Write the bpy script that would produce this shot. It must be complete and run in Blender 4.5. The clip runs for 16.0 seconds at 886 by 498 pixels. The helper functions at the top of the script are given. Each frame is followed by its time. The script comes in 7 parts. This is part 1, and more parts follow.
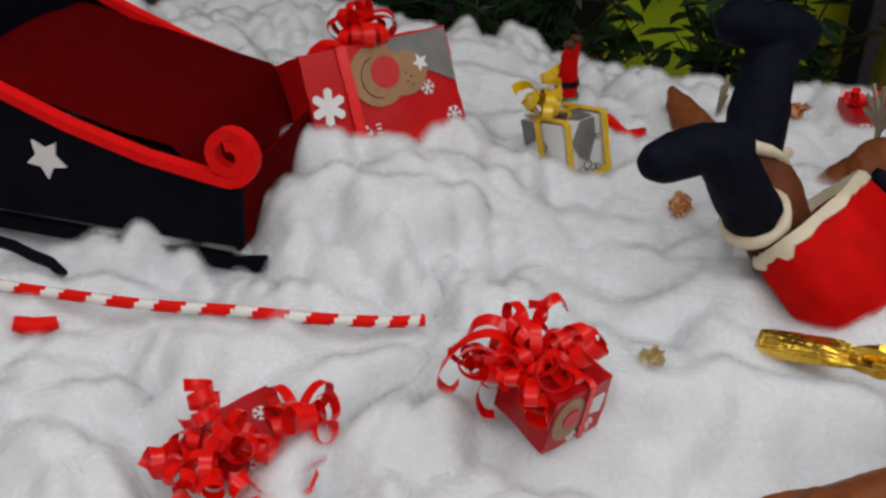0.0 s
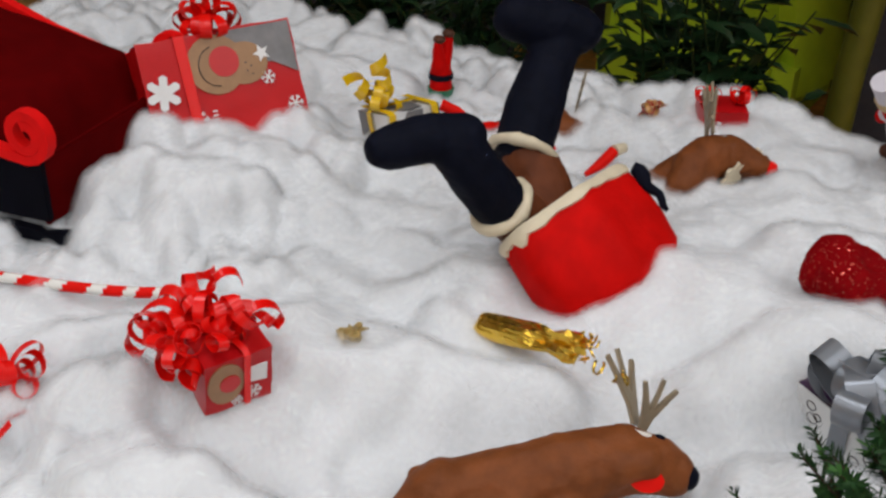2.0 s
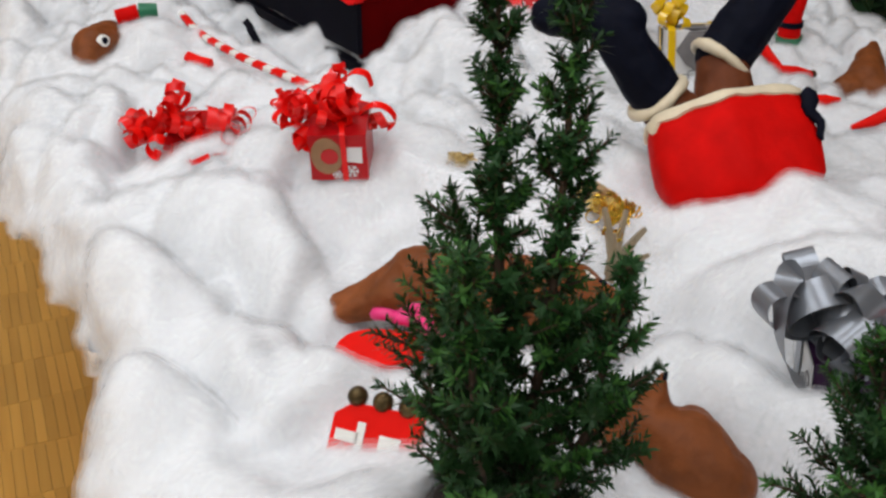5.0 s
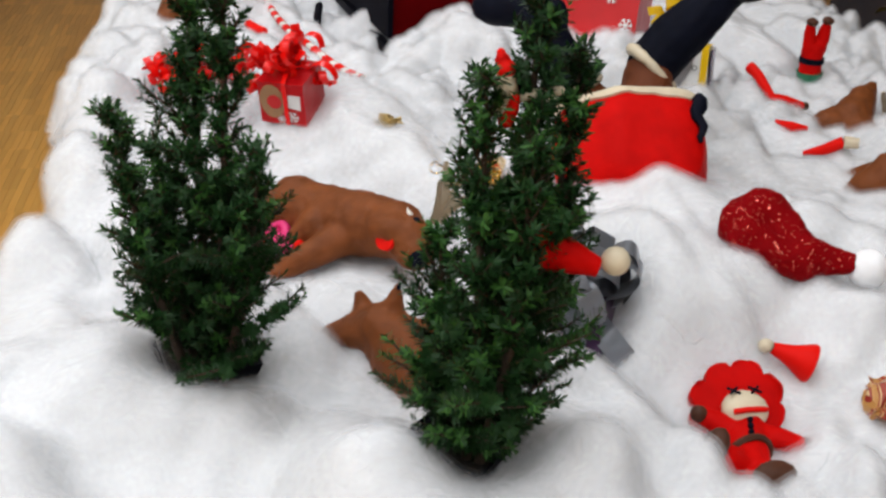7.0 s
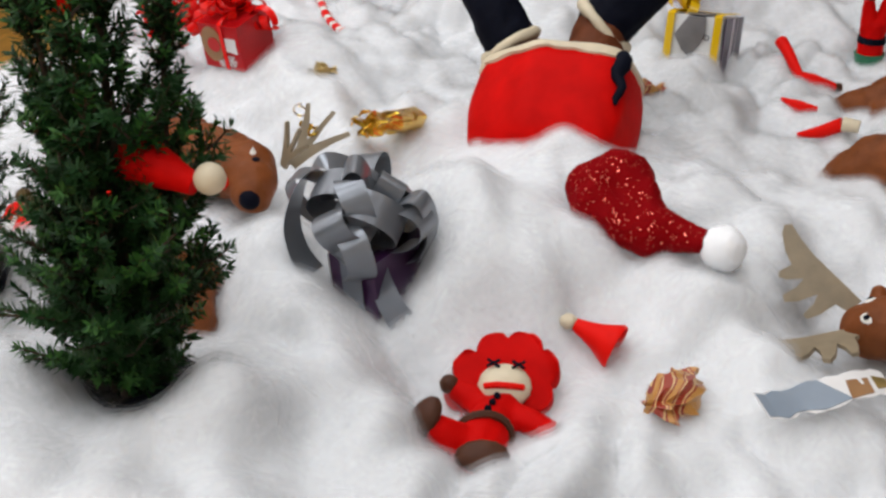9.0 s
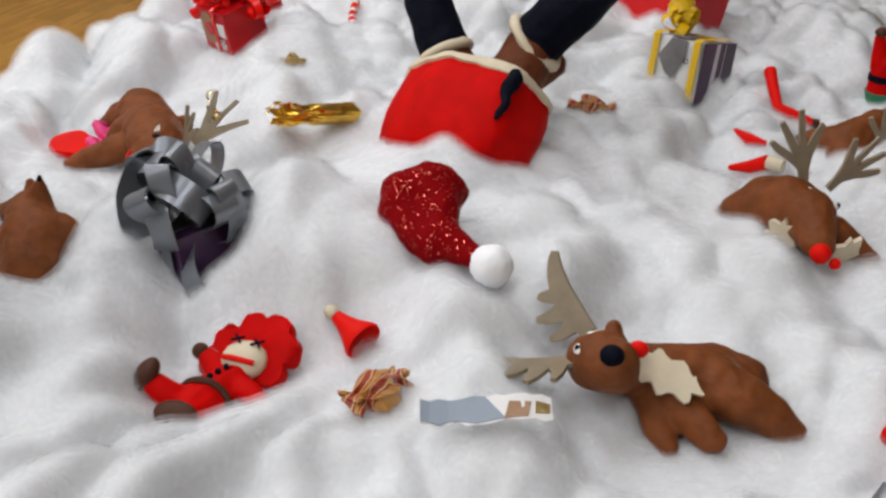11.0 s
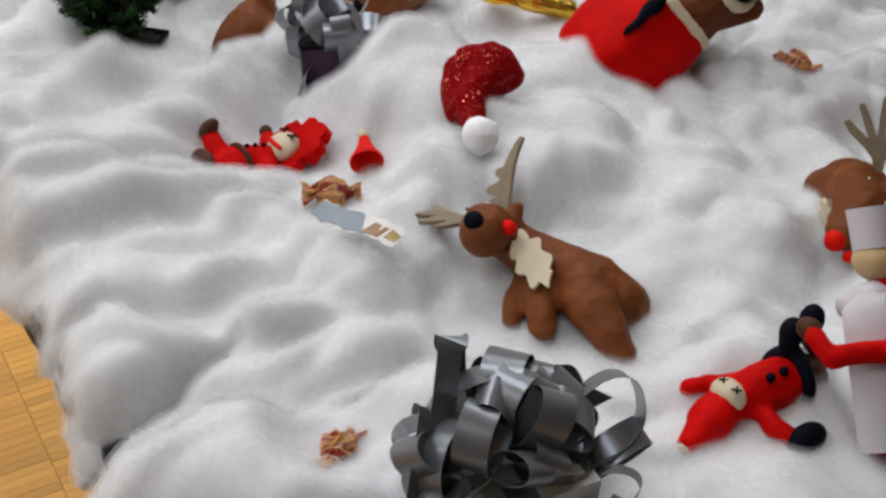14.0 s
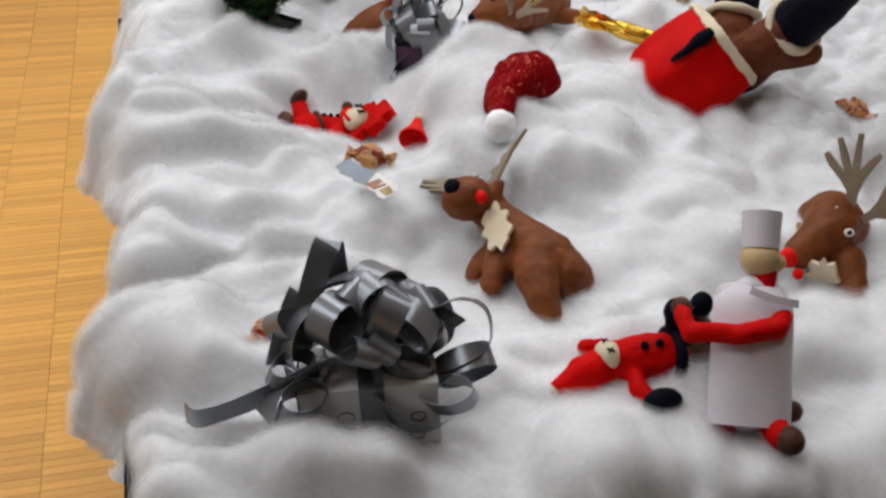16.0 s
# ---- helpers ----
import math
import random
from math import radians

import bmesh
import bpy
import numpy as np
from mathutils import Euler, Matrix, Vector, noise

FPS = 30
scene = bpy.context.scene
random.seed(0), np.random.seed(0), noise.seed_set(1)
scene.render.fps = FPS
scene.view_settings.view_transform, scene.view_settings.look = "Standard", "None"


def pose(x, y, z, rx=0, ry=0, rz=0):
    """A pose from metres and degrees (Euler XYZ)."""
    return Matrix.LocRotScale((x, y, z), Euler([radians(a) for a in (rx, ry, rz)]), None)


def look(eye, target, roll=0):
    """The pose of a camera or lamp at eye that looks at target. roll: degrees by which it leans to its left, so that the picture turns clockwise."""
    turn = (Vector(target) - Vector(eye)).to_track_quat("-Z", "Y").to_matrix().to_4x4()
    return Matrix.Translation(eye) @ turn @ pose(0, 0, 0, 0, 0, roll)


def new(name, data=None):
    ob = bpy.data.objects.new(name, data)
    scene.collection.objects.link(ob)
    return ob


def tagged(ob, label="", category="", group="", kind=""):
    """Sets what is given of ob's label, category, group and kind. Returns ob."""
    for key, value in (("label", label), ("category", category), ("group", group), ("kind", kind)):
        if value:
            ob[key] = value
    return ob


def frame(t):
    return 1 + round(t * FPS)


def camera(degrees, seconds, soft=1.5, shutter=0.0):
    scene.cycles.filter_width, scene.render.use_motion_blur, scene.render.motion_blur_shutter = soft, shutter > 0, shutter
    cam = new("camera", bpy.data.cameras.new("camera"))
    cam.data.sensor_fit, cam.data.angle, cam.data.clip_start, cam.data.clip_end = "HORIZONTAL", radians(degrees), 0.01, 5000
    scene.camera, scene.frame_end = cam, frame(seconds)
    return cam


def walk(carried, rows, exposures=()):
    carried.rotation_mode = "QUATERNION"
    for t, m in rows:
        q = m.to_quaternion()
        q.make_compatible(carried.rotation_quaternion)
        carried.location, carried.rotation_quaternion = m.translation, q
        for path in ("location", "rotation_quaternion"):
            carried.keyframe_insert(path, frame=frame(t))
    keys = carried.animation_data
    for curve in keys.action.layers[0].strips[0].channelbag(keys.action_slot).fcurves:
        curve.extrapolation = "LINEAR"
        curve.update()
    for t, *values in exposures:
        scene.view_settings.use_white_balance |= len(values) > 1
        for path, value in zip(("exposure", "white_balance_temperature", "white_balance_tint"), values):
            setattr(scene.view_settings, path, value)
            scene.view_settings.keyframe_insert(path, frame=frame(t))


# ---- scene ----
cam = camera(43.0, 16.0, soft=2.6)
PATH = [
    (0, (-0.428, 0.661, 0.596), (1.151, 1.417, -0.371), 2.2),
    (0.5, (-0.363, 0.614, 0.6), (1.217, 1.354, -0.377), 1.4),
    (1, (-0.339, 0.523, 0.613), (1.221, 1.304, -0.365), 1.0),
    (1.5, (-0.324, 0.419, 0.615), (1.201, 1.278, -0.354), 0.3),
    (2, (-0.313, 0.346, 0.618), (1.171, 1.264, -0.358), 1.1),
    (2.5, (-0.348, 0.251, 0.603), (1.048, 1.3, -0.372), 0.3),
    (3, (-0.356, 0.193, 0.613), (0.984, 1.317, -0.358), 0.7),
    (3.5, (-0.323, 0.135, 0.567), (0.928, 1.348, -0.415), 1.3),
    (3.7, (-0.307, 0.104, 0.551), (0.926, 1.357, -0.402), 3.0),
    (5.8, (0.024, -0.231, 0.544), (0.386, 1.487, -0.414), -1.2),
    (6, (0.032, -0.268, 0.551), (0.368, 1.461, -0.397), 0.0),
    (6.5, (0.128, -0.329, 0.546), (0.43, 1.406, -0.403), 2.4),
    (7, (0.212, -0.35, 0.54), (0.484, 1.405, -0.378), 2.5),
    (7.5, (0.304, -0.353, 0.514), (0.527, 1.41, -0.404), 3.8),
    (8, (0.426, -0.342, 0.495), (0.486, 1.443, -0.406), 2.2),
    (8.5, (0.495, -0.339, 0.495), (0.435, 1.45, -0.397), 0.5),
    (9, (0.579, -0.313, 0.477), (0.394, 1.45, -0.448), 0.6),
    (9.5, (0.673, -0.318, 0.497), (0.35, 1.414, -0.448), 1.5),
    (10, (0.759, -0.31, 0.505), (0.325, 1.394, -0.447), 2.3),
    (10.2, (0.802, -0.303, 0.51), (0.322, 1.387, -0.447), 1.6),
    (12.3, (1.148, -0.227, 0.556), (0.188, 1.182, -0.489), 3.3),
    (12.5, (1.179, -0.206, 0.557), (0.148, 1.134, -0.512), 3.4),
    (13, (1.253, -0.175, 0.565), (0.101, 1.067, -0.497), 3.3),
    (13.5, (1.353, -0.131, 0.568), (0.083, 0.971, -0.514), 2.5),
    (14, (1.469, -0.068, 0.562), (0.049, 0.828, -0.525), 1.5),
    (14.5, (1.546, -0.043, 0.56), (0.038, 0.706, -0.519), 2.0),
    (15, (1.643, -0.009, 0.563), (0.073, 0.63, -0.499), 3.3),
    (15.5, (1.701, 0.029, 0.566), (0.082, 0.568, -0.476), 2.9),
    (16, (1.746, 0.113, 0.584), (0.083, 0.557, -0.436), 1.5),
]
walk(cam, [(t, look(eye, target, roll)) for t, eye, target, roll in PATH], [(0, -1.15), (0.5, -1.14), (1, -1.1), (1.5, -1.02), (2, -0.92), (3, -0.78), (3.5, -0.74), (6, -0.7), (7, -0.6), (8.5, -0.62), (10, -0.64), (12.5, -0.75), (13.5, -0.76), (14, -0.76), (15, -0.63), (16, -0.61)])
EXPOSURE, PANEL_WATTS = -0.15, 13.0


# ---- room light ----
world = bpy.data.worlds.new("room_air")
scene.world = world
world.use_nodes = True
world.node_tree.nodes["Background"].inputs[0].default_value = (0.75, 0.82, 0.9, 1)
world.node_tree.nodes["Background"].inputs[1].default_value = 0.05
scene.view_settings.exposure = EXPOSURE

FLOOR_Z, CEIL_Z, TOP_Z = -0.735, 1.95, -0.016
# unseen grid for soft overhead light; last panel added to brighten the cook
PANELS = [(px, py) for px in (-2.1, -0.9, 0.3) for py in (-1.8, -0.6, 0.6, 1.8)] + [(1.5, -0.6)]
for px, py in PANELS:
    lamp = bpy.data.lights.new("unseen_panel_light", "AREA")
    lamp.shape, lamp.size, lamp.size_y = "RECTANGLE", 0.58, 0.58
    lamp.energy, lamp.color = PANEL_WATTS, (0.89, 0.935, 1.0)
    new("unseen_panel_light", lamp).matrix_world = pose(px, py, CEIL_Z - 0.03)


# ---- materials ----
def material(name, colour, rough=0.6, metal=0.0, vary=0.12, scale=60.0, bump=0.2, bump_scale=None, depth=0.001, sheen=0.0, spec=0.5, second=None, stretch=(1, 1, 1)):
    """A base colour with variation at two scales and a fine relief."""
    m = bpy.data.materials.new(name)
    m.use_nodes = True
    nt = m.node_tree
    n, link = nt.nodes, nt.links.new
    b = n["Principled BSDF"]
    b.inputs["Roughness"].default_value, b.inputs["Metallic"].default_value = rough, metal
    b.inputs["Specular IOR Level"].default_value = spec
    if sheen:
        b.inputs["Sheen Weight"].default_value = sheen
        b.inputs["Sheen Roughness"].default_value = 0.5
    co = n.new("ShaderNodeTexCoord")
    mp = n.new("ShaderNodeMapping")
    mp.inputs["Scale"].default_value = stretch
    link(co.outputs["Object"], mp.inputs["Vector"])
    fine, broad = n.new("ShaderNodeTexNoise"), n.new("ShaderNodeTexNoise")
    fine.inputs["Scale"].default_value, fine.inputs["Detail"].default_value = scale, 5
    broad.inputs["Scale"].default_value, broad.inputs["Detail"].default_value = scale / 7, 3
    for t in (fine, broad):
        link(mp.outputs[0], t.inputs["Vector"])
    mixn = n.new("ShaderNodeMath")
    mixn.operation = "ADD"
    link(fine.outputs[0], mixn.inputs[0])
    link(broad.outputs[0], mixn.inputs[1])
    ramp = n.new("ShaderNodeMapRange")
    ramp.inputs[1].default_value, ramp.inputs[2].default_value = 0.6, 1.4
    link(mixn.outputs[0], ramp.inputs[0])
    mix = n.new("ShaderNodeMix")
    mix.data_type = "RGBA"
    dark = second or tuple(c * (1 - 2 * vary) for c in colour)
    light = colour if second else tuple(min(1, c * (1 + vary)) for c in colour)
    mix.inputs["A"].default_value, mix.inputs["B"].default_value = (*dark, 1), (*light, 1)
    link(ramp.outputs[0], mix.inputs["Factor"])
    link(mix.outputs["Result"], b.inputs["Base Color"])
    if bump:
        bn = n.new("ShaderNodeTexNoise")
        bn.inputs["Scale"].default_value, bn.inputs["Detail"].default_value = bump_scale or scale * 3, 6
        link(mp.outputs[0], bn.inputs["Vector"])
        bp = n.new("ShaderNodeBump")
        bp.inputs["Strength"].default_value, bp.inputs["Distance"].default_value = bump, depth
        link(bn.outputs[0], bp.inputs["Height"])
        link(bp.outputs[0], b.inputs["Normal"])
    return m


def banded(name, colours, scale, rough=0.35, distort=3.0, bump=0.3):
    """Wrapper paper or foil with bands of several colours."""
    m = material(name, colours[0], rough, bump=bump, scale=90, depth=0.0015)
    n, link = m.node_tree.nodes, m.node_tree.links.new
    wave = n.new("ShaderNodeTexWave")
    wave.inputs["Scale"].default_value, wave.inputs["Distortion"].default_value = scale, distort
    wave.inputs["Detail"].default_value = 2
    ramp = n.new("ShaderNodeValToRGB")
    ramp.color_ramp.interpolation = "CONSTANT"
    while len(ramp.color_ramp.elements) < len(colours):
        ramp.color_ramp.elements.new(0.5)
    for i, (e, c) in enumerate(zip(ramp.color_ramp.elements, colours)):
        e.position, e.color = i / len(colours), (*c, 1)
    link(n["Texture Coordinate"].outputs["Object"], wave.inputs["Vector"])
    link(wave.outputs[0], ramp.inputs[0])
    link(ramp.outputs[0], n["Principled BSDF"].inputs["Base Color"])
    return m


WADDING = material("white_wadding", (0.93, 0.935, 0.94), 1.0, vary=0.01, scale=45, bump=0.05, bump_scale=160, depth=0.002, spec=0.0, sheen=0.2)
WADDING.node_tree.nodes["Principled BSDF"].inputs["Subsurface Weight"].default_value = 0.3
WADDING.node_tree.nodes["Principled BSDF"].inputs["Subsurface Radius"].default_value = (1, 1, 1)
WADDING.node_tree.nodes["Principled BSDF"].inputs["Subsurface Scale"].default_value = 0.007


def fluff(name, cover):
    """Loose cotton fibre: strands with gaps between them."""
    m = material(name, (0.94, 0.945, 0.95), 1.0, vary=0.01, scale=45, bump=0, spec=0.0)
    n, link = m.node_tree.nodes, m.node_tree.links.new
    warp = n.new("ShaderNodeTexNoise")
    warp.inputs["Scale"].default_value, warp.inputs["Detail"].default_value = 38, 3
    add = n.new("ShaderNodeVectorMath")
    add.operation = "MULTIPLY_ADD"
    add.inputs[1].default_value = (0.05, 0.05, 0.05)
    link(n["Texture Coordinate"].outputs["Object"], warp.inputs["Vector"])
    link(warp.outputs["Color"], add.inputs[0])
    link(n["Texture Coordinate"].outputs["Object"], add.inputs[2])
    strand = n.new("ShaderNodeTexNoise")
    strand.inputs["Scale"].default_value, strand.inputs["Detail"].default_value = 90, 2.5
    link(add.outputs[0], strand.inputs["Vector"])
    alpha = n.new("ShaderNodeMapRange")
    alpha.inputs[1].default_value, alpha.inputs[2].default_value = 0.38, 0.66
    alpha.inputs[3].default_value, alpha.inputs[4].default_value = cover * 0.7, cover
    link(strand.outputs[0], alpha.inputs[0])
    link(alpha.outputs[0], n["Principled BSDF"].inputs["Alpha"])
    # light passes on through the strands
    b = n["Principled BSDF"]
    pass_on, clear, mixed, veil = n.new("ShaderNodeBsdfTranslucent"), n.new("ShaderNodeBsdfTransparent"), n.new("ShaderNodeMixShader"), n.new("ShaderNodeMixShader")
    pass_on.inputs["Color"].default_value = (0.95, 0.955, 0.96, 1)
    link(alpha.outputs[0], veil.inputs[0])
    link(clear.outputs[0], veil.inputs[1])
    link(pass_on.outputs[0], veil.inputs[2])
    mixed.inputs[0].default_value = 0.18
    link(b.outputs[0], mixed.inputs[1])
    link(veil.outputs[0], mixed.inputs[2])
    link(mixed.outputs[0], n["Material Output"].inputs["Surface"])
    return m


FLUFF = [(0.0025, fluff("loose_cotton_fibre", 0.55)), (0.005, fluff("thin_cotton_fibre", 0.32)), (0.008, fluff("stray_cotton_fibre", 0.15))]
CLAY_BROWN = material("brown_marzipan", (0.215, 0.062, 0.016), 0.55, vary=0.24, scale=55, bump=0.6, bump_scale=150, depth=0.002, spec=0.18)
CLAY_LEG = material("red_brown_marzipan", (0.15, 0.043, 0.016), 0.55, vary=0.2, scale=60, bump=0.5, bump_scale=160, depth=0.0015, spec=0.12)
CLAY_DARK = material("dark_brown_marzipan", (0.085, 0.032, 0.017), 0.5, vary=0.18, scale=70, bump=0.3, bump_scale=220, spec=0.18)
CLAY_RED = material("red_marzipan", (0.62, 0.003, 0.002), 0.6, vary=0.14, scale=45, bump=0.5, bump_scale=150, depth=0.0015, spec=0.06)
CLAY_SCARLET = material("scarlet_sugar_paste", (0.78, 0.008, 0.004), 0.5, vary=0.06, scale=60, bump=0.2, spec=0.08)
CLAY_BLACK = material("blue_black_marzipan", (0.004, 0.005, 0.012), 0.7, vary=0.2, scale=60, bump=0.3, bump_scale=200, spec=0.08)
CLAY_CREAM = material("cream_marzipan", (0.72, 0.62, 0.44), 0.55, vary=0.08, scale=80, bump=0.3, bump_scale=240)
CLAY_WHITE = material("white_sugar_paste", (0.8, 0.78, 0.72), 0.55, vary=0.05, scale=80, bump=0.2)
CLAY_TAN = material("grey_beige_sugar_paste", (0.28, 0.22, 0.14), 0.6, vary=0.18, scale=60, bump=0.3, bump_scale=200)
CLAY_GREEN = material("green_marzipan", (0.01, 0.16, 0.07), 0.5, vary=0.1, scale=60)
CLAY_PINK = material("pink_marzipan", (0.8, 0.03, 0.2), 0.5, vary=0.08, scale=60)
RIBBON_RED = material("glossy_red_ribbon", (0.84, 0.005, 0.003), 0.24, vary=0.05, scale=30, bump=0.06, spec=0.38)
RIBBON_YELLOW = material("glossy_yellow_ribbon", (0.8, 0.5, 0.008), 0.18, vary=0.05, scale=30, bump=0.05, spec=0.7)
RIBBON_SILVER = material("satin_silver_ribbon", (0.235, 0.25, 0.275), 0.3, 0.5, vary=0.08, scale=40, bump=0.12, bump_scale=500, depth=0.0004)
PAPER_RED = material("red_gift_paper", (0.56, 0.006, 0.008), 0.3, spec=0.22, vary=0.08, scale=40, bump=0.4, bump_scale=28, depth=0.003)
PAPER_WINE = material("wine_red_gift_paper", (0.5, 0.005, 0.008), 0.28, spec=0.25, vary=0.1, scale=40, bump=0.4, bump_scale=30, depth=0.003)
PAPER_WHITE = material("white_gift_paper", (0.76, 0.76, 0.75), 0.4, vary=0.03, scale=40, bump=0.3, bump_scale=30, depth=0.002)
PAPER_LILAC = material("pale_lilac_white_paper", (0.7, 0.66, 0.71), 0.55, vary=0.04, scale=40, bump=0.2, bump_scale=60, depth=0.001)
CLAY_SKIN = material("tan_marzipan", (0.6, 0.43, 0.22), 0.55, vary=0.08, scale=80, bump=0.3, bump_scale=240)
PAPER_PURPLE = material("dark_purple_gift_paper", (0.05, 0.014, 0.06), 0.3, vary=0.15, scale=40, bump=0.3, bump_scale=30, depth=0.002)
PAPER_GREY = material("grey_printed_paper", (0.2, 0.19, 0.19), 0.35, vary=0.25, scale=50, bump=0.3, bump_scale=30, depth=0.002)
PRINT_TAN = material("tan_print", (0.36, 0.19, 0.085), 0.4, vary=0.1, scale=90, bump=0.1)
PRINT_WHITE = material("white_print", (0.8, 0.78, 0.76), 0.4, vary=0.04, scale=90, bump=0.1)
PRINT_RED = material("red_print", (0.58, 0.01, 0.012), 0.35, vary=0.06, scale=90, bump=0.1)
PRINT_DARK = material("dark_print", (0.03, 0.027, 0.03), 0.4, vary=0.2, scale=90, bump=0.1)
PRINT_BLUE = material("grey_blue_print", (0.26, 0.31, 0.37), 0.4, vary=0.05, scale=60, bump=0.15)
FELT_RED = material("dark_red_velvet", (0.095, 0.001, 0.0015), 0.9, vary=0.12, scale=35, bump=0.4, bump_scale=500, spec=0.02)
FELT_TRIM = material("bright_red_trim", (0.82, 0.006, 0.006), 0.7, spec=0.1, vary=0.08, scale=60, bump=0.3)
PAINT_BLACK = material("black_painted_card", (0.004, 0.004, 0.008), 0.75, spec=0.06, vary=0.25, scale=30, bump=0.2)
GOLD = material("gold_foil", (0.86, 0.55, 0.07), 0.22, 1.0, vary=0.1, scale=60, bump=0.7, bump_scale=110, depth=0.003)
TOFFEE = banded("toffee_wrapper", [(0.5, 0.24, 0.06), (0.26, 0.016, 0.007), (0.64, 0.42, 0.19), (0.3, 0.03, 0.008)], 20, distort=9.0)
DRY_GOLD = material("crumpled_gold_wrapper", (0.42, 0.29, 0.1), 0.35, 0.3, vary=0.25, scale=120, bump=0.6, bump_scale=150, depth=0.002)
NEEDLE = material("yew_needles", (0.018, 0.062, 0.015), 0.5, vary=0.35, scale=25, bump=0.0, spec=0.2)
NEEDLE_TIP = material("young_yew_needles", (0.045, 0.135, 0.024), 0.5, vary=0.25, scale=25, bump=0.0, spec=0.2)
BARK = material("yew_bark", (0.06, 0.035, 0.02), 0.8, vary=0.3, scale=90, bump=0.6)
POT_BLACK = material("black_plastic_pot", (0.006, 0.006, 0.01), 0.7, spec=0.1, vary=0.2, scale=30, bump=0.15)
SOIL = material("potting_soil", (0.02, 0.014, 0.009), 0.95, vary=0.4, scale=150, bump=1.0, bump_scale=120, depth=0.004)
CLOTH_BLACK = material("black_tablecloth", (0.012, 0.011, 0.014), 0.9, vary=0.2, scale=40, bump=0.3, bump_scale=700, spec=0.1)
WOOD_LEG = material("beech_table_leg", (0.42, 0.27, 0.14), 0.5, vary=0.12, scale=40, stretch=(1, 1, 0.1))
WALL_PAINT = material("off_white_wall_paint", (0.72, 0.7, 0.66), 0.8, vary=0.03, scale=20, bump=0.15, bump_scale=120)
WALL_DARK = material("charcoal_partition_fabric", (0.035, 0.032, 0.04), 0.9, vary=0.15, scale=60, bump=0.3, bump_scale=400)
CEILING_PAINT = material("white_ceiling_paint", (0.8, 0.8, 0.78), 0.9, vary=0.02, scale=15, bump=0.1)
LEAF = material("dark_green_leaves", (0.014, 0.045, 0.014), 0.35, vary=0.35, scale=14, bump=0.15, bump_scale=60)
LIME = material("lime_green_fabric", (0.42, 0.55, 0.01), 0.75, vary=0.06, scale=40, bump=0.3, bump_scale=300)
OLIVE = material("olive_lacquered_pole", (0.11, 0.11, 0.012), 0.35, vary=0.12, scale=30, bump=0.1)
BELL = material("dark_gold_ball", (0.12, 0.08, 0.03), 0.3, 0.8, vary=0.35, scale=200, bump=0.6, bump_scale=300)


def glitter_material():
    m = material("red_glitter_felt", (0.3, 0.003, 0.006), 0.8, vary=0.15, scale=60, bump=0.4, bump_scale=600, spec=0.04)
    n, link = m.node_tree.nodes, m.node_tree.links.new
    cells = n.new("ShaderNodeTexVoronoi")
    cells.inputs["Scale"].default_value = 980
    link(n["Texture Coordinate"].outputs["Object"], cells.inputs["Vector"])
    sep = n.new("ShaderNodeSeparateColor")
    link(cells.outputs["Color"], sep.inputs[0])
    pick = n.new("ShaderNodeMath")
    pick.operation, pick.inputs[1].default_value = "GREATER_THAN", 0.965
    link(sep.outputs[0], pick.inputs[0])
    # picked flecks get a paler red: part of their sparkle is painted in
    fleck = n.new("ShaderNodeMix")
    fleck.data_type = "RGBA"
    fleck.inputs["A"].default_value, fleck.inputs["B"].default_value = (0.24, 0.002, 0.004, 1), (0.95, 0.22, 0.16, 1)
    link(pick.outputs[0], fleck.inputs["Factor"])
    link(fleck.outputs["Result"], n["Principled BSDF"].inputs["Base Color"])
    part_metal = n.new("ShaderNodeMath")
    part_metal.operation, part_metal.inputs[1].default_value = "MULTIPLY", 0.8
    link(pick.outputs[0], part_metal.inputs[0])
    link(part_metal.outputs[0], n["Principled BSDF"].inputs["Metallic"])
    rough = n.new("ShaderNodeMapRange")
    rough.inputs[3].default_value, rough.inputs[4].default_value = 0.75, 0.22
    link(pick.outputs[0], rough.inputs[0])
    link(rough.outputs[0], n["Principled BSDF"].inputs["Roughness"])
    tilt = n.new("ShaderNodeBump")
    tilt.inputs["Strength"].default_value, tilt.inputs["Distance"].default_value = 0.9, 0.003
    link(sep.outputs[1], tilt.inputs["Height"])
    link(tilt.outputs[0], n["Principled BSDF"].inputs["Normal"])
    return m


GLITTER = glitter_material()


def parquet_material():
    m = material("oiled_oak_parquet", (0.74, 0.4, 0.085), 0.42, vary=0.16, scale=10, bump=0.1, bump_scale=90, second=(0.58, 0.28, 0.05), stretch=(5, 0.25, 1))
    n, link = m.node_tree.nodes, m.node_tree.links.new
    info, hue = n.new("ShaderNodeObjectInfo"), n.new("ShaderNodeHueSaturation")
    isle = n.new("ShaderNodeNewGeometry")
    add = n.new("ShaderNodeMath")
    link(info.outputs["Random"], add.inputs[0])
    link(isle.outputs["Random Per Island"], add.inputs[1])
    fold = n.new("ShaderNodeMath")
    fold.operation = "FRACT"
    link(add.outputs[0], fold.inputs[0])
    span = n.new("ShaderNodeMapRange")
    span.inputs[3].default_value, span.inputs[4].default_value = 0.86, 1.16
    link(fold.outputs[0], span.inputs[0])
    link(span.outputs[0], hue.inputs["Value"])
    link(n["Mix"].outputs["Result"], hue.inputs["Color"])
    link(hue.outputs[0], n["Principled BSDF"].inputs["Base Color"])
    return m


PARQUET = parquet_material()
JOINT = material("parquet_joint", (0.12, 0.06, 0.02), 0.7, vary=0.2, scale=30)


# ---- tools ----
V = Vector


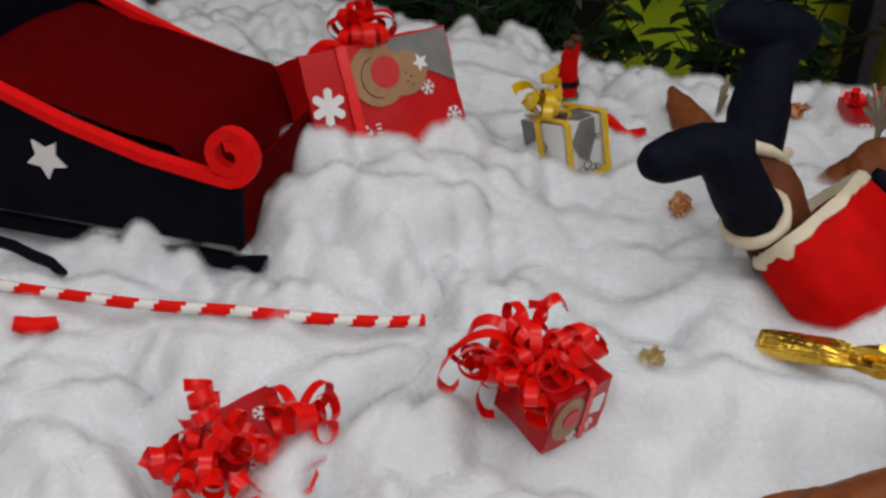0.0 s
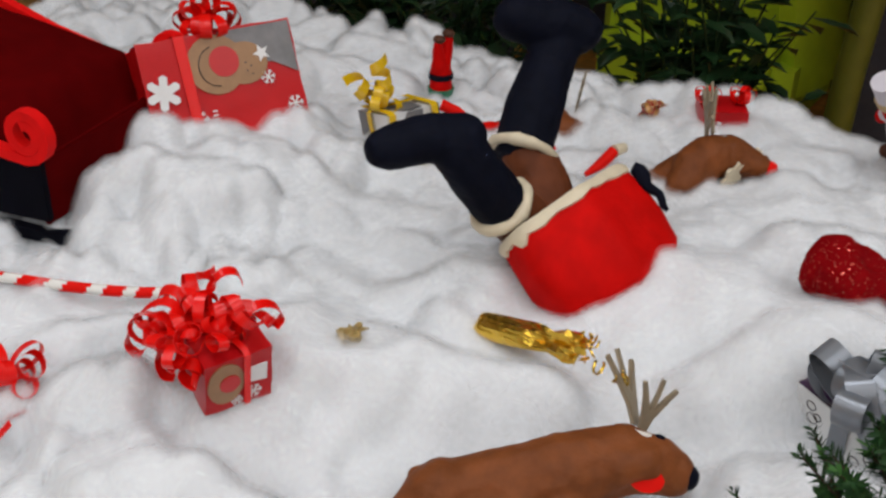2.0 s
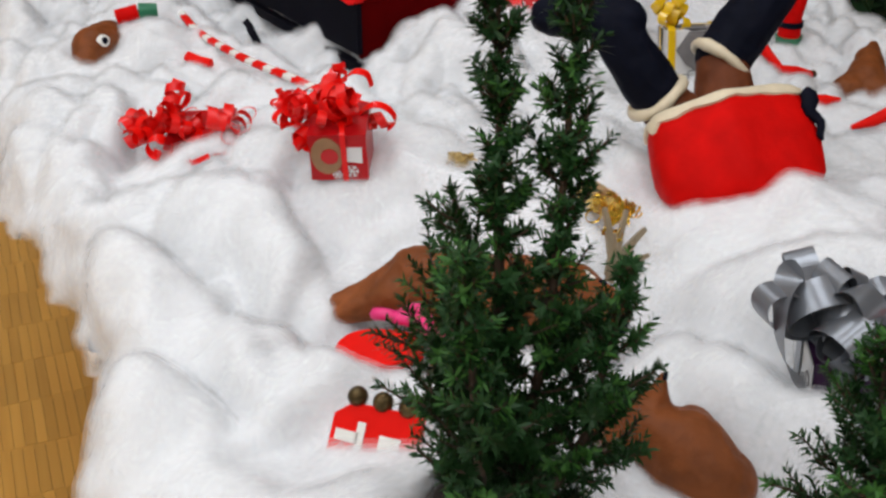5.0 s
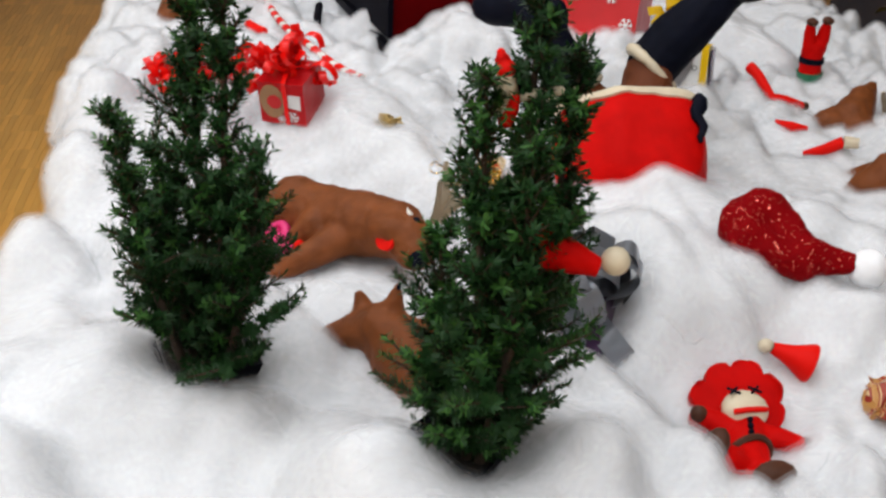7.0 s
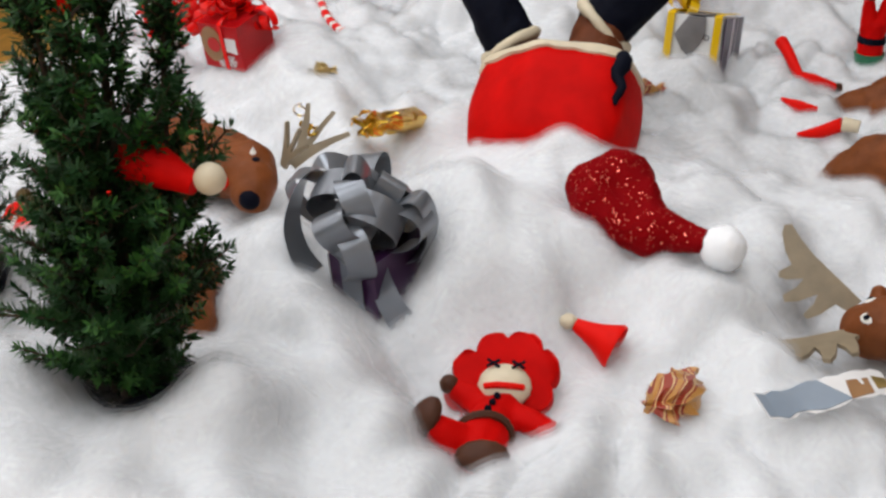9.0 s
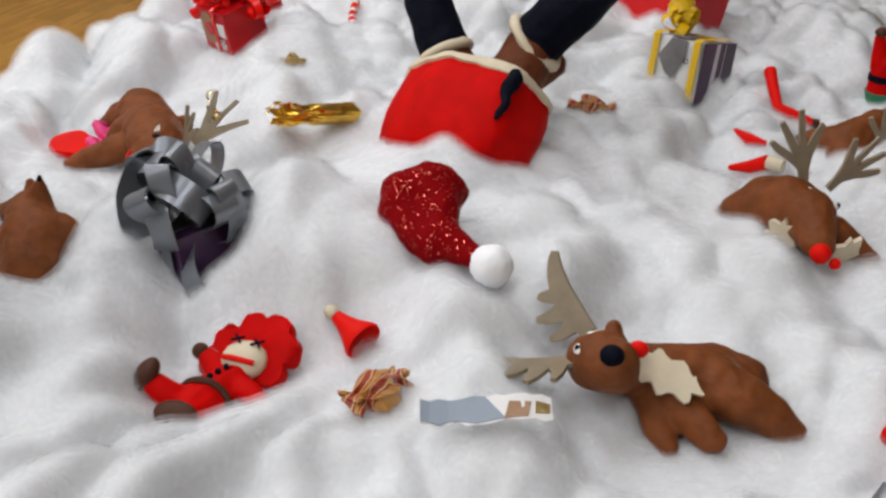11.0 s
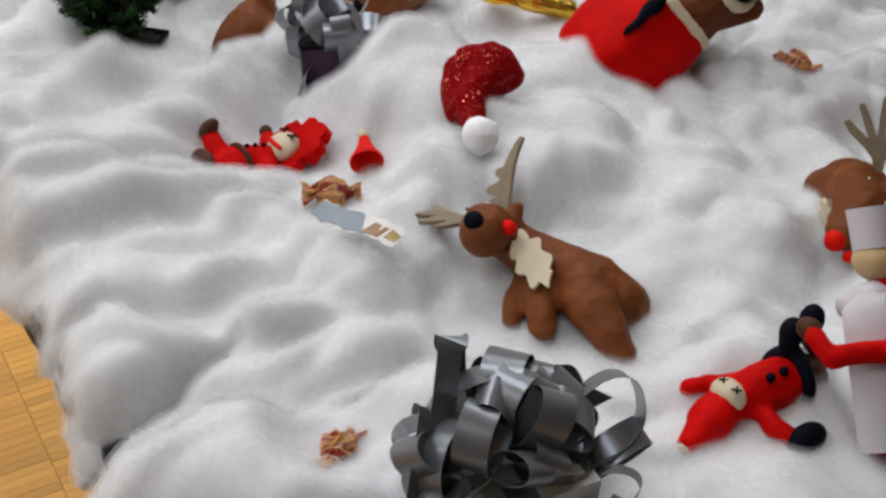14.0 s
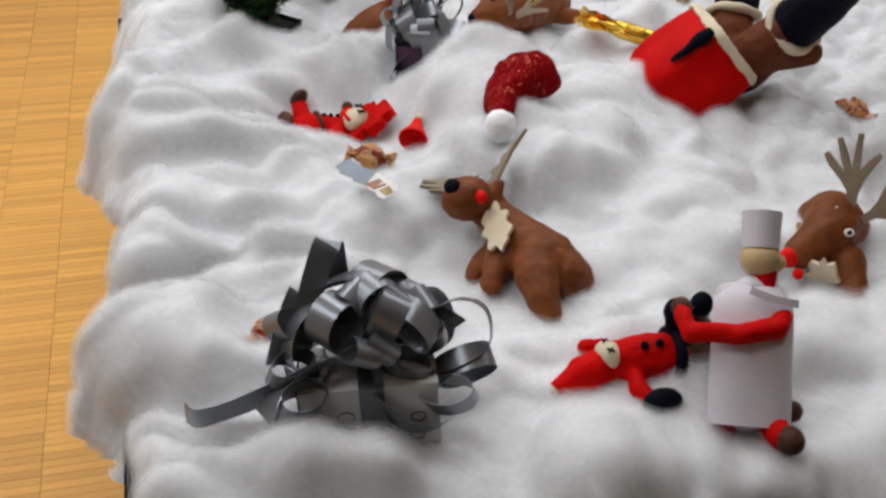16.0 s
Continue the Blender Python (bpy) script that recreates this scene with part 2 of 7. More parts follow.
def mesh_from(bm, name, mats, smooth=True):
    me = bpy.data.meshes.new(name)
    if smooth:
        for f in bm.faces:
            f.smooth = True
    bm.to_mesh(me)
    bm.free()
    if smooth:
        me.set_sharp_from_angle(angle=radians(52))
    for m in mats if isinstance(mats, (list, tuple)) else [mats]:
        me.materials.append(m)
    return me


def thing(name, origin, label, category, group="", kind=""):
    """An empty at the base of a thing that has parts."""
    ob = tagged(new(name), label, category, group, kind)
    ob.empty_display_size = 0.02
    ob.location = origin
    return ob


def part(name, bm, mats, parent, label="", smooth=True):
    """A bmesh in world places becomes one mesh under a thing or a part."""
    at = parent_at(parent)
    bmesh.ops.translate(bm, verts=bm.verts, vec=-at)
    ob = new(name, mesh_from(bm, name, mats, smooth))
    ob.parent = parent
    return tagged(ob, label)


def parent_at(ob):
    at = V(ob.location)
    while ob.parent:
        ob = ob.parent
        at += ob.location
    return at


def single(name, bm, mats, origin, label, category, group="", kind="", smooth=True):
    """A bmesh in world places becomes a thing of one mesh, with its origin at the given base."""
    bmesh.ops.translate(bm, verts=bm.verts, vec=-V(origin))
    ob = new(name, mesh_from(bm, name, mats, smooth))
    ob.location = origin
    return tagged(ob, label, category, group, kind)


def ball(bm, c, r, mat=0, seg=12, turn=None):
    """A ball or, with three radii, an ellipsoid."""
    rr = (r, r, r) if isinstance(r, (int, float)) else r
    m = Matrix.Translation(c) @ (turn or Matrix()) @ Matrix.Diagonal((*rr, 1))
    for f in {f for v in bmesh.ops.create_uvsphere(bm, u_segments=seg, v_segments=max(6, seg * 2 // 3), radius=1, matrix=m)["verts"] for f in v.link_faces}:
        f.material_index = mat


def along(a, b):
    return (V(b) - V(a)).to_track_quat("Z", "Y").to_matrix().to_4x4()


def tube(bm, pts, radii, mat=0, seg=8, cap=True):
    """A round tube of changing thickness through the points."""
    pts = [V(p) for p in pts]
    radii = [radii] * len(pts) if isinstance(radii, (int, float)) else radii
    rings, side = [], None
    for i, p in enumerate(pts):
        d = (pts[min(i + 1, len(pts) - 1)] - pts[max(i - 1, 0)]).normalized()
        side = (side - d * side.dot(d)).normalized() if side else d.orthogonal().normalized()
        up = d.cross(side)
        rings.append([bm.verts.new(p + radii[i] * (math.cos(k * math.tau / seg) * side + math.sin(k * math.tau / seg) * up)) for k in range(seg)])
    for a, b in zip(rings, rings[1:]):
        for k in range(seg):
            bm.faces.new((a[k], a[(k + 1) % seg], b[(k + 1) % seg], b[k])).material_index = mat
    if cap:
        bm.faces.new(rings[0][::-1]).material_index = mat
        bm.faces.new(rings[-1]).material_index = mat


def limb(bm, a, ra, b, rb, mat=0):
    """A tapered capsule, to be fused by clay()."""
    tube(bm, [a, b], [ra, rb], mat, 12)
    ball(bm, a, ra * 1.0, mat, 12)
    ball(bm, b, rb * 1.0, mat, 12)


def chain(bm, spec, mat=0):
    for (a, ra), (b, rb) in zip(spec, spec[1:]):
        limb(bm, a, ra, b, rb, mat)


def clay(bm, voxel=0.003, rounds=6):
    """Fuses overlapping lumps into one modelled surface."""
    me = bpy.data.meshes.new("lump")
    bm.to_mesh(me)
    bm.free()
    ob = new("lump", me)
    fuse = ob.modifiers.new("fuse", "REMESH")
    fuse.mode, fuse.voxel_size = "VOXEL", voxel
    soft = ob.modifiers.new("soft", "SMOOTH")
    soft.factor, soft.iterations = 0.5, rounds
    done = ob.evaluated_get(bpy.context.evaluated_depsgraph_get())
    out = bmesh.new()
    out.from_mesh(done.to_mesh())
    done.to_mesh_clear()
    bpy.data.objects.remove(ob)
    bpy.data.meshes.remove(me)
    for v in out.verts:
        v.co += 0.0022 * noise.noise_vector(v.co * 38) + 0.0009 * noise.noise_vector(v.co * 120)
    return out


def merge(bm, other, mat=0):
    """Adds another bmesh to bm, in one material."""
    me = bpy.data.meshes.new("piece")
    other.to_mesh(me)
    other.free()
    n = len(bm.faces)
    bm.from_mesh(me)
    bm.faces.ensure_lookup_table()
    for f in bm.faces[n:]:
        f.material_index = mat
    bpy.data.meshes.remove(me)


def slab(bm, outline, thick, m, mat=0, bevel=0.0, warp=None):
    """A plate: an outline in its own x and y, thickness along z, laid by the matrix m."""
    n = len(bm.verts)
    top = [bm.verts.new((x, y, thick / 2)) for x, y in outline]
    low = [bm.verts.new((x, y, -thick / 2)) for x, y in outline]
    faces = [bm.faces.new(top), bm.faces.new(low[::-1])]
    k = len(outline)
    faces += [bm.faces.new((low[i], low[(i + 1) % k], top[(i + 1) % k], top[i])) for i in range(k)]
    if k > 4:
        for f in faces[:2]:
            f.normal_update()
        got = bmesh.ops.triangulate(bm, faces=faces[:2])["faces"]
        faces = faces[2:] + got
    for f in faces:
        f.material_index = mat
    for v in top + low:
        if warp:
            v.co.z += warp(v.co.x, v.co.y)
        v.co = m @ v.co


def box(bm, size, m, mat=0, bevel=0.002, seg=2, crumple=0.0, cuts=0):
    """A box with rounded edges, its base centre at the origin of m."""
    b = bmesh.new()
    bmesh.ops.create_cube(b, size=1, matrix=Matrix.Translation((0, 0, size[2] / 2)) @ Matrix.Diagonal((*size, 1)))
    if cuts:
        bmesh.ops.subdivide_edges(b, edges=b.edges[:], cuts=cuts, use_grid_fill=True)
    elif bevel:
        bmesh.ops.bevel(b, geom=b.edges[:], offset=bevel, segments=seg, affect="EDGES")
    if crumple:
        for v in b.verts:
            v.co += crumple * noise.noise_vector(v.co * 45 + V((size[0] * 90, 3, 7)))
    bmesh.ops.transform(b, matrix=m, verts=b.verts)
    merge(bm, b, mat)


def strip(bm, pts, sides, width, thick=0.0004, mat=0):
    """A ribbon through the points; sides give the direction of its width."""
    rows = []
    pts = [V(p) for p in pts]
    for i, p in enumerate(pts):
        d = (pts[min(i + 1, len(pts) - 1)] - pts[max(i - 1, 0)]).normalized()
        s = V(sides[i] if isinstance(sides, list) else sides)
        s = (s - d * s.dot(d)).normalized() * width / 2
        nn = d.cross(s).normalized() * thick / 2
        rows.append([bm.verts.new(p + s + nn), bm.verts.new(p - s + nn), bm.verts.new(p - s - nn), bm.verts.new(p + s - nn)])
    for a, b in zip(rows, rows[1:]):
        for k in range(4):
            bm.faces.new((a[k], a[(k + 1) % 4], b[(k + 1) % 4], b[k])).material_index = mat
    bm.faces.new(rows[0][::-1]).material_index = mat
    bm.faces.new(rows[-1]).material_index = mat


def curl(bm, start, axis, r, turns, length, width, rng, mat=0, lead=0.0):
    """A ribbon curled round an axis, as scissors leave it."""
    axis = V(axis).normalized()
    e1 = axis.orthogonal().normalized()
    e1 = Matrix.Rotation(rng.uniform(0, 6.28), 3, axis) @ e1
    e2 = axis.cross(e1)
    n = max(10, int(turns * 14))
    pts = []
    for i in range(n + 1):
        f = i / n
        a = f * turns * math.tau
        rad = r * (0.85 + 0.25 * f + 0.1 * math.sin(9 * f))
        pts.append(V(start) + axis * (lead + length * f) + rad * (math.cos(a) * e1 + math.sin(a) * e2) - r * e1)
    strip(bm, pts, axis + 0.25 * e1 * math.sin(rng.uniform(0, 6)), width, mat=mat)


def loop(bm, start, out, r, side, width, mat=0, squash=0.6, sweep=1.0):
    """A bow's loop that leaves start along out and comes back."""
    out, side = V(out).normalized(), V(side)
    side = (side - out * side.dot(out)).normalized()
    up = side.cross(out)
    pts = [V(start) + out * r * (1 - math.cos(a)) + up * r * squash * math.sin(a) for a in [i * math.tau * sweep / 22 for i in range(23)]]
    strip(bm, pts, side, width, mat=mat)


def snowflake(bm, c, r, m, mat=0, arms=3, thick=0.0008):
    for k in range(arms):
        mm = m @ Matrix.Translation((c[0], c[1], 0)) @ Matrix.Rotation(k * math.pi / arms, 4, "Z")
        slab(bm, [(-r, -r * 0.09), (r, -r * 0.09), (r, r * 0.09), (-r, r * 0.09)], thick + k * 0.0001, mm, mat)
        for s in (-1, 1):
            for q in (-1, 1):
                mb = mm @ Matrix.Translation((s * r * 0.62, 0, 0)) @ Matrix.Rotation(math.radians(90 - 90 * s + q * 50), 4, "Z")
                slab(bm, [(0, -r * 0.07), (r * 0.4, -r * 0.07), (r * 0.4, r * 0.07), (0, r * 0.07)], thick, mb, mat)


def disc(r, k=28, sx=1.0, sy=1.0, a0=0.0, a1=math.tau, wob=0.0):
    return [(r * sx * math.cos(a0 + (a1 - a0) * i / k) * (1 + wob * math.sin(5 * i)), r * sy * math.sin(a0 + (a1 - a0) * i / k) * (1 + wob * math.cos(7 * i))) for i in range(k)]


def frame_of(origin, xdir, ydir):
    """A matrix with its origin and its x and y axes at the given places."""
    x = V(xdir).normalized()
    z = x.cross(V(ydir)).normalized()
    y = z.cross(x)
    m = Matrix((x, y, z)).transposed().to_4x4()
    m.translation = V(origin)
    return m


# ---- the setting ----
def wall(name, x0, y0, x1, y1, z0, z1, mat):
    b = bmesh.new()
    box(b, (abs(x1 - x0), abs(y1 - y0), z1 - z0), Matrix.Translation(((x0 + x1) / 2, (y0 + y1) / 2, z0)), bevel=0)
    return single(name, b, mat, ((x0 + x1) / 2, (y0 + y1) / 2, z0), "plain painted wall of the room", "wall", kind="structure", smooth=False)


RX0, RX1, RY0, RY1 = -3.2, 4.2, -2.6, 4.6
wall("wall_west", RX0 - 0.12, RY0, RX0, RY1, FLOOR_Z, CEIL_Z, WALL_PAINT)
wall("wall_east", RX1, RY0, RX1 + 0.12, RY1, FLOOR_Z, CEIL_Z, WALL_DARK)
wall("wall_south", RX0 - 0.12, RY0 - 0.12, RX1 + 0.12, RY0, FLOOR_Z, CEIL_Z, WALL_PAINT)
wall("wall_north", RX0 - 0.12, RY1, RX1 + 0.12, RY1 + 0.12, FLOOR_Z, CEIL_Z, WALL_PAINT)
b = bmesh.new()
box(b, (RX1 - RX0 + 0.24, RY1 - RY0 + 0.24, 0.1), Matrix.Translation(((RX0 + RX1) / 2, (RY0 + RY1) / 2, CEIL_Z)), bevel=0)
single("ceiling", b, CEILING_PAINT, ((RX0 + RX1) / 2, (RY0 + RY1) / 2, CEIL_Z), "white painted ceiling with unseen square light panels", "ceiling", kind="structure", smooth=False)

b = bmesh.new()
box(b, (RX1 - RX0 + 0.24, RY1 - RY0 + 0.24, 0.1), Matrix.Translation(((RX0 + RX1) / 2, (RY0 + RY1) / 2, FLOOR_Z - 0.106)), bevel=0)
FLOOR = single("floor", b, JOINT, (0, 0, FLOOR_Z), "honey-coloured oak mosaic parquet floor with narrow strips", "floor", kind="structure", smooth=False)


# heights of the wadding where things lie on it
REST = [(0.84, 0.74, 0.0), (0.83, 0.70, 0.012), (0.865, 0.685, 0.012), (1.112, 0.466, 0.004), (1.09, 0.45, 0.006), (0.12, 0.5, 0.014), (0.15, 0.485, 0.014), (0.05, 1.44, 0.0), (0.585, 0.352, 0.004), (0.55, 0.355, 0.004), (0.58, 0.335, 0.006), (0.55, 0.30, 0.008), (0.63, 0.38, 0.03), (0.666, 0.315, 0.036), (0.76, 0.30, 0.056), (0.63, 0.54, 0.06), (0.61, 0.5, 0.068), (0.71, 0.46, 0.062), (0.815, 0.40, 0.026), (0.88, 0.42, 0.0), (0.94, 0.425, 0.0), (0.90, 0.385, 0.004), (0.89, 0.5, 0.035), (0.845, 0.46, 0.04),
        (1.06, 0.43, 0.008), (1.13, 0.54, 0.0), (1.06, 0.222, 0.022), (1.15, 0.3, 0.012), (1.17, 0.6, 0.008), (1.17, 0.9, 0.008), (1.17, 1.2, 0.01), (1.15, 0.12, 0.012), (0.965, 0.17, 0.022), (0.826, 0.137, 0.012), (0.44, 0.434, 0.03), (0.29, 0.385, 0.028), (0.312, 0.33, 0.014), (0.148, 0.363, 0.03), (0.24, 0.29, 0.06),
        (0.335, 0.23, 0.034), (0.14, 0.22, 0.05), (0.25, 0.63, 0.03), (0.165, 0.62, 0.014), (0.2, 0.64, 0.016), (0.21, 0.58, 0.012), (0.14, 0.53, 0.035), (0.43, 0.72, 0.042), (0.33, 0.83, 0.075), (0.225, 0.88, 0.07), (0.11, 1.08, 0.035),
        (0.3, 1.05, 0.046), (0.275, 1.11, 0.042), (0.25, 1.18, 0.04), (0.232, 1.235, 0.034), (0.215, 1.29, 0.03), (0.205, 1.345, 0.026), (0.195, 1.4, 0.022), (0.188, 1.48, 0.018), (0.585, 0.755, 0.03), (0.67, 0.905, 0.04), (0.73, 1.04, 0.03), (0.96, 1.12, 0.0), (0.88, 1.03, 0.022), (0.86, 0.9, 0.026), (0.95, 0.95, 0.01),
        (0.93, 0.71, 0.01), (1.05, 0.77, 0.035), (1.02, 0.85, 0.03), (0.45, 1.4, 0.03), (0.64, 1.25, 0.06), (0.47, 1.12, 0.085), (0.55, 1.04, 0.065), (0.45, 0.96, 0.045),
        (0.46, 0.17, 0.05), (0.51, 0.64, 0.055), (0.604, 0.605, 0.1), (0.545, 0.625, 0.064), (0.574, 0.482, 0.112), (0.588, 0.455, 0.106), (0.568, 0.51, 0.106), (0.835, 0.655, 0.042), (0.68, 0.64, 0.05), (0.5, 0.74, 0.035), (0.70, 0.73, 0.035), (0.03, 0.7, 0.03), (0.06, 1.4, 0.03), (0.78, 0.62, 0.05), (0.8, 0.78, 0.045), (0.55, 1.7, 0.03), (0.95, 1.5, 0.03), (1.05, 0.65, 0.03), (0.9, 0.55, 0.04)]
# the wadding is heaped round the two pots
for cx, cy, cz in ((0.148, 0.363, 0.08), (0.335, 0.23, 0.088)):
    REST += [(cx + 0.064 * math.cos(a), cy + 0.064 * math.sin(a), cz + 0.01) for a in (0.4, 1.6, 2.9, 4.1, 5.2)]


def puffs(x, y, size, seed):
    """Rounded tufts side by side with soft creases between them, about -0.5 to 0.5."""
    near = noise.voronoi(V((x / size, y / size, seed)))[0]
    k = 11.0
    d = -math.log(math.exp(-k * near[0]) + math.exp(-k * near[1]) + math.exp(-k * near[2])) / k
    return 0.4 - 1.5 * max(0.0, d) ** 2


def pillow(u, v, seed):
    """Long rounded folds with soft creases between them, about -0.3 to 0.7."""
    return math.sqrt(noise.noise(V((u, v, seed))) ** 2 * 3 + 0.012) - 0.4


def layer(u):
    """Sheets of wadding that overlap: a slow rise and a short soft drop, 0 to 1."""
    f = u - math.floor(u)
    return ease(0.0, 0.78, f) * (1 - ease(0.78, 1.0, f))


def ease(a, b, v):
    f = max(0.0, min(1.0, (v - a) / (b - a)))
    return f * f * (3 - 2 * f)


# mounds beside the pots and the hat, and hollows: x, y, height, width
MOUNDS = [(0.66, 0.69, 0.008, 0.028), (0.675, 0.735, 0.016, 0.03), (0.69, 1.06, 0.03, 0.03), (0.088, 0.345, 0.02, 0.035), (0.155, 0.295, 0.014, 0.035), (0.272, 0.205, 0.026, 0.034), (0.395, 0.2, 0.02, 0.034), (0.48, 1.1, 0.012, 0.06), (0.905, 0.64, 0.008, 0.028), (0.95, 0.63, 0.008, 0.028), (0.56, 1.0, 0.01, 0.05)]
GROOVE = [(0.853, 0.04), (0.838, 0.062), (0.827, 0.082), (0.812, 0.11), (0.8, 0.142), (0.793, 0.17)]


# the pots stand in hollows of the wadding: centre, rim height, half width
POTS = [(0.147, 0.383, 0.078, 0.033), (0.324, 0.25, 0.083, 0.029)]


def ground(x, y):
    """The height of the wadding at a place of the table."""
    top = low = 1e-9
    near = 1.0
    for px, py, pz in REST:
        d2 = (x - px) ** 2 + (y - py) ** 2
        w = 1 / (d2 + 0.0025) ** 1.8
        top += w * pz
        low += w
        near = min(near, d2 / 0.003)
    z = top / low
    for mx, my, h, w in MOUNDS:
        z += h * math.exp(-((x - mx) ** 2 + (y - my) ** 2) / (w * w))
    q = V((x, y, 0.3)) + 0.045 * V(noise.noise_vector(V((x * 5, y * 5, 1.7)))) + 0.016 * V(noise.noise_vector(V((x * 16, y * 16, 6.7))))
    k = 0.2 + 0.8 * near
    # folds run out to the south edge there, slantwise elsewhere; loose tufts lie behind and beside the coat
    south = ease(0.4, 0.2, y) * ease(0.42, 0.6, x)
    tufts = 0.25 + 0.75 * ease(0.75, 0.95, y + 0.3 * noise.noise(V((x * 4, y * 4, 8.8))))
    wave = 0.042 * noise.noise(V((q.x * 4.5, q.y * 4.5, 2.2)))
    slant = 0.062 * pillow(q.x * 6.5 + q.y * 4.5, (q.y - q.x) * 2.6, 5.1)
    runs = 0.075 * pillow(q.x * 12.5, q.y * 2.6, 3.7) + 0.03 * pillow(q.x * 26, q.y * 5, 9.2)
    soft = 0.036 * tufts * puffs(q.x, q.y * 1.15, 0.085, 3.3) + 0.034 * tufts * puffs(q.x, q.y, 0.036, 7.1)
    fine = 0.013 * noise.noise(V((q.x * 27, q.y * 22, 4.4))) + 0.002 * noise.noise(V((q.x * 85, q.y * 70, 1.4)))
    bend = noise.noise(V((x * 4, y * 5, 6.1)))
    runs += 0.03 * (layer(x * 14 + 2.2 * bend + 0.5 * noise.noise(V((x * 14, y * 11, 3.3)))) - 0.4) * (0.55 + 0.9 * abs(noise.noise(V((x * 6, y * 3.5, 0.7)))))
    slant += 0.034 * (layer((0.55 * x - 0.85 * y) * 9 + 2.6 * bend + 0.6 * noise.noise(V((x * 12, y * 12, 9.3)))) - 0.4) * abs(noise.noise(V((x * 5, y * 5, 4.7))))
    h = wave + (1 - south) * slant + south * runs + (1 - 0.7 * south) * soft
    z += k * 0.042 * math.tanh(h / 0.042) + (0.4 + 0.6 * near) * fine
    # wadding reaches out in fingers and parts in one crevice at the south edge
    z += 0.3 * ease(0.2, 0.05, y) * (reach_of(SOUTH_EDGE, x) - 0.015)
    cleft = min((math.hypot(x - gx, y - gy) / (0.017 - 0.07 * (gy - 0.04)) for gx, gy in GROOVE_FINE))
    z = max(0.0, z)
    for cx, cy, cz, half in POTS:
        w = ease(half * 1.4, half * 0.8, math.hypot(x - cx, y - cy))
        z += w * (cz - 0.02 - z)
    return z - 0.06 * math.exp(-cleft * cleft)


TX0, TX1, TY0, TY1 = -0.07, 1.205, 0.055, 1.88


# how far the wadding reaches past the table's edge: place along it, overhang
SOUTH_EDGE = [(-0.08, 0.0), (0.25, 0.0), (0.385, 0.0), (0.425, 0.012), (0.478, 0.05), (0.546, 0.028), (0.645, 0.0), (0.688, 0.016), (0.717, 0.0), (0.765, 0.02), (0.815, 0.028), (0.851, 0.0), (0.9, 0.048), (0.928, 0.055), (0.96, 0.05), (1.0, 0.02), (1.09, 0.008), (1.22, 0.01)]
WEST_EDGE = [(0.0, 0.0), (0.4, 0.002), (0.52, 0.0), (0.586, 0.004), (0.673, -0.018), (0.729, -0.038), (0.85, -0.022), (1.0, 0.0), (1.14, 0.03), (1.3, 0.02), (1.9, 0.016)]
GROOVE_FINE = [(ax + (bx - ax) * k / 5, ay + (by - ay) * k / 5) for (ax, ay), (bx, by) in zip(GROOVE, GROOVE[1:]) for k in range(5)]


def reach_of(edge, s):
    for (a, ra), (b, rb) in zip(edge, edge[1:]):
        if s <= b:
            return ra + (rb - ra) * ease(a, b, s)
    return edge[-1][1]


def edge_shift(side, s):
    """How far the wadding reaches past the table's edge, uneven along it."""
    f = 0.006 * noise.noise(V((s * 17, side * 3.1, 2.5))) + 0.006 * noise.noise(V((s * 45, side, 5)))
    if side == 0:
        return reach_of(SOUTH_EDGE, s) + f
    if side == 1:
        return reach_of(WEST_EDGE, s) + f
    return {2: 0.012, 3: 0.03}[side] + 1.6 * f + 0.014 * noise.noise(V((s * 6.0, side * 7.3, 0.5)))


